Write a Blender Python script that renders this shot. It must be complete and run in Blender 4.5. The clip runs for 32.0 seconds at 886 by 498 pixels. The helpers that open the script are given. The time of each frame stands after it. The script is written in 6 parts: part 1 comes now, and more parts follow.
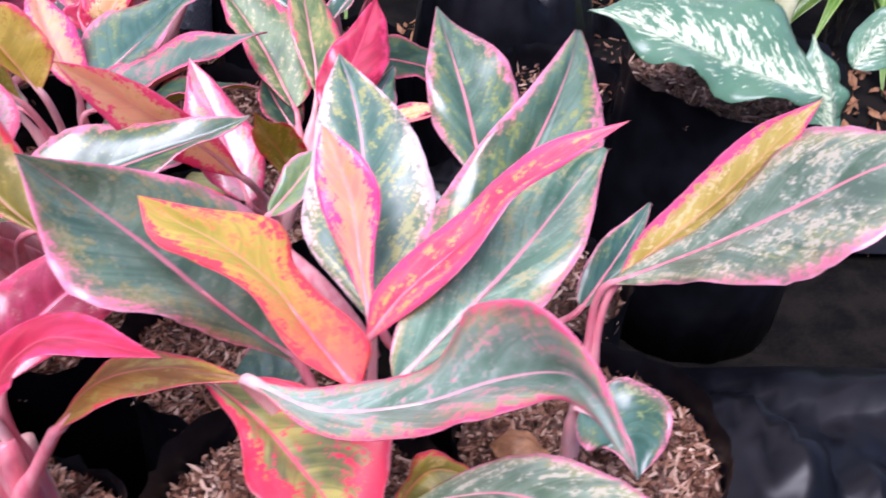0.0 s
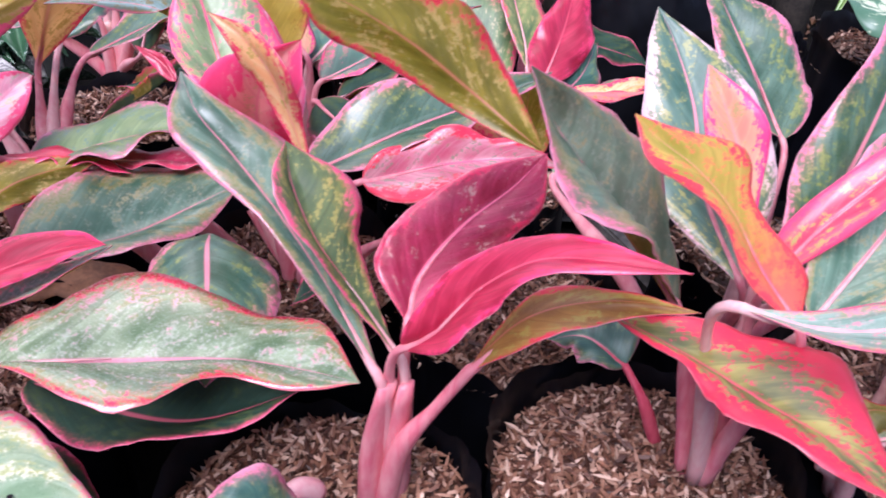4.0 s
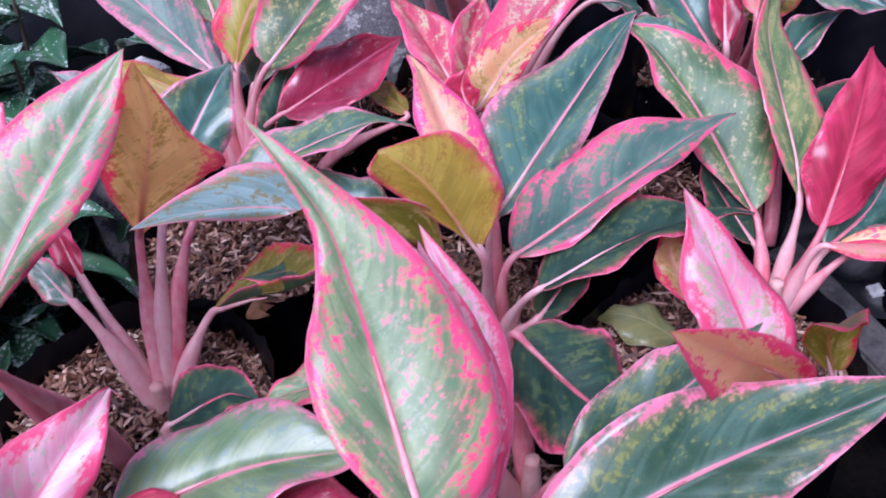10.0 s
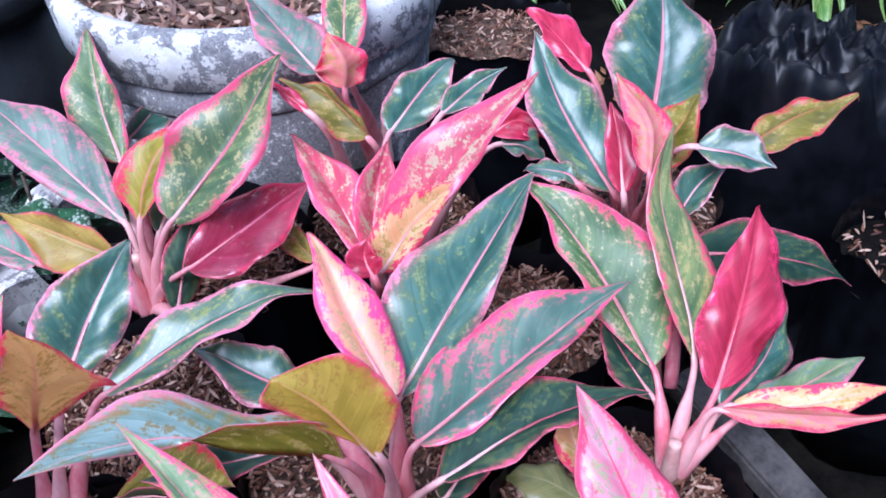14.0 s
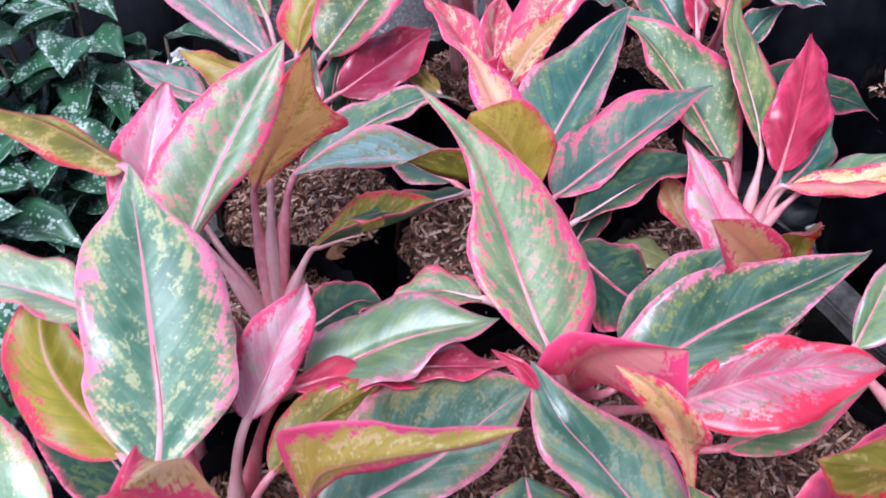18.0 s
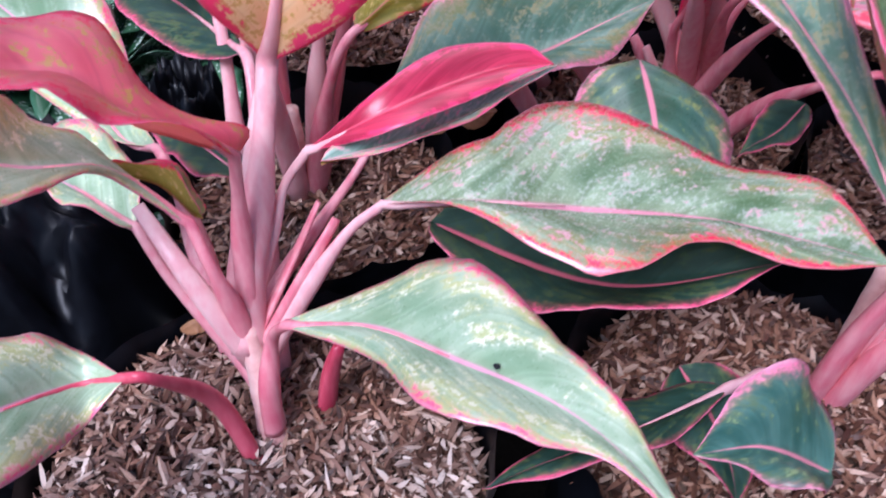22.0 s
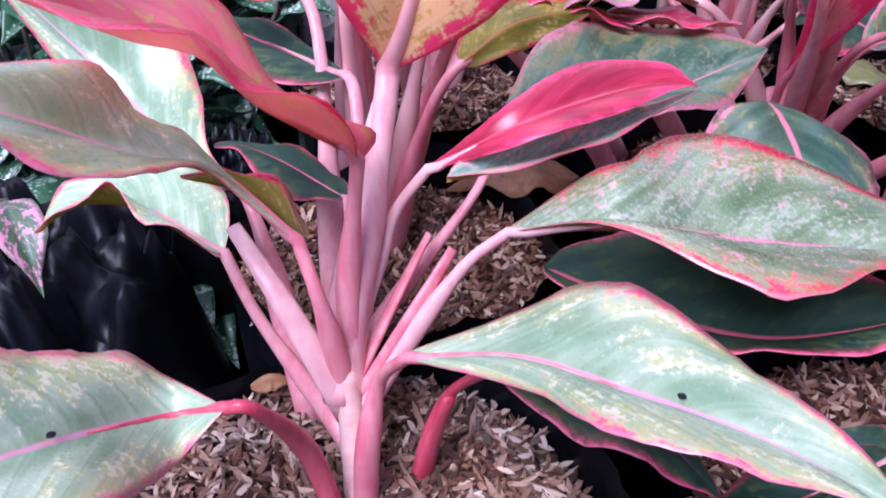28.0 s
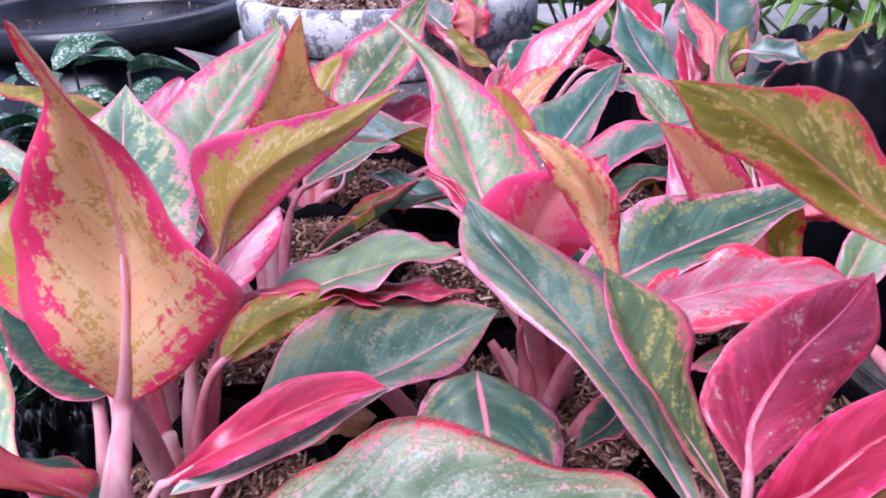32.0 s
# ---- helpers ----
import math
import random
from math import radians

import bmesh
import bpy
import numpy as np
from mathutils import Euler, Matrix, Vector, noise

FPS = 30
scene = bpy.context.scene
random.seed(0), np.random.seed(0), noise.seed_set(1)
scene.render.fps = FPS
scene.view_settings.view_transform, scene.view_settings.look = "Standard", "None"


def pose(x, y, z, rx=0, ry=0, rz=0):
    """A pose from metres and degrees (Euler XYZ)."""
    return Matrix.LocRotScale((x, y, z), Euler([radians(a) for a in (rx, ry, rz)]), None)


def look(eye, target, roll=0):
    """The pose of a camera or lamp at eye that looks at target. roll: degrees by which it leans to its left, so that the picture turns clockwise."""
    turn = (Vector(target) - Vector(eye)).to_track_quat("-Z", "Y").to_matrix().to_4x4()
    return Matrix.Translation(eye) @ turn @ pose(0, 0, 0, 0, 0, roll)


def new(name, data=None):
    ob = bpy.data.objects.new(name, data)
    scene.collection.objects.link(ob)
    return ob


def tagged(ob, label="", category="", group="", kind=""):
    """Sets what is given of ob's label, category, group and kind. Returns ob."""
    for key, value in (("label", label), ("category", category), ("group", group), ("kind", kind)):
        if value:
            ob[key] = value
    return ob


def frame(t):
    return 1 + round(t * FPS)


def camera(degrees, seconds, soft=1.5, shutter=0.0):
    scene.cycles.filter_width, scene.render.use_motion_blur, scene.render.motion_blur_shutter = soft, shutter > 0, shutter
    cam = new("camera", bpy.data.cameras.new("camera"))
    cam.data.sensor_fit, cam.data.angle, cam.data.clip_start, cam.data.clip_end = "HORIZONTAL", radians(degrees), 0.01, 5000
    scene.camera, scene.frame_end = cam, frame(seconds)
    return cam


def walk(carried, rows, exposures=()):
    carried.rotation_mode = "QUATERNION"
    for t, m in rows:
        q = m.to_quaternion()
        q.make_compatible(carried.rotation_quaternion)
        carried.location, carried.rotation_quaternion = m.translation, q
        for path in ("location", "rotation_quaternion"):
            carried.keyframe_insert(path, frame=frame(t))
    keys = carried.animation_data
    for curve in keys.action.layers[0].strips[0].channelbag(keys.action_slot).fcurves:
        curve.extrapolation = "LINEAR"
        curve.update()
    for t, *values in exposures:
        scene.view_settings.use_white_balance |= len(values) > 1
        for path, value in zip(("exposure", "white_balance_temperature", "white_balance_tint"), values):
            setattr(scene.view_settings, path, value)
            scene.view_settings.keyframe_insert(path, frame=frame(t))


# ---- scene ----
cam = camera(55.0, 32.0, soft=1.8, shutter=0.45)
PATH = [
    (0, (-0.0300, -0.0282, 0.3376), (0.0215, 1.6006, -0.8219), 2.65),
    (0.5, (-0.0540, -0.0255, 0.3351), (-0.0405, 1.5773, -0.8612), 0.92),
    (1, (-0.0671, -0.0239, 0.3322), (-0.0394, 1.5755, -0.8683), 1.10),
    (1.5, (-0.0782, -0.0249, 0.3321), (-0.0397, 1.5761, -0.8660), 1.84),
    (2, (-0.0937, -0.0292, 0.3319), (-0.0393, 1.5722, -0.8651), 2.92),
    (2.5, (-0.1092, -0.0418, 0.3324), (-0.0771, 1.5710, -0.8499), 2.51),
    (4.5, (-0.2093, -0.0355, 0.2971), (-0.1459, 1.6198, -0.8236), 3.30),
    (5, (-0.2290, -0.0259, 0.3022), (-0.2504, 1.6055, -0.8546), 3.24),
    (5.5, (-0.2492, -0.0148, 0.3072), (-0.2976, 1.5990, -0.8732), 3.11),
    (6, (-0.2563, -0.0051, 0.3109), (-0.3982, 1.5663, -0.9182), 1.14),
    (6.5, (-0.2709, 0.0013, 0.3162), (-0.4552, 1.5337, -0.9557), 0.55),
    (7, (-0.2640, -0.0029, 0.3124), (-0.4640, 1.5504, -0.9315), 0.49),
    (7.5, (-0.2665, 0.0023, 0.3175), (-0.4647, 1.5655, -0.9141), -1.21),
    (8, (-0.2629, 0.0305, 0.3252), (-0.4654, 1.5919, -0.9082), -2.10),
    (8.5, (-0.2642, 0.0815, 0.3312), (-0.5120, 1.6254, -0.9158), -2.57),
    (9, (-0.2586, 0.1338, 0.3300), (-0.5615, 1.6784, -0.9039), -3.44),
    (9.5, (-0.2478, 0.1672, 0.3286), (-0.5586, 1.7028, -0.9144), -4.55),
    (10, (-0.2371, 0.1866, 0.3390), (-0.4813, 1.6757, -0.9736), -3.83),
    (10.5, (-0.2309, 0.1967, 0.3560), (-0.4645, 1.6776, -0.9678), -3.87),
    (11, (-0.2320, 0.2020, 0.3664), (-0.4830, 1.6932, -0.9426), -4.25),
    (11.5, (-0.2277, 0.2122, 0.3775), (-0.4901, 1.6780, -0.9577), -5.70),
    (12, (-0.2300, 0.2212, 0.3779), (-0.4573, 1.7315, -0.9134), -4.87),
    (12.5, (-0.2240, 0.2343, 0.3867), (-0.4321, 1.7588, -0.8911), -4.43),
    (13, (-0.2236, 0.2421, 0.3956), (-0.4227, 1.7576, -0.8941), -4.06),
    (13.5, (-0.2171, 0.2445, 0.3995), (-0.3612, 1.7727, -0.8826), -3.11),
    (15.5, (-0.2550, 0.1672, 0.4061), (-0.3128, 1.6971, -0.8808), -0.68),
    (16, (-0.2703, 0.1490, 0.4100), (-0.3306, 1.6493, -0.9112), -1.48),
    (16.5, (-0.2878, 0.1347, 0.4047), (-0.3529, 1.6342, -0.9172), -1.22),
    (17, (-0.2964, 0.1178, 0.4020), (-0.3534, 1.6099, -0.9286), -1.18),
    (17.5, (-0.3003, 0.0965, 0.3992), (-0.3640, 1.5907, -0.9286), -1.38),
    (18, (-0.3000, 0.0777, 0.3954), (-0.3738, 1.5661, -0.9385), -1.20),
    (18.5, (-0.3003, 0.0552, 0.3929), (-0.4010, 1.5392, -0.9441), -1.10),
    (19, (-0.3025, 0.0316, 0.3767), (-0.4158, 1.5103, -0.9652), -1.25),
    (19.5, (-0.2954, 0.0200, 0.3595), (-0.4541, 1.5018, -0.9743), -1.77),
    (20, (-0.2926, 0.0165, 0.3510), (-0.4321, 1.4611, -1.0251), -1.25),
    (21, (-0.2826, 0.0031, 0.3135), (-0.5041, 1.4124, -1.0882), -0.43),
    (21.5, (-0.2856, 0.0047, 0.2845), (-0.5079, 1.4198, -1.1112), 0.71),
    (22, (-0.2928, 0.0026, 0.2575), (-0.5926, 1.3993, -1.1423), -1.17),
    (22.5, (-0.2891, -0.0022, 0.2439), (-0.6357, 1.4100, -1.1294), -2.48),
    (23, (-0.3010, -0.0090, 0.2306), (-0.6734, 1.4517, -1.0838), -2.49),
    (23.5, (-0.3208, -0.0143, 0.2163), (-0.6614, 1.4748, -1.0747), -0.95),
    (24, (-0.3319, -0.0090, 0.2037), (-0.6230, 1.5356, -1.0329), 1.17),
    (24.5, (-0.3419, -0.0058, 0.1989), (-0.5861, 1.5904, -0.9812), 2.40),
    (25, (-0.3469, -0.0081, 0.1980), (-0.6031, 1.5943, -0.9710), 1.88),
    (25.5, (-0.3542, -0.0067, 0.1991), (-0.5958, 1.5944, -0.9748), 2.04),
    (27.5, (-0.3342, -0.0014, 0.2131), (-0.6506, 1.5640, -0.9908), 0.82),
    (28, (-0.3323, -0.0009, 0.2153), (-0.6521, 1.5938, -0.9486), 0.79),
    (28.5, (-0.3347, -0.0004, 0.2238), (-0.6623, 1.6251, -0.8943), -0.87),
    (29, (-0.3164, -0.0011, 0.2347), (-0.6618, 1.6589, -0.8260), -2.03),
    (29.5, (-0.3110, -0.0050, 0.2440), (-0.6635, 1.6744, -0.7832), -2.10),
    (30, (-0.2948, 0.0008, 0.2548), (-0.6270, 1.7002, -0.7460), -3.08),
    (30.5, (-0.2771, -0.0007, 0.2642), (-0.5964, 1.7190, -0.7058), -3.74),
    (31, (-0.2660, -0.0046, 0.2745), (-0.5593, 1.7467, -0.6458), -4.06),
    (31.5, (-0.2568, -0.0016, 0.2804), (-0.5279, 1.7626, -0.6218), -4.05),
    (32, (-0.2513, -0.0075, 0.2854), (-0.4884, 1.7744, -0.5914), -2.89),
]

walk(cam, [(t, look(eye, target, roll)) for t, eye, target, roll in PATH], [(0.0, 1.03, 5700, 30), (1.0, 0.74, 5650, 28), (2.0, 0.80, 5650, 28), (5.0, 0.86, 5650, 27), (7.5, 0.80, 5500, 27), (9.0, 0.39, 5300, 33), (10.5, 0.68, 5100, 27), (13.0, 0.83, 4950, 18), (16.0, 0.86, 5200, 20), (17.5, 0.72, 5250, 17), (20.0, 0.72, 5350, 25), (22.0, 0.78, 5250, 22), (25.0, 0.84, 5150, 28), (28.0, 0.86, 5200, 31), (30.0, 0.82, 5300, 37), (32.0, 0.72, 5350, 34)])

# ---- light: open shade under a bright sky ----
world = bpy.data.worlds.new("sky")
scene.world = world
world.use_nodes = True
wn = world.node_tree
sky = wn.nodes.new("ShaderNodeTexSky")
sky.sky_type = "NISHITA"
sky.sun_disc = False
sky.sun_elevation = radians(58)
sky.sun_rotation = radians(-10)
sky.air_density, sky.dust_density, sky.ozone_density = 1.0, 3.0, 1.0
wn.links.new(sky.outputs[0], wn.nodes["Background"].inputs[0])
wn.nodes["Background"].inputs[1].default_value = 0.085
sun = new("sun", bpy.data.lights.new("sun", "SUN"))
sun.data.energy, sun.data.angle, sun.data.color = 3.2, radians(34), (1.0, 0.96, 0.9)
sun.matrix_world = look((-0.52, -0.72, 1.6), (-0.2, 0.35, 0))


# ---- materials ----
def graph(name):
    m = bpy.data.materials.new(name)
    m.use_nodes = True
    t = m.node_tree
    return m, t, t.nodes["Principled BSDF"]


def node(t, kind, **values):
    n = t.nodes.new("ShaderNode" + kind)
    for key, value in values.items():
        if key == "op":
            n.operation = value
        else:
            n.inputs[int(key[1:])].default_value = value
    return n


def calc(t, op, a, b=0.0, clamp=False):
    n = t.nodes.new("ShaderNodeMath")
    n.operation, n.use_clamp = op, clamp
    for k, v in enumerate((a, b)):
        if isinstance(v, (int, float)):
            n.inputs[k].default_value = v
        else:
            t.links.new(v, n.inputs[k])
    return n.outputs[0]


def step(t, x, low, high):
    n = t.nodes.new("ShaderNodeMapRange")
    n.interpolation_type = "SMOOTHSTEP"
    t.links.new(x, n.inputs[0])
    for k, v in ((1, low), (2, high)):
        if isinstance(v, (int, float)):
            n.inputs[k].default_value = v
        else:
            t.links.new(v, n.inputs[k])
    return n.outputs[0]


def blend(t, fac, a, b):
    n = t.nodes.new("ShaderNodeMix")
    n.data_type = "RGBA"
    for k, v in ((0, fac), (6, a), (7, b)):
        if isinstance(v, (int, float)):
            n.inputs[k].default_value = v
        elif isinstance(v, tuple):
            n.inputs[k].default_value = (*v, 1)
        else:
            t.links.new(v, n.inputs[k])
    return n.outputs[2]


def cloud(t, vector, scale, detail=3.0, rough=0.5):
    n = node(t, "TexNoise", _2=scale, _3=detail, _4=rough)
    if vector is not None:
        t.links.new(vector, n.inputs[0])
    return n.outputs[0]


def blade_material(name, dark, light, spot, rim, rib, rim_width=0.16, spots=0.5, streaks=0.5, gloss=0.33, glow=0.16, ragged=0.25, dust=0.0, foot=None, thru=None, coat=0.10, flush=None):
    """A leaf's skin: base in two tones streaked along the side veins, blotches, a ragged coloured rim and a coloured midrib."""
    m, t, out = graph(name)
    uv = t.nodes.new("ShaderNodeUVMap")
    split = t.nodes.new("ShaderNodeSeparateXYZ")
    t.links.new(uv.outputs[0], split.inputs[0])
    along, across = split.outputs[0], split.outputs[1]
    off = calc(t, "ABSOLUTE", calc(t, "SUBTRACT", calc(t, "MULTIPLY", across, 2.0), 1.0))
    info = t.nodes.new("ShaderNodeObjectInfo")
    place = t.nodes.new("ShaderNodeTexCoord").outputs[3]
    seed = calc(t, "MULTIPLY", info.outputs[5], 60.0)
    slanted = calc(t, "SUBTRACT", along, calc(t, "MULTIPLY", off, calc(t, "ADD", 0.20, calc(t, "MULTIPLY", off, 0.13))))

    def lane(a, b):
        n = t.nodes.new("ShaderNodeCombineXYZ")
        t.links.new(calc(t, "MULTIPLY", slanted, a), n.inputs[0])
        t.links.new(calc(t, "MULTIPLY", across, b), n.inputs[1])
        t.links.new(seed, n.inputs[2])
        return n.outputs[0]

    broad = step(t, cloud(t, lane(8.0, 2.5), 1.0, 3.0, 0.5), 0.28, 0.72)
    streak = step(t, cloud(t, lane(30.0, 8.0), 1.0, 5.0, 0.7), 0.30, 0.70)
    flecks = cloud(t, place, 190.0, 5.0, 0.66)
    patch = step(t, calc(t, "ADD", calc(t, "MULTIPLY", flecks, 0.58), calc(t, "MULTIPLY", cloud(t, lane(22.0, 5.0), 1.0, 4.0, 0.6), 0.42)), 0.38, 0.62)
    fine = cloud(t, place, 1100.0, 3.0, 0.6)
    speck = step(t, cloud(t, place, 620.0, 3.0, 0.6), 0.34, 0.66)
    coarse = step(t, cloud(t, place, 45.0, 3.0, 0.55), 0.3, 0.7)
    mixed = calc(t, "ADD", calc(t, "MULTIPLY", broad, 0.55), calc(t, "ADD", calc(t, "MULTIPLY", streak, 0.16 * streaks), calc(t, "MULTIPLY", coarse, 0.45 - 0.16 * streaks)))
    tone = blend(t, step(t, mixed, 0.05, 0.95), dark, light)
    lateral = step(t, calc(t, "ADD", off, calc(t, "ADD", calc(t, "MULTIPLY", calc(t, "SUBTRACT", patch, 0.5), 0.7), calc(t, "MULTIPLY", calc(t, "SUBTRACT", speck, 0.5), 0.35))), 0.30, 1.15)
    if spots > 0:
        tone = blend(t, calc(t, "MULTIPLY", lateral, min(0.6, 0.9 * spots)), tone, spot)
    if flush is not None:
        near = calc(t, "ADD", off, calc(t, "ADD", calc(t, "MULTIPLY", calc(t, "SUBTRACT", patch, 0.5), 0.55), calc(t, "ADD", calc(t, "MULTIPLY", calc(t, "SUBTRACT", streak, 0.5), 0.30), calc(t, "MULTIPLY", calc(t, "SUBTRACT", broad, 0.5), 0.55))))
        tone = blend(t, calc(t, "MULTIPLY", step(t, near, 0.50, 0.92), 0.72), tone, flush)
    veins = calc(t, "SINE", calc(t, "MULTIPLY", slanted, 62.0))
    tone = blend(t, calc(t, "MULTIPLY", step(t, veins, 0.0, 1.0), 0.13), tone, tuple(min(1.0, 1.5 * c) for c in light))
    groove = calc(t, "MULTIPLY", step(t, calc(t, "SINE", calc(t, "ADD", calc(t, "MULTIPLY", slanted, 62.0), calc(t, "MULTIPLY", broad, 1.2))), 0.80, 1.0), step(t, calc(t, "SUBTRACT", 1.0, off), 0.05, 0.35))
    tone = blend(t, calc(t, "MULTIPLY", groove, 0.38), tone, tuple(0.8 * c for c in dark))
    level = calc(t, "ADD", calc(t, "MULTIPLY", patch, 0.56), calc(t, "ADD", calc(t, "MULTIPLY", streak, 0.14), calc(t, "MULTIPLY", broad, 0.30)))
    level = calc(t, "ADD", level, calc(t, "ADD", calc(t, "MULTIPLY", calc(t, "SUBTRACT", fine, 0.5), 0.20), calc(t, "MULTIPLY", calc(t, "SUBTRACT", speck, 0.5), 0.34)))
    level = calc(t, "ADD", level, calc(t, "MULTIPLY", calc(t, "SUBTRACT", off, 0.45), 0.26))
    blotch = step(t, level, 0.835 - 0.58 * spots, 1.005 - 0.58 * spots)
    if spots > 0:
        tone = blend(t, calc(t, "MULTIPLY", blotch, 0.82), tone, spot)
    if foot is not None:
        reach = step(t, calc(t, "ADD", along, calc(t, "ADD", calc(t, "MULTIPLY", calc(t, "SUBTRACT", patch, 0.5), 0.25), calc(t, "MULTIPLY", calc(t, "SUBTRACT", speck, 0.5), 0.15))), 0.12, 0.55)
        tone = blend(t, reach, foot, tone)
    if dust > 0:
        powder = calc(t, "MULTIPLY", step(t, calc(t, "ADD", calc(t, "MULTIPLY", speck, 0.40), calc(t, "ADD", calc(t, "MULTIPLY", patch, 0.35), calc(t, "MULTIPLY", broad, 0.25))), 0.50, 0.74), dust)
        tone = blend(t, powder, tone, (0.80, 0.80, 0.72))
    wild = calc(t, "ADD", calc(t, "MULTIPLY", patch, 0.5), calc(t, "ADD", calc(t, "MULTIPLY", coarse, 0.3), calc(t, "MULTIPLY", streak, 0.2)))
    wild = calc(t, "ADD", calc(t, "MULTIPLY", calc(t, "SUBTRACT", wild, 0.5), ragged * 2.0), calc(t, "MULTIPLY", calc(t, "SUBTRACT", speck, 0.5), 0.05 + 0.35 * ragged))
    toward = calc(t, "ADD", off, calc(t, "MULTIPLY", calc(t, "SUBTRACT", along, 0.5), 0.10))
    shore = step(t, calc(t, "ADD", toward, wild), 1.0 - rim_width - 0.085, 1.0 - rim_width + 0.085)
    halo = step(t, calc(t, "ADD", toward, calc(t, "MULTIPLY", wild, 0.8)), 1.0 - rim_width - 0.22, 1.0 - rim_width + 0.06)
    tone = blend(t, calc(t, "MULTIPLY", halo, 0.30), tone, rim)
    tone = blend(t, calc(t, "MULTIPLY", shore, 0.95), tone, blend(t, calc(t, "MULTIPLY", coarse, 0.5), rim, tuple(min(1.0, 1.12 * c + 0.03) for c in rim)))
    width = calc(t, "MULTIPLY", calc(t, "SUBTRACT", 1.12, along), 0.070)
    tone = blend(t, calc(t, "MULTIPLY", calc(t, "SUBTRACT", 1.0, step(t, off, calc(t, "MULTIPLY", width, 0.4), width)), 0.92), tone, rib)
    tone = blend(t, calc(t, "MULTIPLY", step(t, calc(t, "ADD", off, calc(t, "MULTIPLY", calc(t, "SUBTRACT", patch, 0.6), 0.05)), 0.95, 0.985), calc(t, "ADD", 0.55, calc(t, "MULTIPLY", coarse, 0.4))), tone, tuple(0.72 * c + 0.22 for c in rim))
    hue = t.nodes.new("ShaderNodeHueSaturation")
    t.links.new(calc(t, "ADD", calc(t, "MULTIPLY", info.outputs[5], 0.26), 0.88), hue.inputs[2])
    t.links.new(tone, hue.inputs[4])
    t.links.new(hue.outputs[0], out.inputs["Base Color"])
    t.links.new(calc(t, "ADD", calc(t, "MULTIPLY", fine, 0.20), gloss - 0.10), out.inputs["Roughness"])
    out.inputs["Specular IOR Level"].default_value = 0.70
    out.inputs["Coat Weight"].default_value = coat
    out.inputs["Coat Roughness"].default_value = 0.24
    bump = node(t, "Bump", _0=0.8, _1=0.0020)
    ribs = calc(t, "SINE", calc(t, "ADD", calc(t, "MULTIPLY", slanted, 62.0), calc(t, "MULTIPLY", broad, 2.5)))
    height = calc(t, "ADD", calc(t, "SUBTRACT", calc(t, "MULTIPLY", ribs, 0.50), calc(t, "MULTIPLY", groove, 0.7)), calc(t, "ADD", calc(t, "MULTIPLY", fine, 0.16), calc(t, "MULTIPLY", broad, 0.75)))
    t.links.new(height, bump.inputs[2])
    t.links.new(bump.outputs[0], out.inputs["Normal"])
    through_leaf = t.nodes.new("ShaderNodeBsdfTranslucent")
    if thru is None:
        t.links.new(hue.outputs[0], through_leaf.inputs[0])
    else:
        t.links.new(blend(t, calc(t, "MULTIPLY", shore, 0.8), blend(t, calc(t, "ADD", 0.40, calc(t, "MULTIPLY", blotch, 0.4)), thru, tone), rim), through_leaf.inputs[0])
    mix = t.nodes.new("ShaderNodeMixShader")
    mix.inputs[0].default_value = glow
    t.links.new(out.outputs[0], mix.inputs[1])
    t.links.new(through_leaf.outputs[0], mix.inputs[2])
    t.links.new(mix.outputs[0], t.nodes["Material Output"].inputs[0])
    return m


def plain_material(name, dark, light, scale=40.0, gloss=0.6, relief=0.4, depth=0.002, metal=0.0, grain=300.0):
    m, t, out = graph(name)
    place = t.nodes.new("ShaderNodeTexCoord").outputs[3]
    info = t.nodes.new("ShaderNodeObjectInfo")
    coarse, fine = cloud(t, place, scale, 4.0, 0.6), cloud(t, place, grain, 4.0, 0.65)
    tone = blend(t, step(t, calc(t, "ADD", calc(t, "MULTIPLY", coarse, 0.65), calc(t, "MULTIPLY", fine, 0.35)), 0.35, 0.65), dark, light)
    t.links.new(tone, out.inputs["Base Color"])
    out.inputs["Metallic"].default_value = metal
    t.links.new(calc(t, "ADD", calc(t, "MULTIPLY", coarse, 0.25), gloss - 0.12), out.inputs["Roughness"])
    bump = node(t, "Bump", _0=relief, _1=depth)
    t.links.new(calc(t, "ADD", calc(t, "MULTIPLY", coarse, 1.0), calc(t, "MULTIPLY", fine, 0.4)), bump.inputs[2])
    t.links.new(bump.outputs[0], out.inputs["Normal"])
    return m


PINK, ROSE, CRIMSON, PALE = (0.84, 0.065, 0.19), (0.82, 0.20, 0.33), (0.80, 0.025, 0.075), (0.84, 0.54, 0.60)
HOT = (0.92, 0.050, 0.18)
RIB = (0.80, 0.26, 0.33)


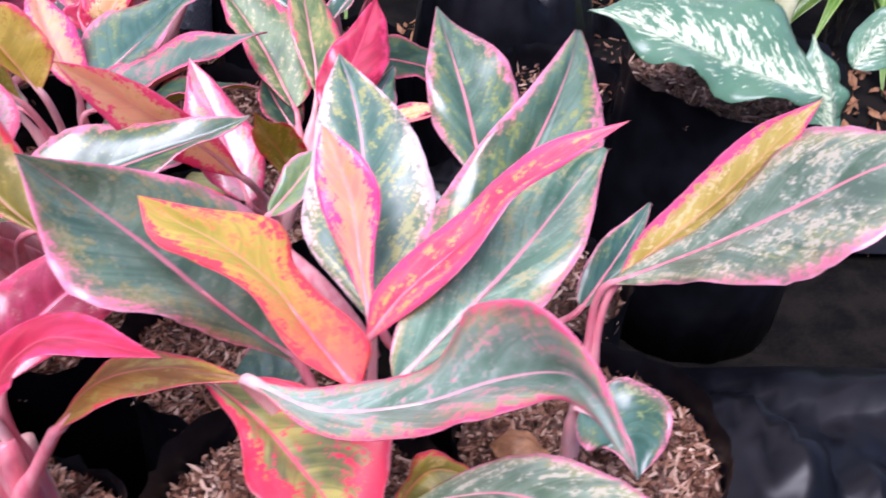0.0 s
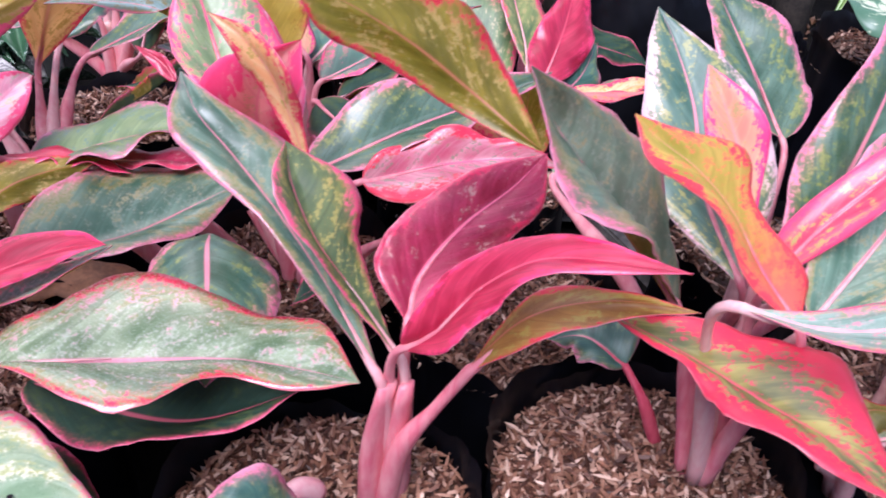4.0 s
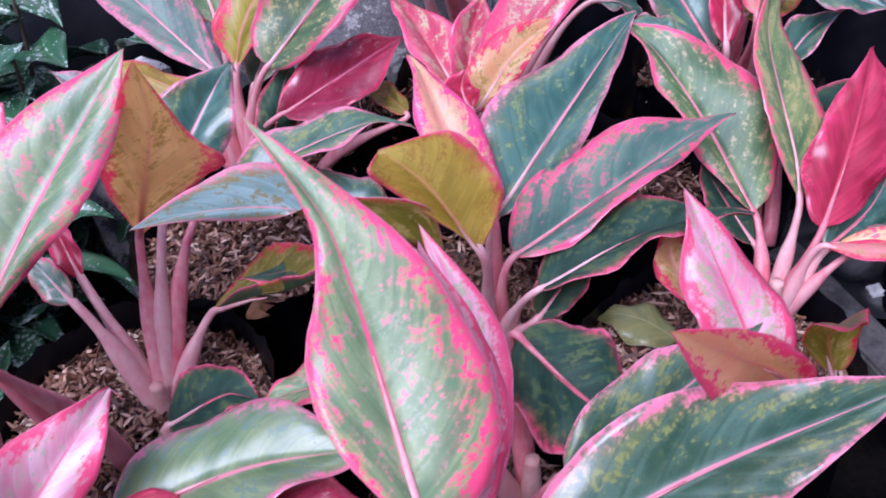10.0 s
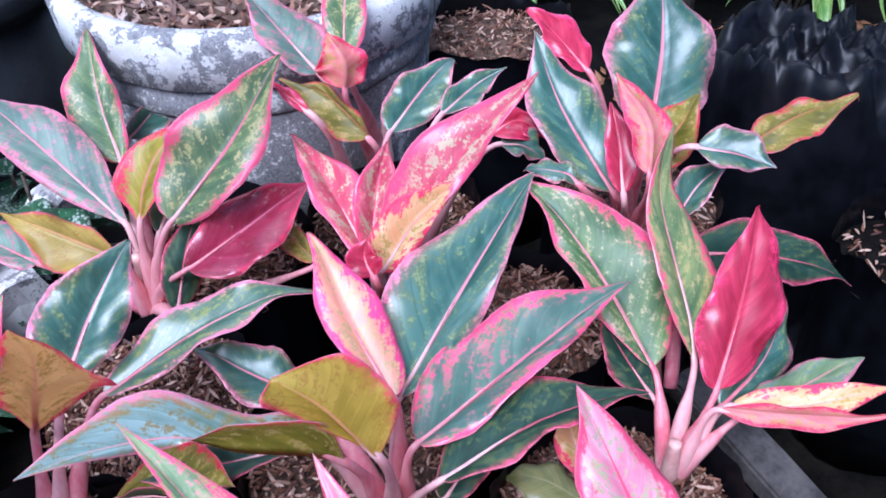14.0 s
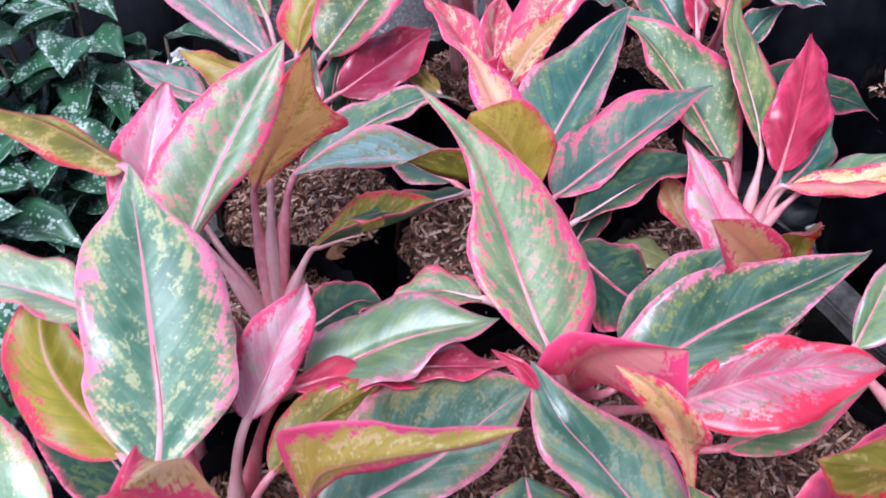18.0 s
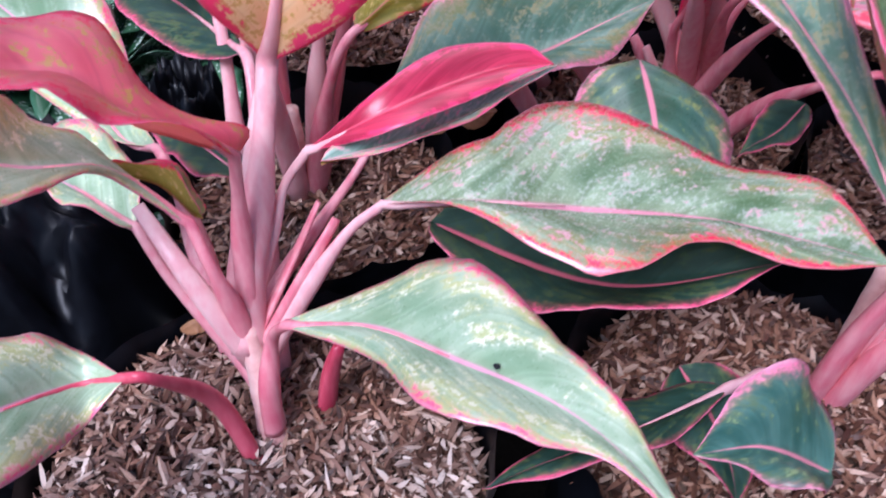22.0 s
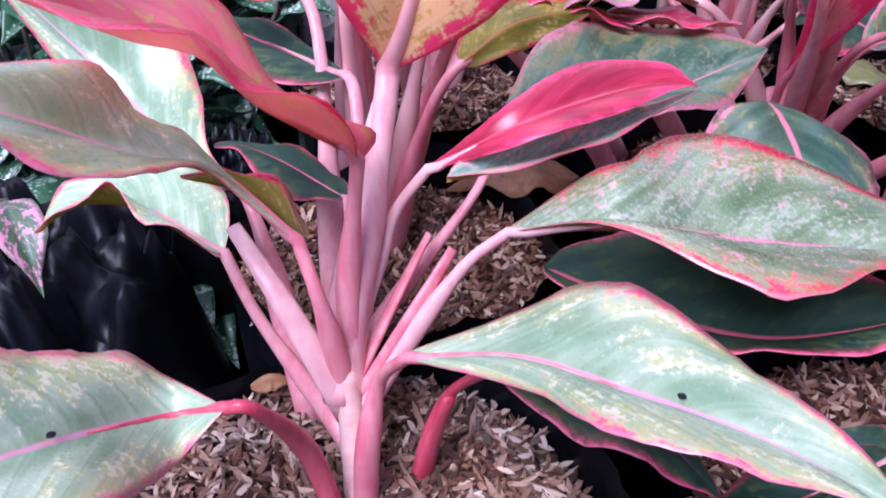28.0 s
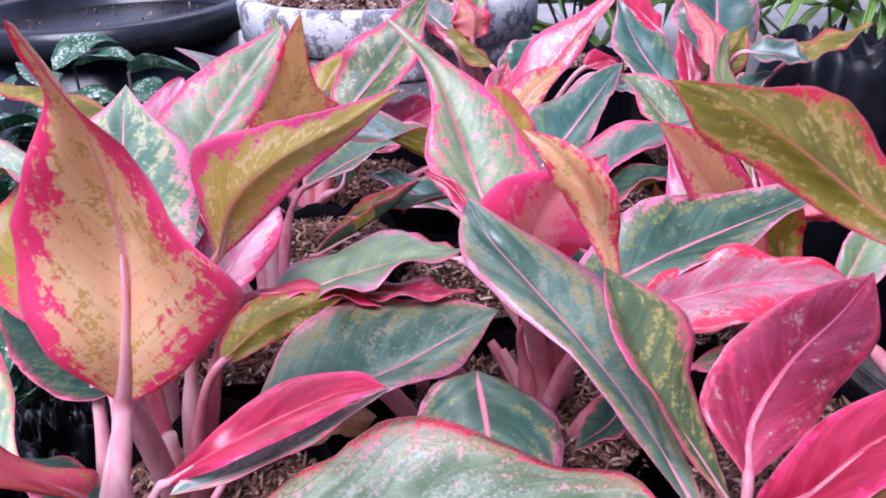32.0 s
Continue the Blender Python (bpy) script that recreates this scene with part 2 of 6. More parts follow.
OLIVE_BACK = blade_material("olive leaf underside", (0.17, 0.16, 0.018), (0.42, 0.34, 0.045), (0.72, 0.56, 0.18), CRIMSON, (0.74, 0.26, 0.15), rim_width=0.09, spots=0.38, streaks=0.9, gloss=0.45, glow=0.50, ragged=0.24, thru=(0.84, 0.70, 0.14))
ROSE_BACK = blade_material("rosy leaf underside", (0.80, 0.20, 0.22), (0.88, 0.38, 0.32), (0.62, 0.42, 0.12), HOT, (0.84, 0.36, 0.34), rim_width=0.25, spots=0.45, gloss=0.5, glow=0.48, ragged=0.4, thru=(0.94, 0.42, 0.34))
STYLES = {
    # style: top skin, underside skin, description
    "G": (blade_material("grey-green blade", (0.022, 0.088, 0.064), (0.085, 0.190, 0.148), (0.25, 0.33, 0.14), ROSE, RIB, rim_width=0.07, spots=0.18, streaks=0.4, ragged=0.12, flush=(0.10, 0.15, 0.06), thru=(0.80, 0.66, 0.22)), OLIVE_BACK, "grey-green leaf with a thin pink edge and pink midrib"),
    "GM": (blade_material("mottled green blade", (0.026, 0.082, 0.046), (0.115, 0.210, 0.145), (0.27, 0.31, 0.09), ROSE, RIB, rim_width=0.10, spots=0.32, streaks=0.6, gloss=0.30, ragged=0.22, flush=(0.13, 0.16, 0.05), thru=(0.80, 0.66, 0.22)), OLIVE_BACK, "dark green leaf mottled olive with a pink edge"),
    "GS": (blade_material("speckled green blade", (0.03, 0.10, 0.07), (0.12, 0.22, 0.165), (0.36, 0.36, 0.12), PALE, RIB, rim_width=0.10, spots=0.46, gloss=0.40, ragged=0.26, flush=(0.20, 0.22, 0.07), thru=(0.80, 0.66, 0.22)), OLIVE_BACK, "green leaf speckled yellow with a pale pink edge"),
    "GL": (blade_material("light green blade", (0.055, 0.15, 0.085), (0.20, 0.32, 0.20), (0.45, 0.46, 0.22), (0.82, 0.20, 0.32), RIB, rim_width=0.12, spots=0.44, gloss=0.36, ragged=0.34, dust=0.06, flush=(0.34, 0.36, 0.10), thru=(0.80, 0.66, 0.22)), OLIVE_BACK, "upright light green leaf with a pink edge and midrib"),
    "GR": (blade_material("silvery ribbed blade", (0.045, 0.125, 0.075), (0.19, 0.31, 0.22), (0.27, 0.25, 0.08), ROSE, RIB, rim_width=0.07, spots=0.32, dust=0.12, streaks=0.4, ragged=0.12, flush=(0.24, 0.23, 0.06), thru=(0.80, 0.66, 0.22)), OLIVE_BACK, "broad ribbed silvery green leaf with a pink edge"),
    # dark green, taken darker still: shade under the upper leaves is in the colour
    "DK": (blade_material("dark green blade deepened for shade", (0.010, 0.036, 0.024), (0.030, 0.076, 0.054), (0.09, 0.13, 0.05), PINK, (0.60, 0.13, 0.18), gloss=0.6, coat=0.0, rim_width=0.05, spots=0.4, ragged=0.08, thru=(0.80, 0.66, 0.22)), OLIVE_BACK, "dark green leaf with a red edge, its green deepened for shade"),
    "GP": (blade_material("pink-margined green blade", (0.10, 0.21, 0.09), (0.31, 0.41, 0.19), (0.78, 0.13, 0.20), PINK, (0.82, 0.10, 0.22), gloss=0.44, rim_width=0.20, spots=0.31, streaks=0.8, ragged=0.34, dust=0.12, flush=(0.42, 0.42, 0.14), thru=(0.94, 0.50, 0.36)), ROSE_BACK, "green leaf mottled pink with a broad pink margin"),
    "GPd": (blade_material("dark mottled blade", (0.035, 0.11, 0.08), (0.11, 0.20, 0.14), (0.46, 0.15, 0.19), PINK, (0.74, 0.12, 0.22), rim_width=0.17, spots=0.34, streaks=0.8, ragged=0.28, flush=(0.22, 0.22, 0.08), thru=(0.94, 0.50, 0.36)), ROSE_BACK, "dark green leaf flushed rose along its edge"),
    "GPR": (blade_material("red-margined blade", (0.07, 0.11, 0.04), (0.46, 0.40, 0.10), (0.74, 0.06, 0.12), CRIMSON, (0.76, 0.10, 0.16), rim_width=0.46, spots=0.5, streaks=0.8, ragged=0.35, thru=(0.94, 0.50, 0.36)), ROSE_BACK, "green and crimson mottled leaf"),
    "GY": (blade_material("yellow-green blade", (0.10, 0.19, 0.08), (0.30, 0.38, 0.17), (0.17, 0.27, 0.20), ROSE, RIB, rim_width=0.11, spots=0.45, streaks=0.8, ragged=0.2, thru=(0.80, 0.66, 0.22)), OLIVE_BACK, "yellowish green leaf with a pink edge"),
    "PL": (blade_material("pale silvery blade", (0.20, 0.32, 0.17), (0.47, 0.58, 0.39), (0.74, 0.74, 0.50), PINK, (0.80, 0.34, 0.46), rim_width=0.05, spots=0.20, streaks=0.2, gloss=0.30, glow=0.12, ragged=0.16, dust=0.10, flush=(0.50, 0.50, 0.16), coat=0.30, thru=(0.80, 0.66, 0.22)), OLIVE_BACK, "pale silvery green leaf with a crimson edge"),
    # light tone and dusting raised: part of this paleness is painted sky sheen
    "PLC": (blade_material("pale blade dusted pink, sheen in its tone", (0.09, 0.165, 0.07), (0.36, 0.45, 0.28), (0.64, 0.18, 0.24), CRIMSON, (0.82, 0.30, 0.40), rim_width=0.05, spots=0.20, streaks=0.35, gloss=0.26, glow=0.12, ragged=0.20, dust=0.28, flush=(0.26, 0.24, 0.05), coat=0.30, thru=(0.80, 0.66, 0.22)), OLIVE_BACK, "long pale green leaf dusted with cream and pink, paled for sky sheen"),
    "PLG": (blade_material("pale green arched blade", (0.09, 0.19, 0.125), (0.32, 0.44, 0.36), (0.74, 0.12, 0.22), PINK, (0.78, 0.40, 0.46), rim_width=0.09, spots=0.28, streaks=0.6, gloss=0.34, glow=0.12, ragged=0.14, dust=0.2, flush=(0.34, 0.34, 0.12), thru=(0.80, 0.66, 0.22)), OLIVE_BACK, "arching pale green leaf with a pink edge"),
    "ORA": (blade_material("beige blade with a broad pink margin", (0.90, 0.58, 0.30), (0.95, 0.74, 0.42), (0.66, 0.44, 0.10), (0.94, 0.06, 0.22), (0.90, 0.40, 0.40), rim_width=0.36, spots=0.60, streaks=0.7, gloss=0.42, glow=0.42, ragged=0.42, thru=(0.97, 0.64, 0.34)), blade_material("beige underside with a broad pink margin", (0.90, 0.58, 0.30), (0.95, 0.74, 0.42), (0.66, 0.44, 0.10), (0.94, 0.06, 0.22), (0.90, 0.40, 0.40), rim_width=0.36, spots=0.60, streaks=0.7, gloss=0.45, glow=0.42, ragged=0.42, thru=(0.97, 0.64, 0.34)), "beige and orange mottled leaf with a broad ragged pink margin"),
    "OLA": (blade_material("green top of mustard leaf", (0.12, 0.19, 0.06), (0.26, 0.30, 0.10), (0.6, 0.2, 0.14), HOT, RIB, rim_width=0.2, spots=0.4, ragged=0.3, glow=0.5, thru=(0.90, 0.76, 0.14)), blade_material("yellow-green underside with a red margin", (0.32, 0.27, 0.02), (0.56, 0.46, 0.06), (0.66, 0.46, 0.14), (0.92, 0.07, 0.16), (0.84, 0.30, 0.24), rim_width=0.22, spots=0.30, gloss=0.45, glow=0.5, ragged=0.35, thru=(0.90, 0.76, 0.14)), "yellow-green leaf with a broad red margin"),
    "GMR": (blade_material("green blade blotched dull rose", (0.045, 0.13, 0.095), (0.19, 0.30, 0.22), (0.58, 0.17, 0.27), ROSE, RIB, rim_width=0.10, spots=0.36, streaks=0.6, gloss=0.46, ragged=0.22, flush=(0.24, 0.20, 0.08), thru=(0.80, 0.50, 0.30)), ROSE_BACK, "green leaf blotched dull rose with a pink edge"),
    "GMY": (blade_material("green blade flecked yellow", (0.028, 0.10, 0.045), (0.17, 0.25, 0.09), (0.48, 0.43, 0.17), (0.74, 0.06, 0.17), (0.80, 0.14, 0.24), gloss=0.48, rim_width=0.17, spots=0.44, streaks=0.9, ragged=0.20, thru=(0.85, 0.60, 0.30)), ROSE_BACK, "green leaf flecked yellow with a crimson margin"),
    "GMC": (blade_material("green blade flecked cream", (0.03, 0.10, 0.04), (0.16, 0.26, 0.09), (0.46, 0.40, 0.20), PINK, RIB, gloss=0.52, rim_width=0.13, spots=0.36, streaks=0.9, ragged=0.25, thru=(0.85, 0.60, 0.30)), ROSE_BACK, "dark green leaf flecked with cream and edged pink"),
    "GYO": (blade_material("olive streaked blade", (0.06, 0.13, 0.05), (0.24, 0.29, 0.10), (0.42, 0.36, 0.14), (0.70, 0.06, 0.14), RIB, rim_width=0.12, spots=0.42, streaks=1.0, ragged=0.22, thru=(0.85, 0.62, 0.25)), OLIVE_BACK, "upright olive-streaked leaf folded along a crimson edge"),
    "OLM": (blade_material("tan leaf top", (0.70, 0.36, 0.13), (0.94, 0.62, 0.30), (0.52, 0.36, 0.09), (0.92, 0.16, 0.28), (0.88, 0.36, 0.32), rim_width=0.14, spots=0.44, ragged=0.3, glow=0.75, thru=(1.0, 0.88, 0.62)), blade_material("tan mottled underside", (0.72, 0.38, 0.14), (0.96, 0.66, 0.32), (0.58, 0.40, 0.10), (0.92, 0.16, 0.28), (0.88, 0.36, 0.32), rim_width=0.16, spots=0.42, gloss=0.5, glow=0.75, ragged=0.25, thru=(1.0, 0.74, 0.40)), "tan and olive mottled leaf with a pink edge and midrib"),
    "OR": (blade_material("orange mottled blade", (0.88, 0.50, 0.20), (0.95, 0.76, 0.40), (0.54, 0.44, 0.09), HOT, (0.90, 0.34, 0.34), rim_width=0.27, spots=0.46, streaks=0.7, gloss=0.45, glow=0.45, ragged=0.55, thru=(0.94, 0.50, 0.36)), ROSE_BACK, "orange and yellow mottled leaf with a crimson margin"),
    "PKO": (blade_material("magenta and peach blade", (0.88, 0.34, 0.26), (0.90, 0.52, 0.30), (0.56, 0.48, 0.20), (0.92, 0.07, 0.30), (0.88, 0.36, 0.36), rim_width=0.26, spots=0.46, streaks=0.7, gloss=0.42, glow=0.40, ragged=0.45, thru=(0.94, 0.50, 0.36)), ROSE_BACK, "peach leaf with a broad magenta margin"),
    "PK": (blade_material("rose blade", (0.74, 0.24, 0.34), (0.86, 0.54, 0.60), (0.50, 0.54, 0.34), PINK, (0.82, 0.24, 0.34), rim_width=0.26, spots=0.36, streaks=0.9, glow=0.25, ragged=0.3, thru=(0.94, 0.50, 0.36)), ROSE_BACK, "rose-pink leaf streaked with white"),
    "PKG": (blade_material("rose and green blade", (0.78, 0.22, 0.34), (0.86, 0.48, 0.56), (0.44, 0.50, 0.26), PINK, (0.80, 0.08, 0.18), rim_width=0.26, spots=0.52, streaks=0.7, glow=0.22, ragged=0.25, thru=(0.94, 0.50, 0.36)), ROSE_BACK, "rose-pink cupped leaf with green flecks at its heart"),
    "PKS": (blade_material("speckled rose blade", (0.52, 0.04, 0.10), (0.68, 0.14, 0.19), (0.62, 0.56, 0.34), PINK, (0.80, 0.1, 0.18), rim_width=0.22, spots=0.58, streaks=0.9, glow=0.22, ragged=0.35, thru=(0.94, 0.50, 0.36)), ROSE_BACK, "narrow rose-red leaf thickly flecked with red"),
    "PKR": (blade_material("crimson flecked blade", (0.70, 0.045, 0.11), (0.82, 0.14, 0.20), (0.50, 0.46, 0.14), PINK, (0.84, 0.1, 0.17), rim_width=0.3, spots=0.44, streaks=0.7, glow=0.25, ragged=0.3, thru=(0.94, 0.50, 0.36)), ROSE_BACK, "crimson leaf flecked with yellow"),
    "PU": (blade_material("wine-red blade", (0.22, 0.011, 0.038), (0.42, 0.042, 0.10), (0.50, 0.30, 0.26), (0.66, 0.03, 0.10), (0.78, 0.18, 0.28), rim_width=0.10, spots=0.12, streaks=0.95, gloss=0.30, ragged=0.2, thru=(0.94, 0.50, 0.36)), ROSE_BACK, "wine-red leaf with pale streaks"),
    "PW": (blade_material("red and white blade", (0.56, 0.07, 0.16), (0.74, 0.40, 0.44), (0.24, 0.33, 0.20), CRIMSON, (0.80, 0.1, 0.22), rim_width=0.34, spots=0.44, streaks=0.95, ragged=0.35, thru=(0.94, 0.50, 0.36)), ROSE_BACK, "whitish leaf with a crimson lower margin"),
    "JJ": (blade_material("crimson arching blade", (0.66, 0.04, 0.12), (0.90, 0.18, 0.27), (0.66, 0.52, 0.14), HOT, (0.86, 0.2, 0.26), rim_width=0.15, spots=0.34, streaks=0.8, gloss=0.34, glow=0.56, ragged=0.3, thru=(1.0, 0.80, 0.75)), blade_material("glowing red underside", (0.96, 0.30, 0.30), (0.98, 0.46, 0.38), (0.92, 0.62, 0.24), HOT, (0.90, 0.24, 0.26), rim_width=0.18, spots=0.26, streaks=0.8, gloss=0.5, glow=0.80, ragged=0.3, thru=(1.0, 0.42, 0.36)), "crimson arching leaf flecked with yellow"),
    "ORB": (blade_material("peach blade", (0.86, 0.42, 0.24), (0.92, 0.64, 0.36), (0.78, 0.62, 0.20), (0.92, 0.10, 0.28), (0.90, 0.34, 0.34), rim_width=0.30, spots=0.40, streaks=0.7, gloss=0.45, glow=0.62, ragged=0.45, thru=(1.0, 0.80, 0.62)), blade_material("peach underside", (0.90, 0.46, 0.30), (0.94, 0.68, 0.44), (0.84, 0.66, 0.24), (0.94, 0.14, 0.32), (0.92, 0.40, 0.40), rim_width=0.28, spots=0.35, streaks=0.7, gloss=0.45, glow=0.62, ragged=0.45, thru=(0.98, 0.56, 0.40)), "peach leaf with olive flecks and a pink margin"),
    "ORF": (blade_material("orange blade reddening to its base", (0.46, 0.42, 0.06), (0.76, 0.56, 0.13), (0.92, 0.34, 0.13), (0.92, 0.08, 0.12), (0.90, 0.44, 0.24), rim_width=0.22, spots=0.44, streaks=0.7, gloss=0.42, glow=0.40, ragged=0.5, foot=(0.90, 0.20, 0.14)), ROSE_BACK, "orange and olive mottled leaf reddening to its base"),
    "PKB": (blade_material("magenta blade", (0.92, 0.30, 0.34), (0.94, 0.48, 0.42), (0.74, 0.50, 0.28), (0.97, 0.085, 0.28), (0.95, 0.30, 0.40), rim_width=0.52, spots=0.34, streaks=0.7, gloss=0.42, glow=0.5, ragged=0.4, thru=(0.97, 0.34, 0.46)), blade_material("magenta underside", (0.92, 0.30, 0.34), (0.94, 0.48, 0.42), (0.74, 0.50, 0.28), (0.97, 0.085, 0.28), (0.95, 0.30, 0.40), rim_width=0.52, spots=0.34, streaks=0.7, gloss=0.42, glow=0.5, ragged=0.4, thru=(0.97, 0.34, 0.46)), "hot magenta leaf flushed peach along its middle"),
    "PLR": (blade_material("silvery speckled blade", (0.07, 0.13, 0.07), (0.26, 0.34, 0.24), (0.56, 0.50, 0.34), ROSE, (0.78, 0.26, 0.30), rim_width=0.06, spots=0.40, streaks=0.3, glow=0.12, ragged=0.12, dust=0.15, flush=(0.30, 0.30, 0.09), thru=(0.80, 0.66, 0.22)), OLIVE_BACK, "broad silvery green leaf speckled rust with a pink edge"),
    "RD": (blade_material("scarlet blade", (0.36, 0.010, 0.042), (0.70, 0.050, 0.115), (0.80, 0.36, 0.34), HOT, (0.82, 0.12, 0.18), rim_width=0.13, spots=0.0, streaks=0.5, gloss=0.34, glow=0.25, ragged=0.3, thru=(0.96, 0.24, 0.22)), ROSE_BACK, "scarlet-pink leaf"),
    "OL": (blade_material("olive leaf top", (0.09, 0.15, 0.06), (0.24, 0.30, 0.13), (0.62, 0.22, 0.2), PINK, RIB, rim_width=0.12, spots=0.42, ragged=0.3, glow=0.5, thru=(0.80, 0.66, 0.22)), OLIVE_BACK, "olive-brown leaf seen from below with a red edge"),
    "OLR": (blade_material("green top of rusty leaf", (0.09, 0.15, 0.06), (0.24, 0.30, 0.13), (0.62, 0.22, 0.2), PINK, RIB, rim_width=0.12, spots=0.42, ragged=0.3, glow=0.4), blade_material("rusty olive underside", (0.22, 0.085, 0.016), (0.44, 0.22, 0.04), (0.46, 0.36, 0.07), CRIMSON, (0.70, 0.22, 0.14), rim_width=0.09, spots=0.42, gloss=0.48, glow=0.35, ragged=0.22, thru=(0.80, 0.40, 0.10)), "rust-brown and olive leaf seen from below"),
    "GPV": (blade_material("olive green blade with a rose margin", (0.045, 0.10, 0.045), (0.16, 0.22, 0.085), (0.44, 0.40, 0.12), (0.84, 0.10, 0.22), (0.78, 0.18, 0.24), rim_width=0.12, spots=0.36, streaks=0.5, ragged=0.22, flush=(0.28, 0.27, 0.06), thru=(0.80, 0.60, 0.22)), ROSE_BACK, "twisted olive green leaf with a rose-pink margin"),
    "LO": (blade_material("blue-green blade browning to its base", (0.07, 0.16, 0.11), (0.30, 0.42, 0.40), (0.24, 0.18, 0.05), ROSE, RIB, rim_width=0.07, spots=0.45, streaks=0.6, ragged=0.10, flush=(0.26, 0.22, 0.06), thru=(0.80, 0.66, 0.22)), OLIVE_BACK, "long blue-green leaf flushed olive, with a pink edge"),
    "OLY": (blade_material("green top of yellow leaf", (0.24, 0.28, 0.07), (0.44, 0.44, 0.13), (0.6, 0.2, 0.14), PINK, RIB, rim_width=0.12, spots=0.4, ragged=0.3, glow=0.55, thru=(0.92, 0.72, 0.14)), blade_material("mustard leaf underside", (0.40, 0.28, 0.03), (0.62, 0.45, 0.075), (0.50, 0.30, 0.05), HOT, (0.80, 0.38, 0.2), rim_width=0.055, spots=0.42, gloss=0.5, glow=0.42, ragged=0.07, thru=(0.92, 0.72, 0.14)), "mustard-yellow leaf with a thin red edge"),
    "OP": (blade_material("green top of rosy olive leaf", (0.10, 0.18, 0.10), (0.24, 0.32, 0.20), (0.7, 0.2, 0.24), PINK, RIB, rim_width=0.14, spots=0.4, ragged=0.3, glow=0.55, thru=(0.95, 0.76, 0.32)), blade_material("olive and pink underside", (0.50, 0.36, 0.06), (0.66, 0.50, 0.12), (0.88, 0.72, 0.34), (0.92, 0.09, 0.30), (0.84, 0.46, 0.26), rim_width=0.26, spots=0.50, gloss=0.5, glow=0.44, ragged=0.35, thru=(0.95, 0.76, 0.32)), "olive leaf with a bright pink margin"),
}


def petiole_material(name, range_deep, range_pale):
    """Petiole skin, streaked lengthwise, some petioles deeper in colour than others."""
    m, t, out = graph(name)
    place = t.nodes.new("ShaderNodeTexCoord").outputs[3]
    info = t.nodes.new("ShaderNodeObjectInfo")
    long = t.nodes.new("ShaderNodeMapping")
    long.inputs[3].default_value = (260.0, 260.0, 28.0)
    t.links.new(place, long.inputs[0])
    streak = step(t, cloud(t, long.outputs[0], 1.0, 3.0, 0.6), 0.32, 0.68)
    patch = step(t, cloud(t, place, 60.0, 3.0, 0.6), 0.3, 0.7)
    deep = blend(t, step(t, info.outputs[5], 0.10, 0.85), *range_deep)
    pale = blend(t, step(t, info.outputs[5], 0.10, 0.85), *range_pale)
    tone = blend(t, calc(t, "ADD", calc(t, "MULTIPLY", streak, 0.6), calc(t, "MULTIPLY", patch, 0.4)), deep, pale)
    t.links.new(tone, out.inputs["Base Color"])
    t.links.new(calc(t, "ADD", calc(t, "MULTIPLY", patch, 0.15), 0.28), out.inputs["Roughness"])
    bump = node(t, "Bump", _0=0.5, _1=0.0008)
    t.links.new(streak, bump.inputs[2])
    t.links.new(bump.outputs[0], out.inputs["Normal"])
    through_skin = t.nodes.new("ShaderNodeBsdfTranslucent")
    t.links.new(tone, through_skin.inputs[0])
    mix = t.nodes.new("ShaderNodeMixShader")
    mix.inputs[0].default_value = 0.2
    t.links.new(out.outputs[0], mix.inputs[1])
    t.links.new(through_skin.outputs[0], mix.inputs[2])
    t.links.new(mix.outputs[0], t.nodes["Material Output"].inputs[0])
    return m


# Low specular keeps the shade painted into these dark leaves from lifting.
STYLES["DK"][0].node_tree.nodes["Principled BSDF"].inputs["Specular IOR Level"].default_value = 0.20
STALK = petiole_material("pink petiole", ((0.86, 0.40, 0.42), (0.78, 0.16, 0.23)), ((0.92, 0.62, 0.59), (0.90, 0.40, 0.42)))
RED_STALK = petiole_material("deep red petiole", ((0.62, 0.05, 0.10), (0.56, 0.03, 0.08)), ((0.78, 0.16, 0.21), (0.74, 0.12, 0.18)))
STEM = plain_material("pale pink stem", (0.66, 0.32, 0.29), (0.82, 0.54, 0.48), 50.0, 0.5, 0.3, 0.001)
BAG = plain_material("black plastic film", (0.0015, 0.0015, 0.0025), (0.004, 0.0045, 0.007), 30.0, 0.40, 1.0, 0.016, 0.0, 90.0)
BAG.node_tree.nodes["Principled BSDF"].inputs["Specular IOR Level"].default_value = 0.26
MULCH = plain_material("dark husk bed", (0.035, 0.020, 0.013), (0.14, 0.085, 0.055), 200.0, 0.9, 1.0, 0.004, 0.0, 700.0)
# Kept near black and sheenless: shade between the bags is in this colour.
SHADED_EARTH = plain_material("earth darkened for shade", (0.002, 0.002, 0.002), (0.012, 0.010, 0.008), 25.0, 0.95, 1.0, 0.01)

SHADED_EARTH.node_tree.nodes["Principled BSDF"].inputs["Specular IOR Level"].default_value = 0.08


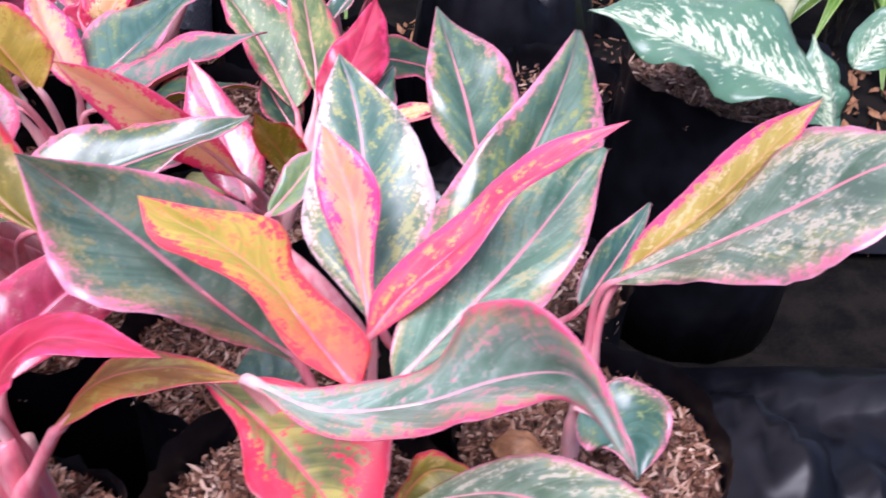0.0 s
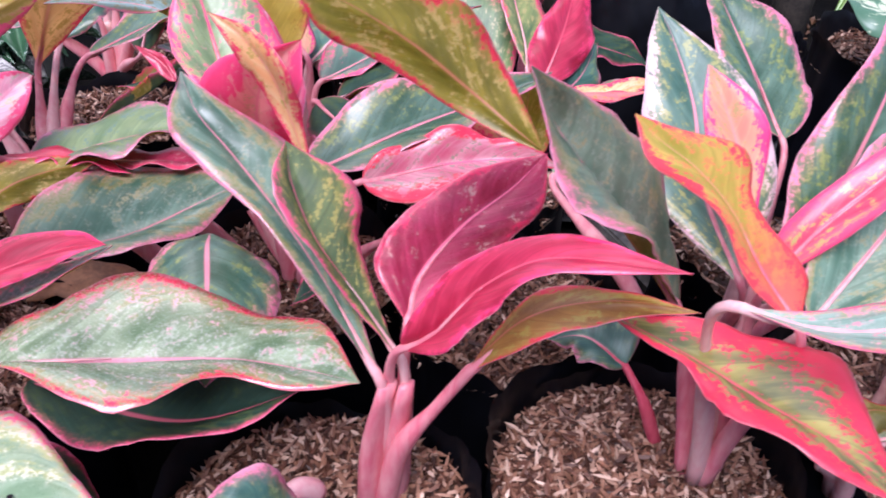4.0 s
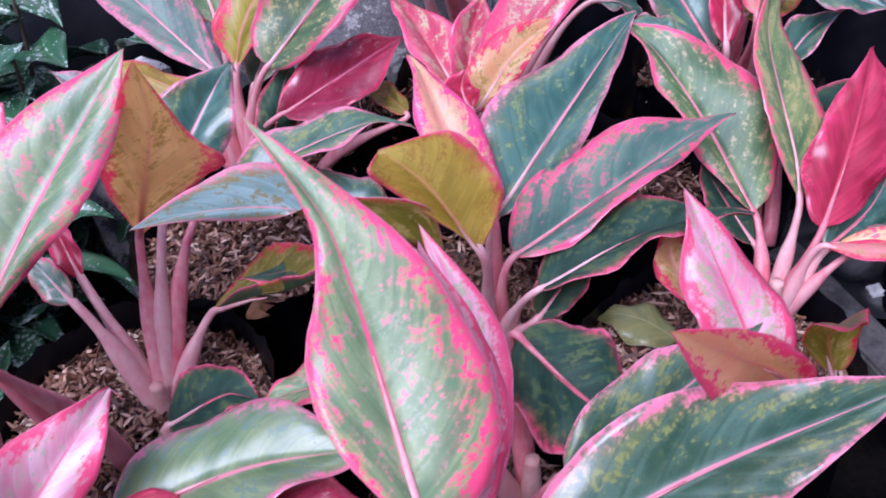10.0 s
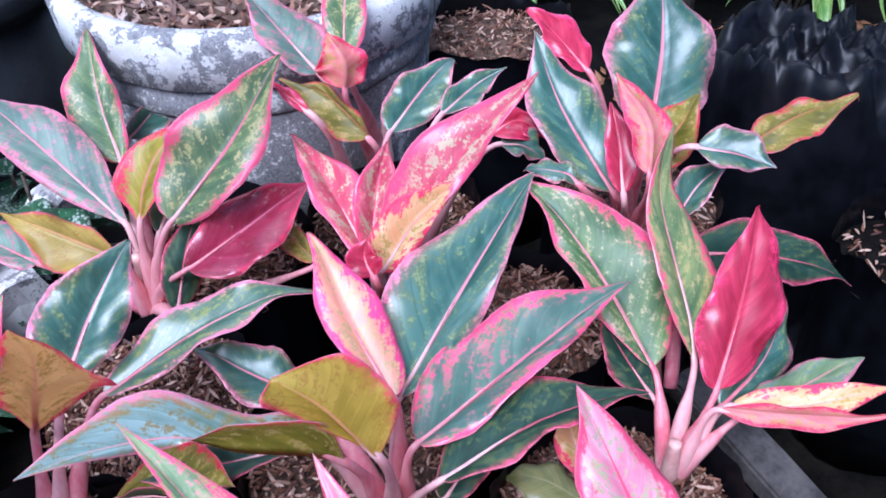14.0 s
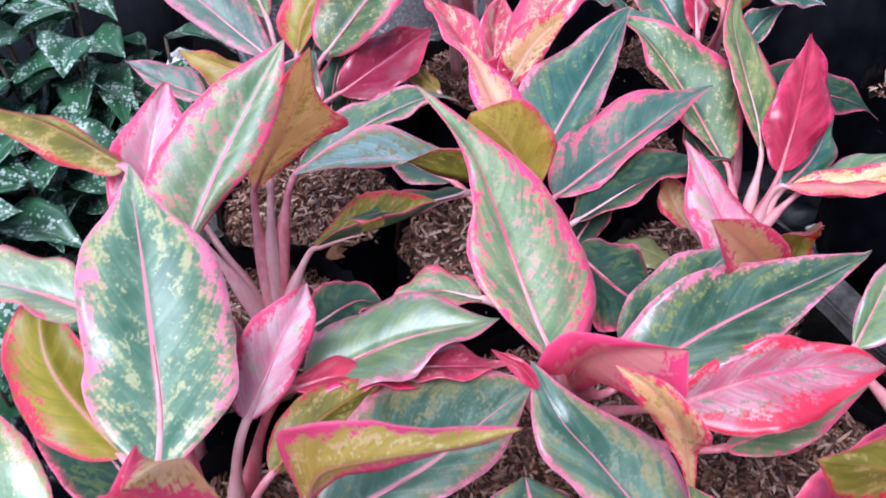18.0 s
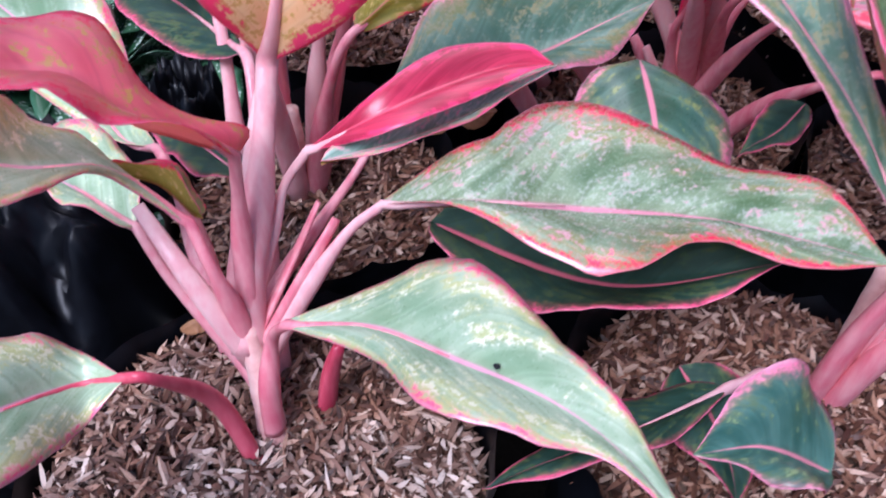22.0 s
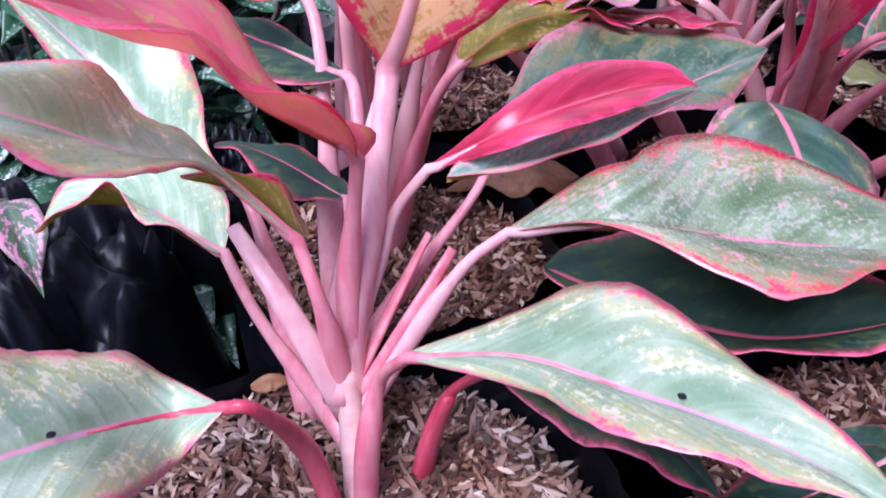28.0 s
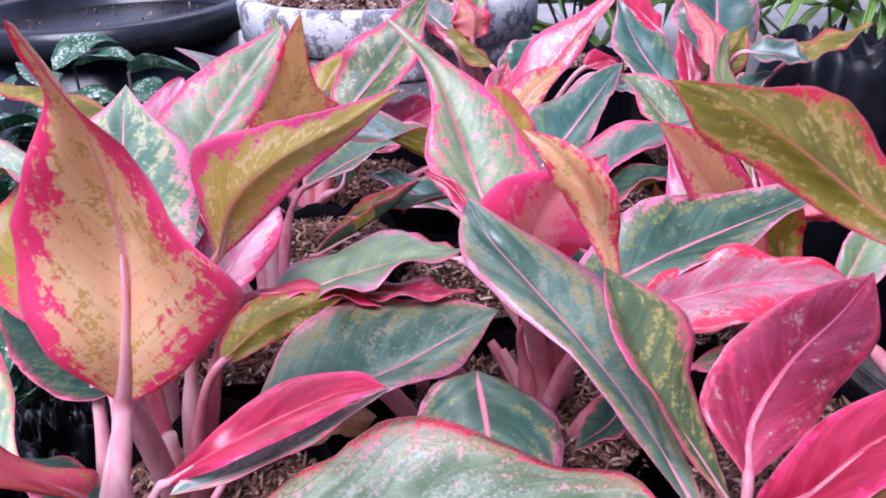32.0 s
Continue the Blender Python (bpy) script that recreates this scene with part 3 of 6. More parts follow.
def husk_material(name, tones, drifts=None):
    """Loose husks, each of its own tone, lying in paler and in redder drifts."""
    m, t, out = graph(name)
    geo = t.nodes.new("ShaderNodeNewGeometry")
    place = t.nodes.new("ShaderNodeTexCoord").outputs[3]

    def ramp(stops):
        n = t.nodes.new("ShaderNodeValToRGB")
        while len(n.color_ramp.elements) < len(stops):
            n.color_ramp.elements.new(0.5)
        for e, (at, c) in zip(n.color_ramp.elements, stops):
            e.position, e.color = at, (*c, 1)
        t.links.new(geo.outputs["Random Per Island"], n.inputs[0])
        return n.outputs[0]

    tone = ramp(tones)
    if drifts:
        tone = blend(t, step(t, cloud(t, place, 17.0, 3.0, 0.6), 0.36, 0.52), tone, ramp(drifts))
    tone = blend(t, calc(t, "MULTIPLY", cloud(t, place, 1500.0), 0.40), tone, tones[1][1])
    t.links.new(tone, out.inputs["Base Color"])
    out.inputs["Roughness"].default_value = 0.58
    return m


RUSSET = ((0.0, (0.018, 0.006, 0.003)), (0.35, (0.12, 0.046, 0.026)), (0.70, (0.32, 0.160, 0.095)), (1.0, (0.70, 0.50, 0.38)))
BROWN_HUSK = husk_material("brown rice husk", RUSSET)
HUSK = husk_material("pale rice husk", ((0.0, (0.020, 0.009, 0.005)), (0.30, (0.15, 0.075, 0.052)), (0.62, (0.33, 0.22, 0.170)), (1.0, (0.70, 0.59, 0.52))), RUSSET)


# ---- building ----
def mesh_object(name, bm, mats, parent=None, label="", smooth=True):
    me = bpy.data.meshes.new(name)
    bm.normal_update()
    bm.to_mesh(me)
    bm.free()
    for m in mats:
        me.materials.append(m)
    if smooth:
        me.polygons.foreach_set("use_smooth", [True] * len(me.polygons))
    ob = new(name, me)
    if parent is not None:
        ob.parent = parent
        ob.matrix_parent_inverse = parent.matrix_world.inverted()
    if label:
        tagged(ob, label)
    return ob


def part(name, bm, material, parent, label="", smooth=True):
    return mesh_object(name, bm, [material], parent, label, smooth)


def stand(name, at, label, category, group=""):
    ob = new(name)
    ob.location = at
    ob.empty_display_size = 0.02
    ob.matrix_world = Matrix.Translation(at)
    return tagged(ob, label, category, group)


def tube(bm, points, radii, sides=10, flat=1.0):
    """A tapered tube through the points, closed at both ends."""
    pts = [Vector(p) for p in points]
    rings, ref = [], None
    for i, p in enumerate(pts):
        d = (pts[min(i + 1, len(pts) - 1)] - pts[max(i - 1, 0)]).normalized()
        if ref is None:
            ref = d.orthogonal().normalized()
        ref = (ref - d * ref.dot(d)).normalized()
        side = d.cross(ref)
        rings.append([bm.verts.new(p + radii[i] * (math.cos(a) * ref + flat * math.sin(a) * side)) for a in (2 * math.pi * k / sides for k in range(sides))])
    for a, b in zip(rings, rings[1:]):
        for k in range(sides):
            bm.faces.new((a[k], a[(k + 1) % sides], b[(k + 1) % sides], b[k]))
    bm.faces.new(rings[0][::-1])
    bm.faces.new(rings[-1])
    return bm


def curve_points(a, b, c, d, n):
    """Points on a cubic Bezier curve."""
    a, b, c, d = Vector(a), Vector(b), Vector(c), Vector(d)
    return [a * (1 - s) ** 3 + b * 3 * s * (1 - s) ** 2 + c * 3 * s * s * (1 - s) + d * s**3 for s in (k / (n - 1) for k in range(n))]


def outline(u):
    """Half width of an aglaonema blade along its length, 1 at the widest, drawn out at the tip."""
    w = (max(u, 0.0) ** 0.62) * (max(1 - u, 0.0) ** 0.86) * 2.06
    return max(min(w, 1.0), 0.0) * (1 - 0.50 * max(0.0, (u - 0.58) / 0.42))


def spline(nodes, values, u):
    """A smooth curve through the values at the nodes."""
    k = 0
    while k < len(nodes) - 2 and u > nodes[k + 1]:
        k += 1
    a, b = nodes[k], nodes[k + 1]
    s = (u - a) / (b - a)

    def slope(i):
        if i == 0:
            return (values[1] - values[0]) / (nodes[1] - nodes[0])
        if i == len(nodes) - 1:
            return (values[-1] - values[-2]) / (nodes[-1] - nodes[-2])
        return (values[i + 1] - values[i - 1]) / (nodes[i + 1] - nodes[i - 1])

    h = b - a
    return values[k] * (2 * s**3 - 3 * s * s + 1) + slope(k) * h * (s**3 - 2 * s * s + s) + values[k + 1] * (3 * s * s - 2 * s**3) + slope(k + 1) * h * (s**3 - s * s)


def blade_mesh(B, T, stations, seed, ripple=0.17, rows=40, half=7, thick=0.0007):
    """A leaf blade: its midrib runs from B to T through the stations, each a point of the midrib with the edges beside it."""
    rnd = random.Random(seed)
    B, T = Vector(B), Vector(T)
    st = [[Vector(q) for q in s] for s in stations]
    mids = [B] + [s[0] for s in st] + [T]
    nodes = [0.0]
    for a, b in zip(mids, mids[1:]):
        nodes.append(nodes[-1] + (b - a).length)
    nodes = [x / nodes[-1] for x in nodes]

    def rib(u):
        return spline(nodes, mids, u)

    def heading(u):
        return (rib(u + 0.01) - rib(u - 0.01)).normalized()

    if len(st) == 1:
        um = nodes[1]
        base = heading(um)
        arms = [v - base * v.dot(base) * 0.6 for v in (st[0][1] - st[0][0], st[0][2] - st[0][0])]
        wide = outline(um)

        def sides(u):
            turn = base.rotation_difference(heading(u))
            w = outline(u) / wide
            return turn @ arms[0] * w, turn @ arms[1] * w
    else:
        lefts, rights = [s[1] - s[0] for s in st], [s[2] - s[0] for s in st]
        tips = [Vector((0, 0, 0))]
        lefts = [lefts[0] * 0.10] + lefts + tips
        rights = [rights[0] * 0.10] + rights + tips
        ripple = 0.06

        def sides(u):
            return spline(nodes, lefts, u), spline(nodes, rights, u)

    curl = rnd.uniform(-0.22, 0.10) if len(st) == 1 else 0.0
    fold, hook = (rnd.uniform(0.20, 0.38), rnd.uniform(-3.0, 0.6) * (T - B).length * 0.6) if len(st) == 1 else (0.16, 0.0)
    size = max(sum(v.length for v in sides(x)) / 2 for x in nodes[1:-1])
    phase, beats = [rnd.uniform(0, 6.28) for _ in range(2)], [rnd.uniform(1.6, 2.8) for _ in range(2)]
    fray, frill = rnd.uniform(0, 90), rnd.uniform(0.5, 1.0)
    bm = bmesh.new()
    uv = bm.loops.layers.uv.new("UVMap")
    top, low, where = [], [], {}
    for i in range(rows + 1):
        u = i / rows
        p, d = rib(u), heading(u)
        left, right = sides(u)
        w = min(1.0, (left.length + right.length) / (2 * size))
        n = (right - left).cross(d)
        n = -n.normalized() if n.length > 1e-9 else Vector((0, 0, 1))
        line_a, line_b = [], []
        for j in range(-half, half + 1):
            v = j / half
            k = 0 if v < 0 else 1
            arm = left if v < 0 else right
            s = abs(v)
            wave = ripple * size * s * s * math.sin(6.28 * beats[k] * u + phase[k]) * min(1.0, 4 * u * (1 - u) + 0.2)
            puff = 0.10 * size * math.sin(math.pi * s) * w
            flow = noise.noise(Vector((u * 9.0, k * 5.0, fray))) * 0.7 + noise.noise(Vector((u * 21.0, k * 7.0, fray))) * 0.5
            wave += frill * 0.11 * size * s**4 * flow * w
            quilt = 0.016 * size * math.sin(60.0 * (u - 0.30 * s)) * math.sin(math.pi * s) * w
            q = p + arm * (s + 0.035 * s * s * noise.noise(Vector((u * 14.0, k * 3.0 + 20, fray)))) + n * (quilt + wave + puff + curl * size * w * s * s + fold * arm.length * (s - 0.35) + hook * max(0.0, u - 0.72) ** 2)
            t = thick * (1.0 - 0.6 * s) + (0.0012 * (1 - u) if j == 0 else 0)
            a, b = bm.verts.new(q), bm.verts.new(q - n * t)
            where[a], where[b] = (u, (v + 1) / 2), (u, (v + 1) / 2)
            line_a.append(a)
            line_b.append(b)
        top.append(line_a)
        low.append(line_b)

    def face(verts, slot):
        f = bm.faces.new(verts)
        f.material_index = slot
        for loop in f.loops:
            loop[uv].uv = where[loop.vert]

    m = 2 * half
    for i in range(rows):
        for j in range(m):
            face((top[i][j], top[i][j + 1], top[i + 1][j + 1], top[i + 1][j]), 0)
            face((low[i][j], low[i + 1][j], low[i + 1][j + 1], low[i][j + 1]), 1)
        face((top[i][0], top[i + 1][0], low[i + 1][0], low[i][0]), 0)
        face((top[i][m], low[i][m], low[i + 1][m], top[i + 1][m]), 0)
    run = [rib(u) - 0.0010 * Vector((0, 0, 1)) for u in (0.04, 0.10, 0.18, 0.28, 0.40)]
    return bm, heading(0.03), run


def aglaonema(at, top, label):
    bush = stand("aglaonema", at, label, "plant", "aglaonemas in grow bags")
    foot, head = Vector(at), Vector(top)
    r = 0.0085 if head.z > 0.1 else 0.0056
    pts, radii = [foot - Vector((0, 0, 0.03))], [r]
    for k in range(13):
        s = k / 12
        pts.append(foot.lerp(head, s))
        radii.append(r * (1.0 - 0.45 * s) * (1.06 if k % 3 == 0 else 1.0))
    part("stem", tube(bmesh.new(), pts, radii, 12), STEM, bush, "pale pink ringed stem")
    bush["top"] = list(head)
    return bush


count = [0]


def blemish(spot, r):
    """A small hole bitten through a leaf, its rim gone black."""
    bm = bmesh.new()
    bmesh.ops.create_icosphere(bm, subdivisions=2, radius=r)
    for v in bm.verts:
        v.co *= 1 + 0.5 * noise.noise(v.co * 700)
        v.co.z *= 0.2
    bmesh.ops.translate(bm, vec=spot, verts=bm.verts)
    return bm


def stub(bush, a, b, r=0.0038, via=None, blunt=1.3, rind=None):
    """A withered petiole left on the stem."""
    a, b = Vector(a), Vector(b)
    pts = curve_points(a, a.lerp(b, 0.3) + Vector((0, 0, 0.004)), a.lerp(b, 0.7) + Vector((0, 0, 0.002)), b, 8) if via is None else [spline([0.0, 0.5, 1.0], [a, Vector(via), b], k / 7) for k in range(8)]
    part("petiole_stub", tube(bmesh.new(), pts, [r * (1.5 - blunt * (k / 7) ** 1.6) for k in range(8)], 9, 0.5), rind or STALK, bush)


def leaf(bush, style, B, T, stations, stalk=1, root=None, via=None, girth=0.0019, rind=None):
    """A leaf of the plant, with its petiole down to the stem."""
    count[0] += 1
    face, back, words = STYLES[style]
    bm, d, run = blade_mesh(B, T, stations, count[0])
    ob = mesh_object("leaf", bm, [face, back], bush, words)
    if via:
        # from the crown through the given bends to the blade, sheathed below
        chain = [Vector(p) for p in via] + [Vector(B)]
        nodes = [k / (len(chain) - 1) for k in range(len(chain))]
        pts = [spline(nodes, chain, k / 23) for k in range(24)]
        radii = [girth * (1.0 + 0.85 / (1.0 + math.exp((k / 23 - 0.52) * 18))) for k in range(24)]
        pts += run
        radii += [girth * f for f in (0.86, 0.66, 0.48, 0.32, 0.12)]
        part("petiole", tube(bmesh.new(), pts, radii, 12, 0.80), rind or STALK, ob)
    elif stalk:
        B, foot, head = Vector(B), Vector(bush.location), Vector(bush["top"])
        tall = head.z > 0.1
        s = 0.98 if stalk == 2 else min(0.9, max(0.12, (B.z - foot.z) * 0.55 / max(head.z - foot.z, 0.02)))
        if root is not None:
            root = Vector(root)
            reach = (B - root).length
            rise = Vector((0, 0, 0.38 * reach)) + (B - root) * 0.12
        elif tall:
            root = foot.lerp(head, s)
            reach = (B - root).length
            rise = (head - foot).normalized() * 0.42 * reach + (B - root) * 0.12
        else:
            out = Vector((B.x - foot.x, B.y - foot.y, 0))
            step_out = max(0.006, out.length - 0.065)
            root = foot + (out.normalized() * step_out if out.length > 0.001 else out) + Vector((0, 0, 0.002))
            reach = (B - root).length
            rise = (head - foot).normalized() * min(0.22 * reach, 0.5 * max(B.z, 0.02)) + (B - root) * 0.30
        pts = curve_points(root, root + rise, B - d * (0.28 if tall or stalk == 2 else 0.14) * reach, B, 14)
        if stalk == 2:
            radii = [0.0080 * (1.0 - 0.42 * k / 13) for k in range(14)]
        else:
            # a broad sheath below, ending in a short step, then the thin round petiole
            sheath = 0.42 + 0.03 * (count[0] % 5)
            radii = [(0.0019 if tall else 0.0024) * (1.12 - 0.22 * k / 13 + 1.15 / (1.0 + math.exp((k / 13 - sheath) * 22))) for k in range(14)]
        pts += run
        radii += [radii[-1] * f * (0.6 if stalk == 2 else 1.0) for f in (0.86, 0.66, 0.48, 0.32, 0.12)]
        part("petiole", tube(bmesh.new(), pts, radii, 10, 0.78), STALK, ob)
    return ob


def grow_bag(x, y, r, flakes, seed, depth=0.165, z=0.0, lip=0.012, bed=None, husk=None):
    """A black film bag with a loose wrinkled rim, filled with rice husk."""
    rnd = random.Random(seed)
    bag = stand("grow_bag", (x, y, z - depth), "black plastic grow bag filled with dark soil" if bed else "black plastic grow bag filled with rice husk", "grow bag", "grow bags")
    bm = bmesh.new()
    sides, levels = 96, [(-depth, 0.86), (-depth, 0.97), (-depth * 0.7, 1.03), (-depth * 0.35, 1.02), (-0.012, 1.0), (lip * 0.6, 1.005), (lip, 1.015), (lip + 0.004, 1.03)]
    rings = []
    for k, (h, s) in enumerate(levels):
        ring = []
        for i in range(sides):
            a = 2 * math.pi * i / sides
            c = Vector((math.cos(a) * 2.2, math.sin(a) * 2.2, h * 16 + seed * 7.3))
            fold = noise.noise(c) * 0.05 + noise.noise(c * 3.1) * 0.03 + noise.noise(c * 7.3) * (0.022 if k >= 4 else 0.010)
            drop = noise.noise(Vector((math.cos(a) * 1.6, math.sin(a) * 1.6, seed * 3.7))) * 0.015 + noise.noise(Vector((math.cos(a) * 6.5, math.sin(a) * 6.5, seed * 5.1))) * 0.005 if k >= 5 else 0
            ring.append(bm.verts.new((x + r * (s + fold) * math.cos(a), y + r * (s + fold) * math.sin(a), z + h + drop)))
        rings.append(ring)
    for a, b in zip(rings, rings[1:]):
        for i in range(sides):
            bm.faces.new((a[i], a[(i + 1) % sides], b[(i + 1) % sides], b[i]))
    bm.faces.new(rings[0][::-1])
    part("bag", bm, BAG, bag)
    bm = bmesh.new()
    fill = []
    for k in range(7):
        s = k / 6
        ring = []
        for i in range(40):
            a = 2 * math.pi * i / 40
            h = 0.006 * (1 - s * s) - 0.004 + 0.004 * noise.noise(Vector((x * 30 + s * 3 * math.cos(a), y * 30 + s * 3 * math.sin(a), seed)))
            ring.append(bm.verts.new((x + r * 0.99 * s * math.cos(a), y + r * 0.99 * s * math.sin(a), z + h)))
        fill.append(ring)
    for a, b in zip(fill, fill[1:]):
        for i in range(40):
            if a is fill[0]:
                bm.faces.new((a[i], b[i], b[(i + 1) % 40]))
            else:
                bm.faces.new((a[i], b[i], b[(i + 1) % 40], a[(i + 1) % 40]))
    bmesh.ops.remove_doubles(bm, verts=fill[0], dist=0.0005)
    part("husk_bed", bm, bed or MULCH, bag)
    verts, faces = [], []
    for _ in range(int(1.55 * flakes)):
        s, a = math.sqrt(rnd.random()) * 0.97, rnd.uniform(0, 6.283)
        px, py = x + r * s * math.cos(a), y + r * s * math.sin(a)
        h = z + 0.006 * (1 - s * s) + rnd.uniform(-0.003, 0.004)
        turn = Euler((rnd.gauss(0, 0.9), rnd.gauss(0, 0.55), rnd.uniform(0, 6.283))).to_matrix()
        ln, wd = min(0.0085, rnd.lognormvariate(-5.62, 0.38)), rnd.uniform(0.0004, 0.0013)
        n0 = len(verts)
        for q in ((-ln, 0, 0.0004), (-ln * 0.4, wd, -0.0003), (-ln * 0.4, 0, 0.0011), (-ln * 0.4, -wd, -0.0003), (ln * 0.4, wd, -0.0003), (ln * 0.4, 0, 0.0011), (ln * 0.4, -wd, -0.0003), (ln, 0, 0.0003)):
            v = turn @ Vector(q)
            verts.append((px + v.x, py + v.y, h + v.z))
        faces += [tuple(n0 + k for k in f) for f in ((0, 2, 1), (0, 3, 2), (1, 2, 5, 4), (2, 3, 6, 5), (4, 5, 7), (5, 6, 7))]
    me = bpy.data.meshes.new("husk_mulch")
    me.from_pydata(verts, [], faces)
    me.materials.append(husk or BROWN_HUSK)
    ob = new("husk_mulch", me)
    ob.parent = bag
    ob.matrix_parent_inverse = bag.matrix_world.inverted()
    tagged(ob, "loose pale brown rice husks", kind="stuff")
    return bag


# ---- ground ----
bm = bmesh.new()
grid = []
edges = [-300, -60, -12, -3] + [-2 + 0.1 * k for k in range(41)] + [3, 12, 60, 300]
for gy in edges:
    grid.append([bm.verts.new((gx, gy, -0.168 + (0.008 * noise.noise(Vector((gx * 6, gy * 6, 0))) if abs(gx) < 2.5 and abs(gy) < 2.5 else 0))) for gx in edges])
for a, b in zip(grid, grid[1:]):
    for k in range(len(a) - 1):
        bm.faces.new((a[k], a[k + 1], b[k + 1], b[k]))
tagged(mesh_object("ground", bm, [SHADED_EARTH]), "dark bare earth under the grow bags, its colour deepened for shade", "ground", kind="structure")

# ---- grow bags, front row to back row ----
for k, (x, y, r, flakes) in enumerate([
    (-0.385, 0.137, 0.076, 4600), (-0.222, 0.187, 0.068, 3400), (-0.083, 0.217, 0.067, 3600), (0.058, 0.264, 0.068, 2400),
    (-0.408, 0.275, 0.064, 2800), (-0.260, 0.362, 0.066, 2600), (-0.130, 0.335, 0.063, 2600), (0.035, 0.400, 0.066, 900),
    (-0.436, 0.432, 0.066, 2400), (-0.290, 0.520, 0.064, 1000), (-0.150, 0.485, 0.066, 2400),
    (-0.421, 0.562, 0.064, 1800), (-0.410, 0.700, 0.062, 1200), (-0.200, 0.635, 0.060, 900), (-0.290, 0.745, 0.064, 900), (-0.110, 0.770, 0.066, 700)]):
    grow_bag(x, y, r, flakes, k + 1, lip=0.020 if k == 2 else 0.012, husk=HUSK if k == 0 else BROWN_HUSK)

# ---- the plants, leaf by leaf: foot, middle and tip of the midrib, and both edges ----
bush = aglaonema((-0.385, 0.151, 0.000), (-0.394, 0.167, 0.046), "tall pink-stemmed aglaonema with orange and pale green leaves")
leaf(bush, "OL", (-0.408, 0.181, 0.080), (-0.435, 0.169, 0.104), [((-0.419, 0.181, 0.093), (-0.411, 0.190, 0.087), (-0.423, 0.181, 0.101))], 0)
leaf(bush, "PL", (-0.433, 0.181, 0.071), (-0.502, 0.190, 0.071), [((-0.470, 0.195, 0.076), (-0.487, 0.217, 0.074), (-0.455, 0.181, 0.080))], via=[(-0.391, 0.161, 0.020), (-0.402, 0.169, 0.027), (-0.422, 0.175, 0.053)], girth=0.0018)
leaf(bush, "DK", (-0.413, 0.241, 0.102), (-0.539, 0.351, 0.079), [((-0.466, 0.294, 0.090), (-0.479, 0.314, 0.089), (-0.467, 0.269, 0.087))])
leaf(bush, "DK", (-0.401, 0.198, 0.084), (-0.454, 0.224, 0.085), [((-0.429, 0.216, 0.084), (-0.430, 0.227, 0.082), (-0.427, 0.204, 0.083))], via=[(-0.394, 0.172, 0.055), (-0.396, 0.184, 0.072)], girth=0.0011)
leaf(bush, "OLA", (-0.434, 0.264, 0.119), (-0.475, 0.322, 0.167), [((-0.469, 0.295, 0.137), (-0.489, 0.291, 0.137), (-0.451, 0.298, 0.136))])
leaf(bush, "OL", (-0.468, 0.402, 0.155), (-0.574, 0.436, 0.169), [((-0.517, 0.423, 0.166), (-0.500, 0.405, 0.160), (-0.528, 0.438, 0.167))])
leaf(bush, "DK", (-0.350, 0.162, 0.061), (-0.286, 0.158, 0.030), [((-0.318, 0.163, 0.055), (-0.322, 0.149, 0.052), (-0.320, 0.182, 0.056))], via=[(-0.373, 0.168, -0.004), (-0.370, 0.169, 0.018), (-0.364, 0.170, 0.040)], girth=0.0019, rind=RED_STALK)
leaf(bush, "PLC", (-0.353, 0.195, 0.081), (-0.205, 0.190, 0.086), [((-0.325, 0.187, 0.094), (-0.321, 0.178, 0.098), (-0.326, 0.209, 0.096)), ((-0.292, 0.199, 0.087), (-0.284, 0.164, 0.091), (-0.308, 0.242, 0.088)), ((-0.254, 0.203, 0.085), (-0.253, 0.186, 0.088), (-0.251, 0.229, 0.086)), ((-0.226, 0.197, 0.086), (-0.228, 0.185, 0.086), (-0.221, 0.217, 0.088))], via=[(-0.389, 0.165, 0.032), (-0.377, 0.177, 0.053), (-0.364, 0.189, 0.072)])
torn = leaf(bush, "PL", (-0.371, 0.150, 0.071), (-0.256, 0.091, 0.089), [((-0.345, 0.147, 0.080), (-0.341, 0.135, 0.081), (-0.344, 0.162, 0.081)), ((-0.320, 0.137, 0.085), (-0.321, 0.114, 0.090), (-0.319, 0.167, 0.086)), ((-0.294, 0.127, 0.087), (-0.299, 0.109, 0.093), (-0.291, 0.142, 0.088)), ((-0.276, 0.113, 0.090), (-0.280, 0.109, 0.093), (-0.272, 0.119, 0.088))], via=[(-0.385, 0.152, 0.010), (-0.384, 0.154, 0.032), (-0.381, 0.158, 0.053)], girth=0.0021)
part("blemish", blemish((-0.308, 0.134, 0.087), 0.0010), BAG, torn, "small black hole")
torn = leaf(bush, "PL", (-0.407, 0.121, 0.0745), (-0.440, 0.053, 0.111), [((-0.420, 0.120, 0.071), (-0.424, 0.128, 0.074), (-0.412, 0.107, 0.070)), ((-0.428, 0.094, 0.089), (-0.441, 0.115, 0.089), (-0.410, 0.073, 0.091)), ((-0.435, 0.074, 0.100), (-0.448, 0.093, 0.102), (-0.413, 0.056, 0.101))], via=[(-0.388, 0.143, -0.004), (-0.3965, 0.1424, 0.037), (-0.400, 0.124, 0.072)], girth=0.0017, rind=RED_STALK)
part("blemish", blemish((-0.428, 0.094, 0.090), 0.0010), BAG, torn, "small black hole")
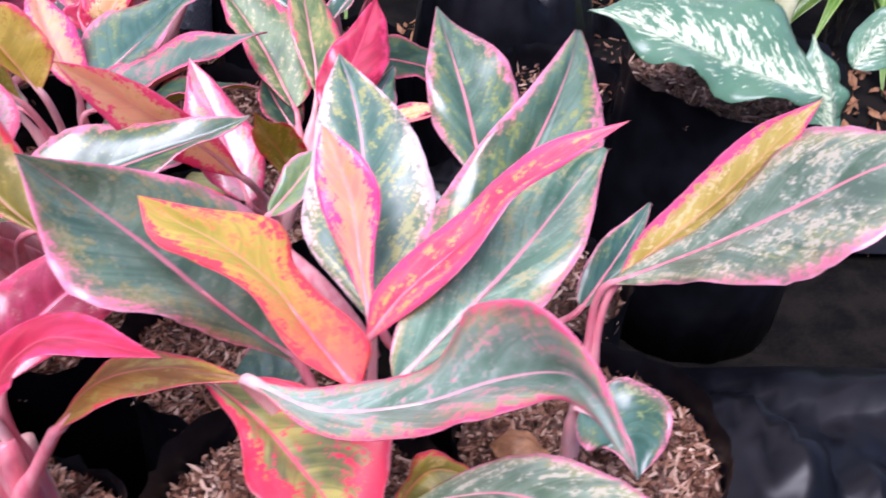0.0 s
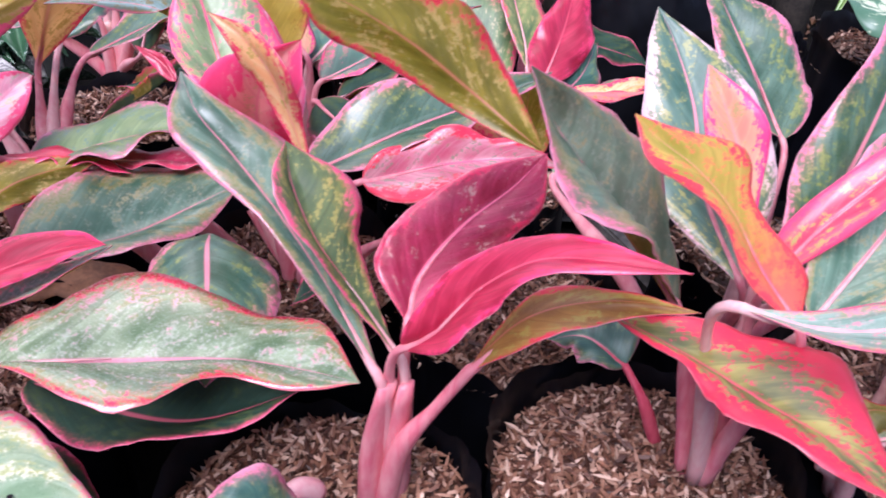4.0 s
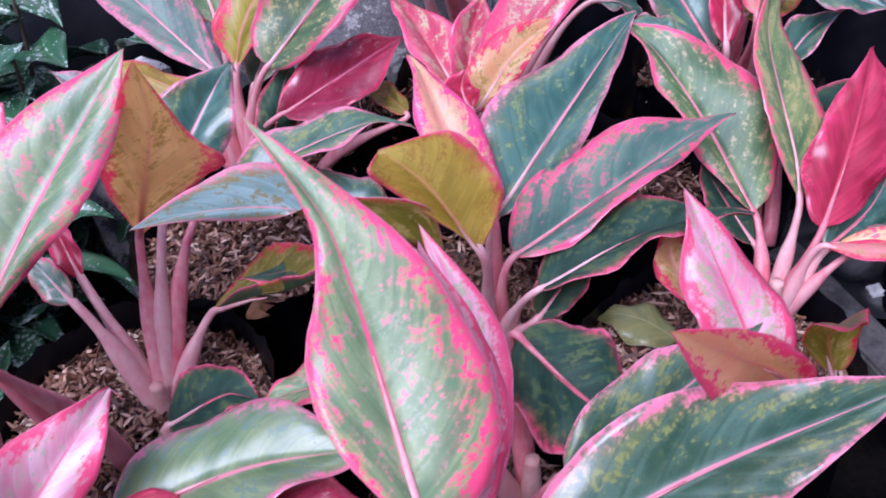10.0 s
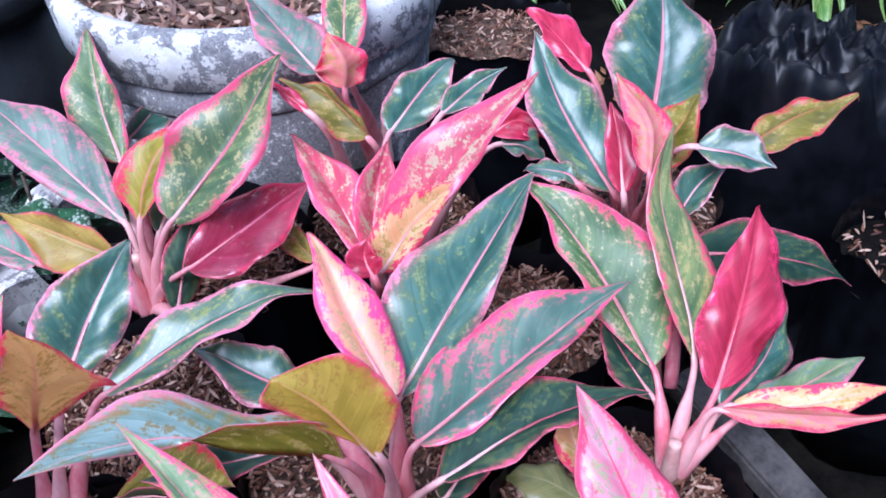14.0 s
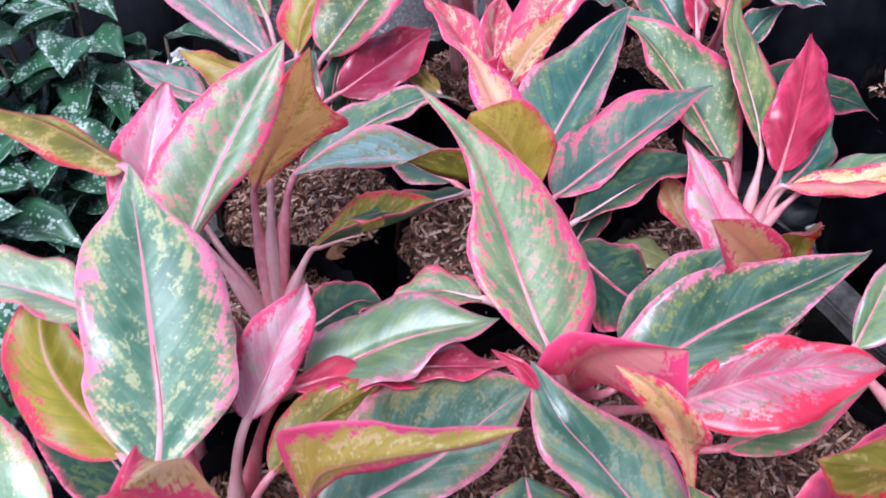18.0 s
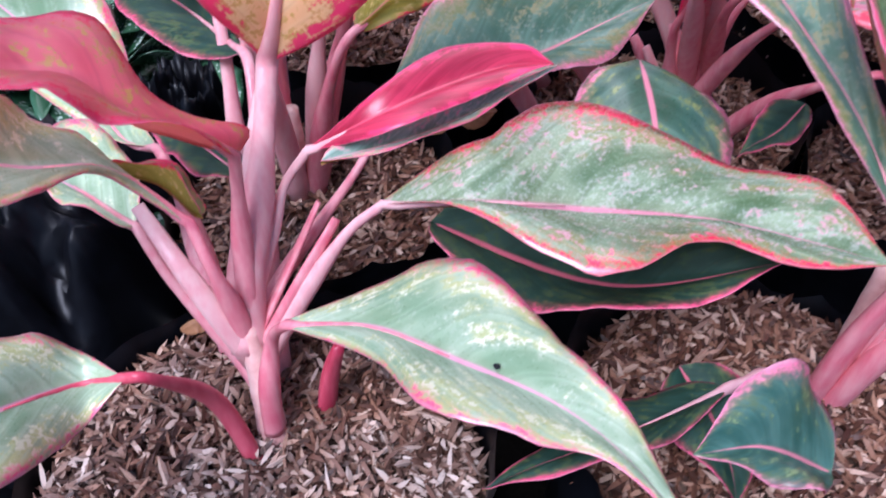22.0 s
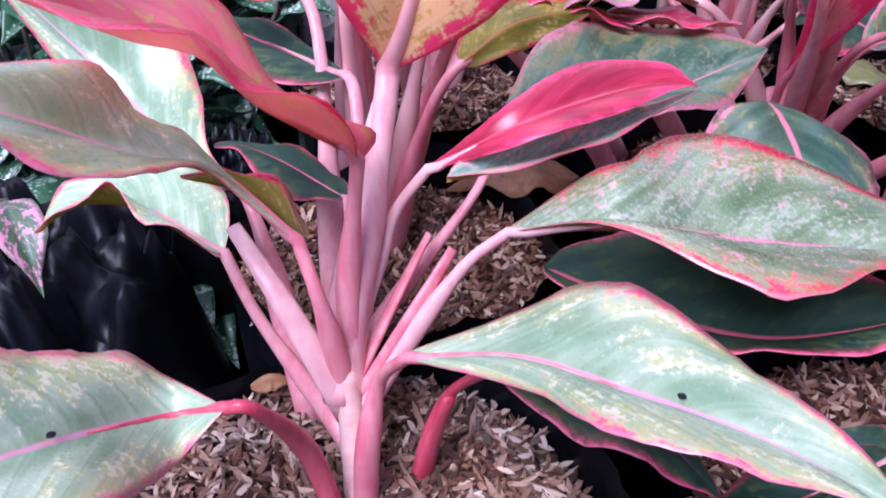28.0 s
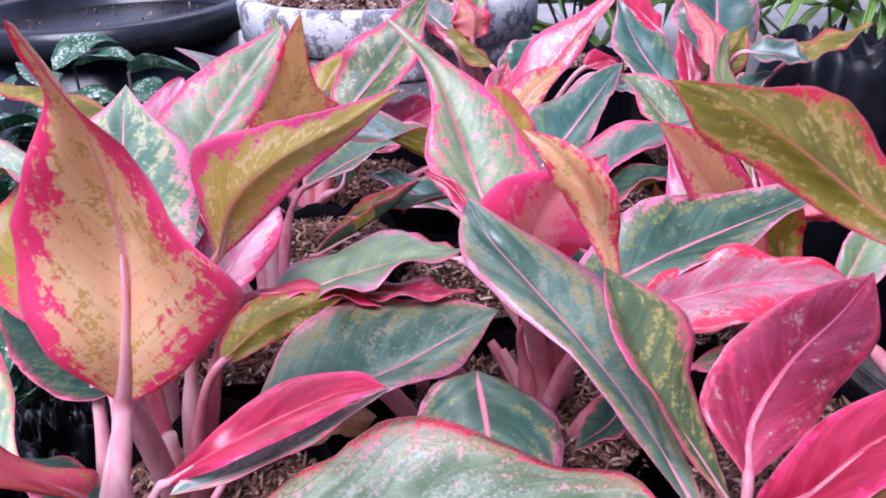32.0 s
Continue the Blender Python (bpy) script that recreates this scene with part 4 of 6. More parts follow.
leaf(bush, "PL", (-0.405, 0.169, 0.088), (-0.458, 0.101, 0.161), [((-0.423, 0.167, 0.108), (-0.430, 0.172, 0.108), (-0.422, 0.160, 0.110)), ((-0.433, 0.149, 0.122), (-0.442, 0.168, 0.119), (-0.422, 0.126, 0.127)), ((-0.442, 0.131, 0.138), (-0.447, 0.155, 0.136), (-0.434, 0.111, 0.140))], via=[(-0.394, 0.166, 0.040), (-0.396, 0.165, 0.057), (-0.399, 0.164, 0.075)])
leaf(bush, "PL", (-0.454, 0.234, 0.060), (-0.576, 0.288, 0.115), [((-0.478, 0.250, 0.049), (-0.476, 0.261, 0.056), (-0.486, 0.249, 0.050)), ((-0.510, 0.275, 0.061), (-0.491, 0.289, 0.067), (-0.532, 0.270, 0.058)), ((-0.539, 0.287, 0.078), (-0.513, 0.305, 0.092), (-0.549, 0.282, 0.075))])
leaf(bush, "JJ", (-0.390, 0.177, 0.109), (-0.444, 0.130, 0.165), [((-0.391, 0.173, 0.116), (-0.388, 0.183, 0.114), (-0.387, 0.161, 0.125)), ((-0.398, 0.167, 0.124), (-0.400, 0.179, 0.120), (-0.391, 0.152, 0.134)), ((-0.406, 0.160, 0.133), (-0.414, 0.176, 0.129), (-0.400, 0.145, 0.141)), ((-0.419, 0.161, 0.143), (-0.430, 0.185, 0.143), (-0.409, 0.137, 0.150)), ((-0.429, 0.152, 0.149), (-0.440, 0.172, 0.149), (-0.417, 0.131, 0.155))], via=[(-0.394, 0.170, 0.050), (-0.3945, 0.177, 0.072), (-0.392, 0.178, 0.095)], girth=0.0020)
leaf(bush, "ORA", (-0.391, 0.212, 0.119), (-0.366, 0.165, 0.255), [((-0.382, 0.206, 0.144), (-0.358, 0.205, 0.143), (-0.403, 0.201, 0.148)), ((-0.378, 0.209, 0.172), (-0.333, 0.192, 0.175), (-0.408, 0.204, 0.180)), ((-0.374, 0.202, 0.205), (-0.349, 0.190, 0.200), (-0.389, 0.196, 0.212)), ((-0.370, 0.187, 0.230), (-0.358, 0.180, 0.226), (-0.378, 0.190, 0.232))], via=[(-0.394, 0.165, 0.036), (-0.3955, 0.176, 0.058), (-0.3925, 0.192, 0.084), (-0.391, 0.203, 0.104)], girth=0.0036)
leaf(bush, "OP", (-0.349, 0.213, 0.174), (-0.288, 0.201, 0.228), [((-0.342, 0.213, 0.191), (-0.353, 0.213, 0.205), (-0.337, 0.215, 0.182)), ((-0.324, 0.207, 0.207), (-0.330, 0.210, 0.215), (-0.318, 0.208, 0.201)), ((-0.304, 0.203, 0.218), (-0.307, 0.205, 0.222), (-0.300, 0.203, 0.216))], via=[(-0.394, 0.170, 0.050), (-0.396, 0.192, 0.085), (-0.386, 0.216, 0.130)], girth=0.0015)
leaf(bush, "RD", (-0.377, 0.199, 0.096), (-0.306, 0.234, 0.113), [((-0.354, 0.199, 0.112), (-0.348, 0.193, 0.111), (-0.357, 0.204, 0.114)), ((-0.337, 0.215, 0.114), (-0.331, 0.208, 0.112), (-0.340, 0.226, 0.119)), ((-0.319, 0.228, 0.115), (-0.314, 0.224, 0.114), (-0.316, 0.235, 0.117))], via=[(-0.394, 0.174, 0.050), (-0.3905, 0.190, 0.066), (-0.386, 0.197, 0.082)], girth=0.0018)
leaf(bush, "PLG", (-0.370, 0.191, 0.099), (-0.305, 0.237, 0.109), [((-0.342, 0.208, 0.101), (-0.339, 0.204, 0.102), (-0.346, 0.214, 0.105))], 0)
leaf(bush, "GR", (-0.363, 0.256, 0.085), (-0.272, 0.329, 0.089), [((-0.344, 0.268, 0.084), (-0.338, 0.262, 0.085), (-0.358, 0.289, 0.096)), ((-0.319, 0.288, 0.082), (-0.311, 0.270, 0.083), (-0.336, 0.325, 0.092)), ((-0.294, 0.311, 0.085), (-0.287, 0.295, 0.080), (-0.299, 0.334, 0.090))], via=[(-0.393, 0.167, 0.038), (-0.390, 0.186, 0.047), (-0.379, 0.206, 0.060), (-0.366, 0.222, 0.078)], girth=0.0018)
stub(bush, (-0.392, 0.163, 0.032), (-0.4275, 0.178, 0.083), 0.0028, via=(-0.407, 0.165, 0.064), blunt=0.7)
stub(bush, (-0.390, 0.166, 0.034), (-0.368, 0.192, 0.075), 0.0026, via=(-0.378, 0.178, 0.057), blunt=0.8)
stub(bush, (-0.392, 0.168, 0.040), (-0.377, 0.201, 0.073), 0.0024, via=(-0.385, 0.190, 0.055), blunt=0.8)
stub(bush, (-0.373, 0.1675, -0.004), (-0.3635, 0.168, 0.041), 0.0028, via=(-0.369, 0.168, 0.020), blunt=0.7, rind=RED_STALK)
bush = aglaonema((-0.417, 0.281, 0.000), (-0.417, 0.281, 0.050), "aglaonema with striped green leaf behind the tall one")
leaf(bush, "PL", (-0.446, 0.304, 0.157), (-0.510, 0.303, 0.178), [((-0.481, 0.310, 0.167), (-0.489, 0.325, 0.169), (-0.468, 0.294, 0.165))])
leaf(bush, "OL", (-0.382, 0.273, 0.095), (-0.337, 0.321, 0.102), [((-0.366, 0.293, 0.103), (-0.374, 0.299, 0.111), (-0.358, 0.291, 0.099))])
leaf(bush, "RD", (-0.378, 0.308, 0.107), (-0.324, 0.319, 0.098), [((-0.358, 0.320, 0.103), (-0.352, 0.309, 0.105), (-0.363, 0.330, 0.101))])
leaf(bush, "PK", (-0.392, 0.286, 0.113), (-0.370, 0.346, 0.138), [((-0.382, 0.313, 0.127), (-0.370, 0.323, 0.122), (-0.398, 0.311, 0.134))])
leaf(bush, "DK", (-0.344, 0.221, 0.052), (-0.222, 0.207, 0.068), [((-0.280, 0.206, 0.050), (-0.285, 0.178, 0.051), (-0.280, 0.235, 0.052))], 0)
leaf(bush, "GL", (-0.413, 0.246, 0.131), (-0.444, 0.360, 0.188), [((-0.416, 0.268, 0.140), (-0.391, 0.275, 0.138), (-0.439, 0.263, 0.144)), ((-0.423, 0.292, 0.152), (-0.394, 0.300, 0.144), (-0.447, 0.284, 0.153)), ((-0.431, 0.320, 0.169), (-0.405, 0.330, 0.163), (-0.454, 0.317, 0.175)), ((-0.439, 0.344, 0.181), (-0.428, 0.345, 0.177), (-0.447, 0.340, 0.180))])
bush = aglaonema((-0.193, 0.217, 0.000), (-0.193, 0.217, 0.060), "aglaonema with twisted green and crimson leaves in a black bag")
leaf(bush, "RD", (-0.278, 0.259, 0.171), (-0.294, 0.267, 0.181), [((-0.284, 0.263, 0.177), (-0.282, 0.264, 0.178), (-0.285, 0.261, 0.174))], 0)
leaf(bush, "GPV", (-0.191, 0.198, 0.092), (-0.233, 0.228, 0.164), [((-0.205, 0.202, 0.115), (-0.200, 0.204, 0.111), (-0.212, 0.197, 0.122)), ((-0.220, 0.205, 0.138), (-0.207, 0.214, 0.133), (-0.227, 0.195, 0.148)), ((-0.229, 0.214, 0.155), (-0.211, 0.223, 0.150), (-0.235, 0.204, 0.162))])
leaf(bush, "OR", (-0.225, 0.236, 0.138), (-0.259, 0.242, 0.204), [((-0.231, 0.238, 0.162), (-0.228, 0.239, 0.163), (-0.235, 0.238, 0.164)), ((-0.238, 0.236, 0.184), (-0.230, 0.229, 0.190), (-0.245, 0.241, 0.181)), ((-0.248, 0.239, 0.197), (-0.244, 0.239, 0.200), (-0.252, 0.239, 0.194))], 0)
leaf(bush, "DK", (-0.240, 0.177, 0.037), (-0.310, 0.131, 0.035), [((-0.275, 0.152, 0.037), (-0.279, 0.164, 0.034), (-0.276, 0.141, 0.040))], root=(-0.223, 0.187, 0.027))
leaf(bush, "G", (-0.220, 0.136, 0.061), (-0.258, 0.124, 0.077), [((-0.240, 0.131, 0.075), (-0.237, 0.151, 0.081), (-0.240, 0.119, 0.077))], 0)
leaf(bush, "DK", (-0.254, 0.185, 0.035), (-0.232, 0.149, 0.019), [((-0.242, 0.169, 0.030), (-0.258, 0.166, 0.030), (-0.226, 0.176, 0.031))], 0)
leaf(bush, "GR", (-0.199, 0.194, 0.087), (-0.280, 0.273, 0.169), [((-0.219, 0.210, 0.117), (-0.212, 0.215, 0.116), (-0.224, 0.207, 0.117)), ((-0.239, 0.229, 0.136), (-0.226, 0.242, 0.136), (-0.245, 0.222, 0.136)), ((-0.257, 0.245, 0.150), (-0.239, 0.257, 0.148), (-0.267, 0.236, 0.149)), ((-0.270, 0.253, 0.162), (-0.264, 0.261, 0.164), (-0.279, 0.245, 0.158))])
leaf(bush, "PU", (-0.188, 0.207, 0.102), (-0.132, 0.282, 0.135), [((-0.185, 0.221, 0.111), (-0.167, 0.225, 0.106), (-0.202, 0.220, 0.117)), ((-0.168, 0.243, 0.122), (-0.151, 0.244, 0.112), (-0.192, 0.242, 0.126)), ((-0.146, 0.266, 0.128), (-0.134, 0.264, 0.120), (-0.163, 0.266, 0.134))])
leaf(bush, "RD", (-0.190, 0.189, 0.104), (-0.106, 0.159, 0.162), [((-0.179, 0.183, 0.117), (-0.176, 0.173, 0.116), (-0.188, 0.189, 0.115)), ((-0.165, 0.180, 0.139), (-0.162, 0.169, 0.136), (-0.171, 0.191, 0.139)), ((-0.145, 0.175, 0.155), (-0.149, 0.167, 0.152), (-0.144, 0.185, 0.157))])
leaf(bush, "OLR", (-0.165, 0.192, 0.092), (-0.088, 0.188, 0.125), [((-0.145, 0.196, 0.113), (-0.146, 0.205, 0.117), (-0.145, 0.185, 0.112)), ((-0.119, 0.194, 0.123), (-0.120, 0.202, 0.125), (-0.120, 0.185, 0.123))], via=[(-0.196, 0.205, 0.000), (-0.190, 0.197, 0.044), (-0.177, 0.194, 0.070)], girth=0.0030)
stub(bush, (-0.201, 0.208, -0.004), (-0.195, 0.194, 0.082), 0.0058, via=(-0.200, 0.200, 0.045), blunt=0.7)
stub(bush, (-0.192, 0.208, -0.004), (-0.188, 0.196, 0.080), 0.0050, via=(-0.191, 0.202, 0.042), blunt=0.7)
leaf(bush, "GPR", (-0.113, 0.209, 0.107), (-0.047, 0.115, 0.116), [((-0.089, 0.189, 0.106), (-0.094, 0.182, 0.106), (-0.071, 0.201, 0.107)), ((-0.069, 0.165, 0.108), (-0.084, 0.153, 0.109), (-0.040, 0.183, 0.108)), ((-0.055, 0.143, 0.112), (-0.067, 0.136, 0.111), (-0.040, 0.148, 0.111))], 0)
bush = aglaonema((-0.054, 0.225, 0.000), (-0.054, 0.225, 0.075), "aglaonema with an orange mottled leaf and red petioles")
leaf(bush, "PKO", (-0.050, 0.241, 0.111), (-0.072, 0.283, 0.177), [((-0.055, 0.254, 0.131), (-0.049, 0.256, 0.134), (-0.062, 0.254, 0.131)), ((-0.059, 0.267, 0.151), (-0.047, 0.266, 0.155), (-0.072, 0.265, 0.152)), ((-0.067, 0.277, 0.168), (-0.056, 0.275, 0.168), (-0.074, 0.275, 0.165))])
leaf(bush, "G", (-0.091, 0.245, 0.049), (-0.124, 0.264, 0.048), [((-0.107, 0.259, 0.054), (-0.097, 0.278, 0.061), (-0.115, 0.247, 0.052))], via=[(-0.067, 0.243, -0.004), (-0.082, 0.237, 0.035)], girth=0.0019, rind=RED_STALK)
leaf(bush, "ORF", (-0.052, 0.191, 0.119), (-0.120, 0.201, 0.192), [((-0.066, 0.198, 0.136), (-0.049, 0.205, 0.130), (-0.073, 0.191, 0.135)), ((-0.081, 0.202, 0.158), (-0.072, 0.208, 0.158), (-0.088, 0.196, 0.158)), ((-0.097, 0.202, 0.174), (-0.081, 0.214, 0.175), (-0.104, 0.194, 0.172)), ((-0.111, 0.201, 0.184), (-0.104, 0.206, 0.185), (-0.116, 0.194, 0.180))])
leaf(bush, "GR", (-0.081, 0.231, 0.096), (-0.154, 0.199, 0.207), [((-0.103, 0.220, 0.131), (-0.086, 0.250, 0.122), (-0.109, 0.192, 0.144)), ((-0.125, 0.217, 0.161), (-0.102, 0.257, 0.148), (-0.133, 0.178, 0.164)), ((-0.143, 0.211, 0.185), (-0.124, 0.237, 0.178), (-0.149, 0.187, 0.182))])
leaf(bush, "PLG", (-0.083, 0.171, 0.141), (0.003, 0.055, 0.238), [((-0.060, 0.155, 0.146), (-0.061, 0.144, 0.148), (-0.062, 0.162, 0.147)), ((-0.031, 0.135, 0.170), (-0.033, 0.122, 0.169), (-0.028, 0.148, 0.170)), ((-0.012, 0.121, 0.193), (-0.014, 0.104, 0.196), (-0.015, 0.139, 0.200)), ((-0.001, 0.104, 0.212), (-0.003, 0.093, 0.215), (-0.004, 0.110, 0.226)), ((0.002, 0.083, 0.227), (0.001, 0.077, 0.227), (0.002, 0.087, 0.232))])
leaf(bush, "PKR", (-0.050, 0.224, 0.113), (0.041, 0.238, 0.205), [((-0.037, 0.228, 0.133), (-0.025, 0.223, 0.137), (-0.046, 0.234, 0.133)), ((-0.011, 0.234, 0.159), (-0.007, 0.224, 0.160), (-0.014, 0.242, 0.163)), ((-0.001, 0.237, 0.174), (0.004, 0.234, 0.175), (-0.004, 0.243, 0.176)), ((0.021, 0.238, 0.192), (0.023, 0.235, 0.191), (0.017, 0.243, 0.194))])
leaf(bush, "OL", (-0.149, 0.193, 0.182), (-0.223, 0.191, 0.232), [((-0.158, 0.197, 0.187), (-0.161, 0.196, 0.185), (-0.153, 0.202, 0.191)), ((-0.171, 0.203, 0.195), (-0.176, 0.200, 0.192), (-0.160, 0.214, 0.201)), ((-0.189, 0.202, 0.210), (-0.197, 0.197, 0.206), (-0.175, 0.215, 0.221)), ((-0.206, 0.196, 0.223), (-0.213, 0.189, 0.218), (-0.200, 0.202, 0.227))], 0)
bush = aglaonema((-0.020, 0.315, 0.000), (-0.020, 0.315, 0.050), "full aglaonema rosette with broad grey-green pink-edged leaves")
leaf(bush, "GS", (-0.046, 0.257, 0.090), (-0.073, 0.368, 0.172), [((-0.057, 0.292, 0.113), (-0.024, 0.300, 0.118), (-0.083, 0.295, 0.111)), ((-0.059, 0.327, 0.140), (-0.030, 0.326, 0.140), (-0.082, 0.331, 0.139)), ((-0.066, 0.353, 0.160), (-0.046, 0.347, 0.156), (-0.079, 0.352, 0.159))])
leaf(bush, "GM", (0.002, 0.357, 0.108), (-0.025, 0.452, 0.167), [((-0.008, 0.403, 0.135), (0.019, 0.417, 0.139), (-0.031, 0.406, 0.140))])
leaf(bush, "GM", (-0.034, 0.239, 0.100), (0.049, 0.364, 0.202), [((0.018, 0.306, 0.154), (0.055, 0.317, 0.157), (-0.010, 0.297, 0.153))])
leaf(bush, "GR", (-0.039, 0.206, 0.107), (0.051, 0.299, 0.166), [((0.006, 0.246, 0.136), (0.032, 0.245, 0.135), (-0.004, 0.270, 0.150))])
leaf(bush, "G", (0.049, 0.294, 0.075), (0.088, 0.340, 0.111), [((0.072, 0.320, 0.094), (0.080, 0.320, 0.094), (0.062, 0.323, 0.098))])
leaf(bush, "G", (-0.028, 0.257, 0.075), (0.018, 0.262, 0.081), [((-0.007, 0.257, 0.075), (-0.011, 0.246, 0.077), (-0.005, 0.268, 0.072))])
leaf(bush, "GY", (-0.114, 0.362, 0.079), (-0.083, 0.407, 0.106), [((-0.100, 0.382, 0.090), (-0.087, 0.372, 0.093), (-0.103, 0.390, 0.100))])
bush = aglaonema((0.049, 0.267, 0.000), (0.049, 0.267, 0.050), "aglaonema with pale leaves leaning over an empty gap")
leaf(bush, "PLR", (0.055, 0.272, 0.108), (0.164, 0.230, 0.208), [((0.072, 0.267, 0.122), (0.070, 0.257, 0.119), (0.074, 0.274, 0.125)), ((0.090, 0.259, 0.140), (0.083, 0.237, 0.133), (0.096, 0.275, 0.145)), ((0.113, 0.250, 0.165), (0.106, 0.214, 0.153), (0.129, 0.280, 0.178)), ((0.136, 0.240, 0.190), (0.127, 0.206, 0.174), (0.141, 0.253, 0.197))])
leaf(bush, "OP", (0.059, 0.276, 0.104), (0.128, 0.281, 0.196), [((0.074, 0.279, 0.122), (0.067, 0.284, 0.125), (0.078, 0.273, 0.118)), ((0.097, 0.281, 0.148), (0.084, 0.286, 0.149), (0.108, 0.278, 0.150)), ((0.114, 0.281, 0.175), (0.105, 0.287, 0.178), (0.118, 0.276, 0.171))])
leaf(bush, "PLR", (-0.032, 0.160, 0.094), (0.051, 0.117, 0.139), [((-0.003, 0.150, 0.115), (-0.012, 0.141, 0.116), (0.002, 0.162, 0.118)), ((0.026, 0.132, 0.127), (0.015, 0.121, 0.127), (0.031, 0.144, 0.130))])
leaf(bush, "OL", (-0.036, 0.171, 0.076), (-0.006, 0.175, 0.090), [((-0.023, 0.179, 0.088), (-0.027, 0.191, 0.087), (-0.021, 0.167, 0.087))])
leaf(bush, "G", (0.045, 0.243, 0.058), (0.066, 0.212, 0.049), [((0.063, 0.229, 0.056), (0.045, 0.227, 0.052), (0.082, 0.236, 0.065))])
bush = aglaonema((-0.257, 0.366, 0.000), (-0.257, 0.366, 0.035), "aglaonema with a magenta leaf and red-white blades")
leaf(bush, "PKB", (-0.262, 0.335, 0.075), (-0.231, 0.262, 0.188), [((-0.257, 0.322, 0.102), (-0.246, 0.312, 0.112), (-0.264, 0.318, 0.108)), ((-0.258, 0.300, 0.135), (-0.238, 0.280, 0.147), (-0.276, 0.287, 0.154)), ((-0.252, 0.285, 0.160), (-0.233, 0.262, 0.157), (-0.267, 0.285, 0.170)), ((-0.241, 0.272, 0.177), (-0.230, 0.255, 0.172), (-0.248, 0.276, 0.178))])
leaf(bush, "GM", (-0.278, 0.277, 0.091), (-0.265, 0.200, 0.072), [((-0.276, 0.264, 0.094), (-0.295, 0.263, 0.089), (-0.257, 0.270, 0.084)), ((-0.272, 0.245, 0.092), (-0.299, 0.246, 0.084), (-0.245, 0.256, 0.075)), ((-0.268, 0.222, 0.084), (-0.289, 0.222, 0.077), (-0.248, 0.228, 0.071))], 0)
leaf(bush, "PW", (-0.213, 0.307, 0.103), (-0.113, 0.328, 0.110), [((-0.170, 0.321, 0.108), (-0.175, 0.292, 0.104), (-0.179, 0.327, 0.122))])
leaf(bush, "GP", (-0.189, 0.303, 0.078), (-0.120, 0.331, 0.090), [((-0.158, 0.314, 0.082), (-0.160, 0.300, 0.079), (-0.155, 0.323, 0.084))])
leaf(bush, "GM", (-0.228, 0.364, 0.079), (-0.155, 0.423, 0.098), [((-0.191, 0.393, 0.088), (-0.177, 0.387, 0.087), (-0.198, 0.409, 0.093))])
leaf(bush, "DK", (-0.218, 0.276, 0.080), (-0.240, 0.255, 0.072), [((-0.227, 0.265, 0.075), (-0.232, 0.273, 0.078), (-0.222, 0.259, 0.075))], 0)
stub(bush, (-0.256, 0.358, 0.012), (-0.278, 0.359, 0.053), 0.0030, via=(-0.268, 0.356, 0.036), blunt=0.7)
stub(bush, (-0.254, 0.358, 0.012), (-0.261, 0.363, 0.059), 0.0034, via=(-0.257, 0.358, 0.039), blunt=0.7)
stub(bush, (-0.250, 0.358, 0.010), (-0.239, 0.351, 0.042), 0.0032, via=(-0.245, 0.350, 0.027), blunt=0.7)
stub(bush, (-0.257, 0.358, 0.011), (-0.272, 0.356, 0.050), 0.0026, via=(-0.265, 0.355, 0.035), blunt=0.7)
bush = aglaonema((-0.240, 0.400, 0.000), (-0.240, 0.400, 0.035), "aglaonema with a broad pink-margined leaf")
leaf(bush, "PK", (-0.256, 0.323, 0.112), (-0.276, 0.378, 0.174), [((-0.260, 0.354, 0.139), (-0.247, 0.351, 0.128), (-0.270, 0.349, 0.141))])
leaf(bush, "GM", (-0.239, 0.315, 0.102), (-0.120, 0.371, 0.132), [((-0.187, 0.343, 0.117), (-0.179, 0.327, 0.113), (-0.207, 0.357, 0.125))])
leaf(bush, "GY", (-0.376, 0.323, 0.094), (-0.288, 0.348, 0.110), [((-0.332, 0.341, 0.105), (-0.327, 0.316, 0.107), (-0.343, 0.362, 0.107))])
leaf(bush, "GP", (-0.295, 0.385, 0.086), (-0.346, 0.382, 0.084), [((-0.320, 0.388, 0.090), (-0.326, 0.401, 0.090), (-0.319, 0.376, 0.091))])
leaf(bush, "DK", (-0.384, 0.380, 0.069), (-0.347, 0.389, 0.077), [((-0.362, 0.390, 0.079), (-0.358, 0.376, 0.078), (-0.372, 0.403, 0.079))])
leaf(bush, "DK", (-0.247, 0.418, 0.091), (-0.192, 0.386, 0.067), [((-0.221, 0.401, 0.078), (-0.233, 0.378, 0.074), (-0.214, 0.427, 0.084))])
leaf(bush, "PU", (-0.336, 0.329, 0.097), (-0.283, 0.333, 0.095), [((-0.310, 0.332, 0.097), (-0.308, 0.321, 0.099), (-0.312, 0.344, 0.096))])
leaf(bush, "GP", (-0.267, 0.307, 0.129), (-0.325, 0.385, 0.211), [((-0.274, 0.323, 0.138), (-0.252, 0.327, 0.126), (-0.291, 0.318, 0.145)), ((-0.283, 0.341, 0.153), (-0.252, 0.349, 0.145), (-0.303, 0.337, 0.160)), ((-0.292, 0.357, 0.171), (-0.268, 0.365, 0.167), (-0.302, 0.355, 0.176)), ((-0.302, 0.370, 0.189), (-0.286, 0.374, 0.185), (-0.305, 0.367, 0.189))])
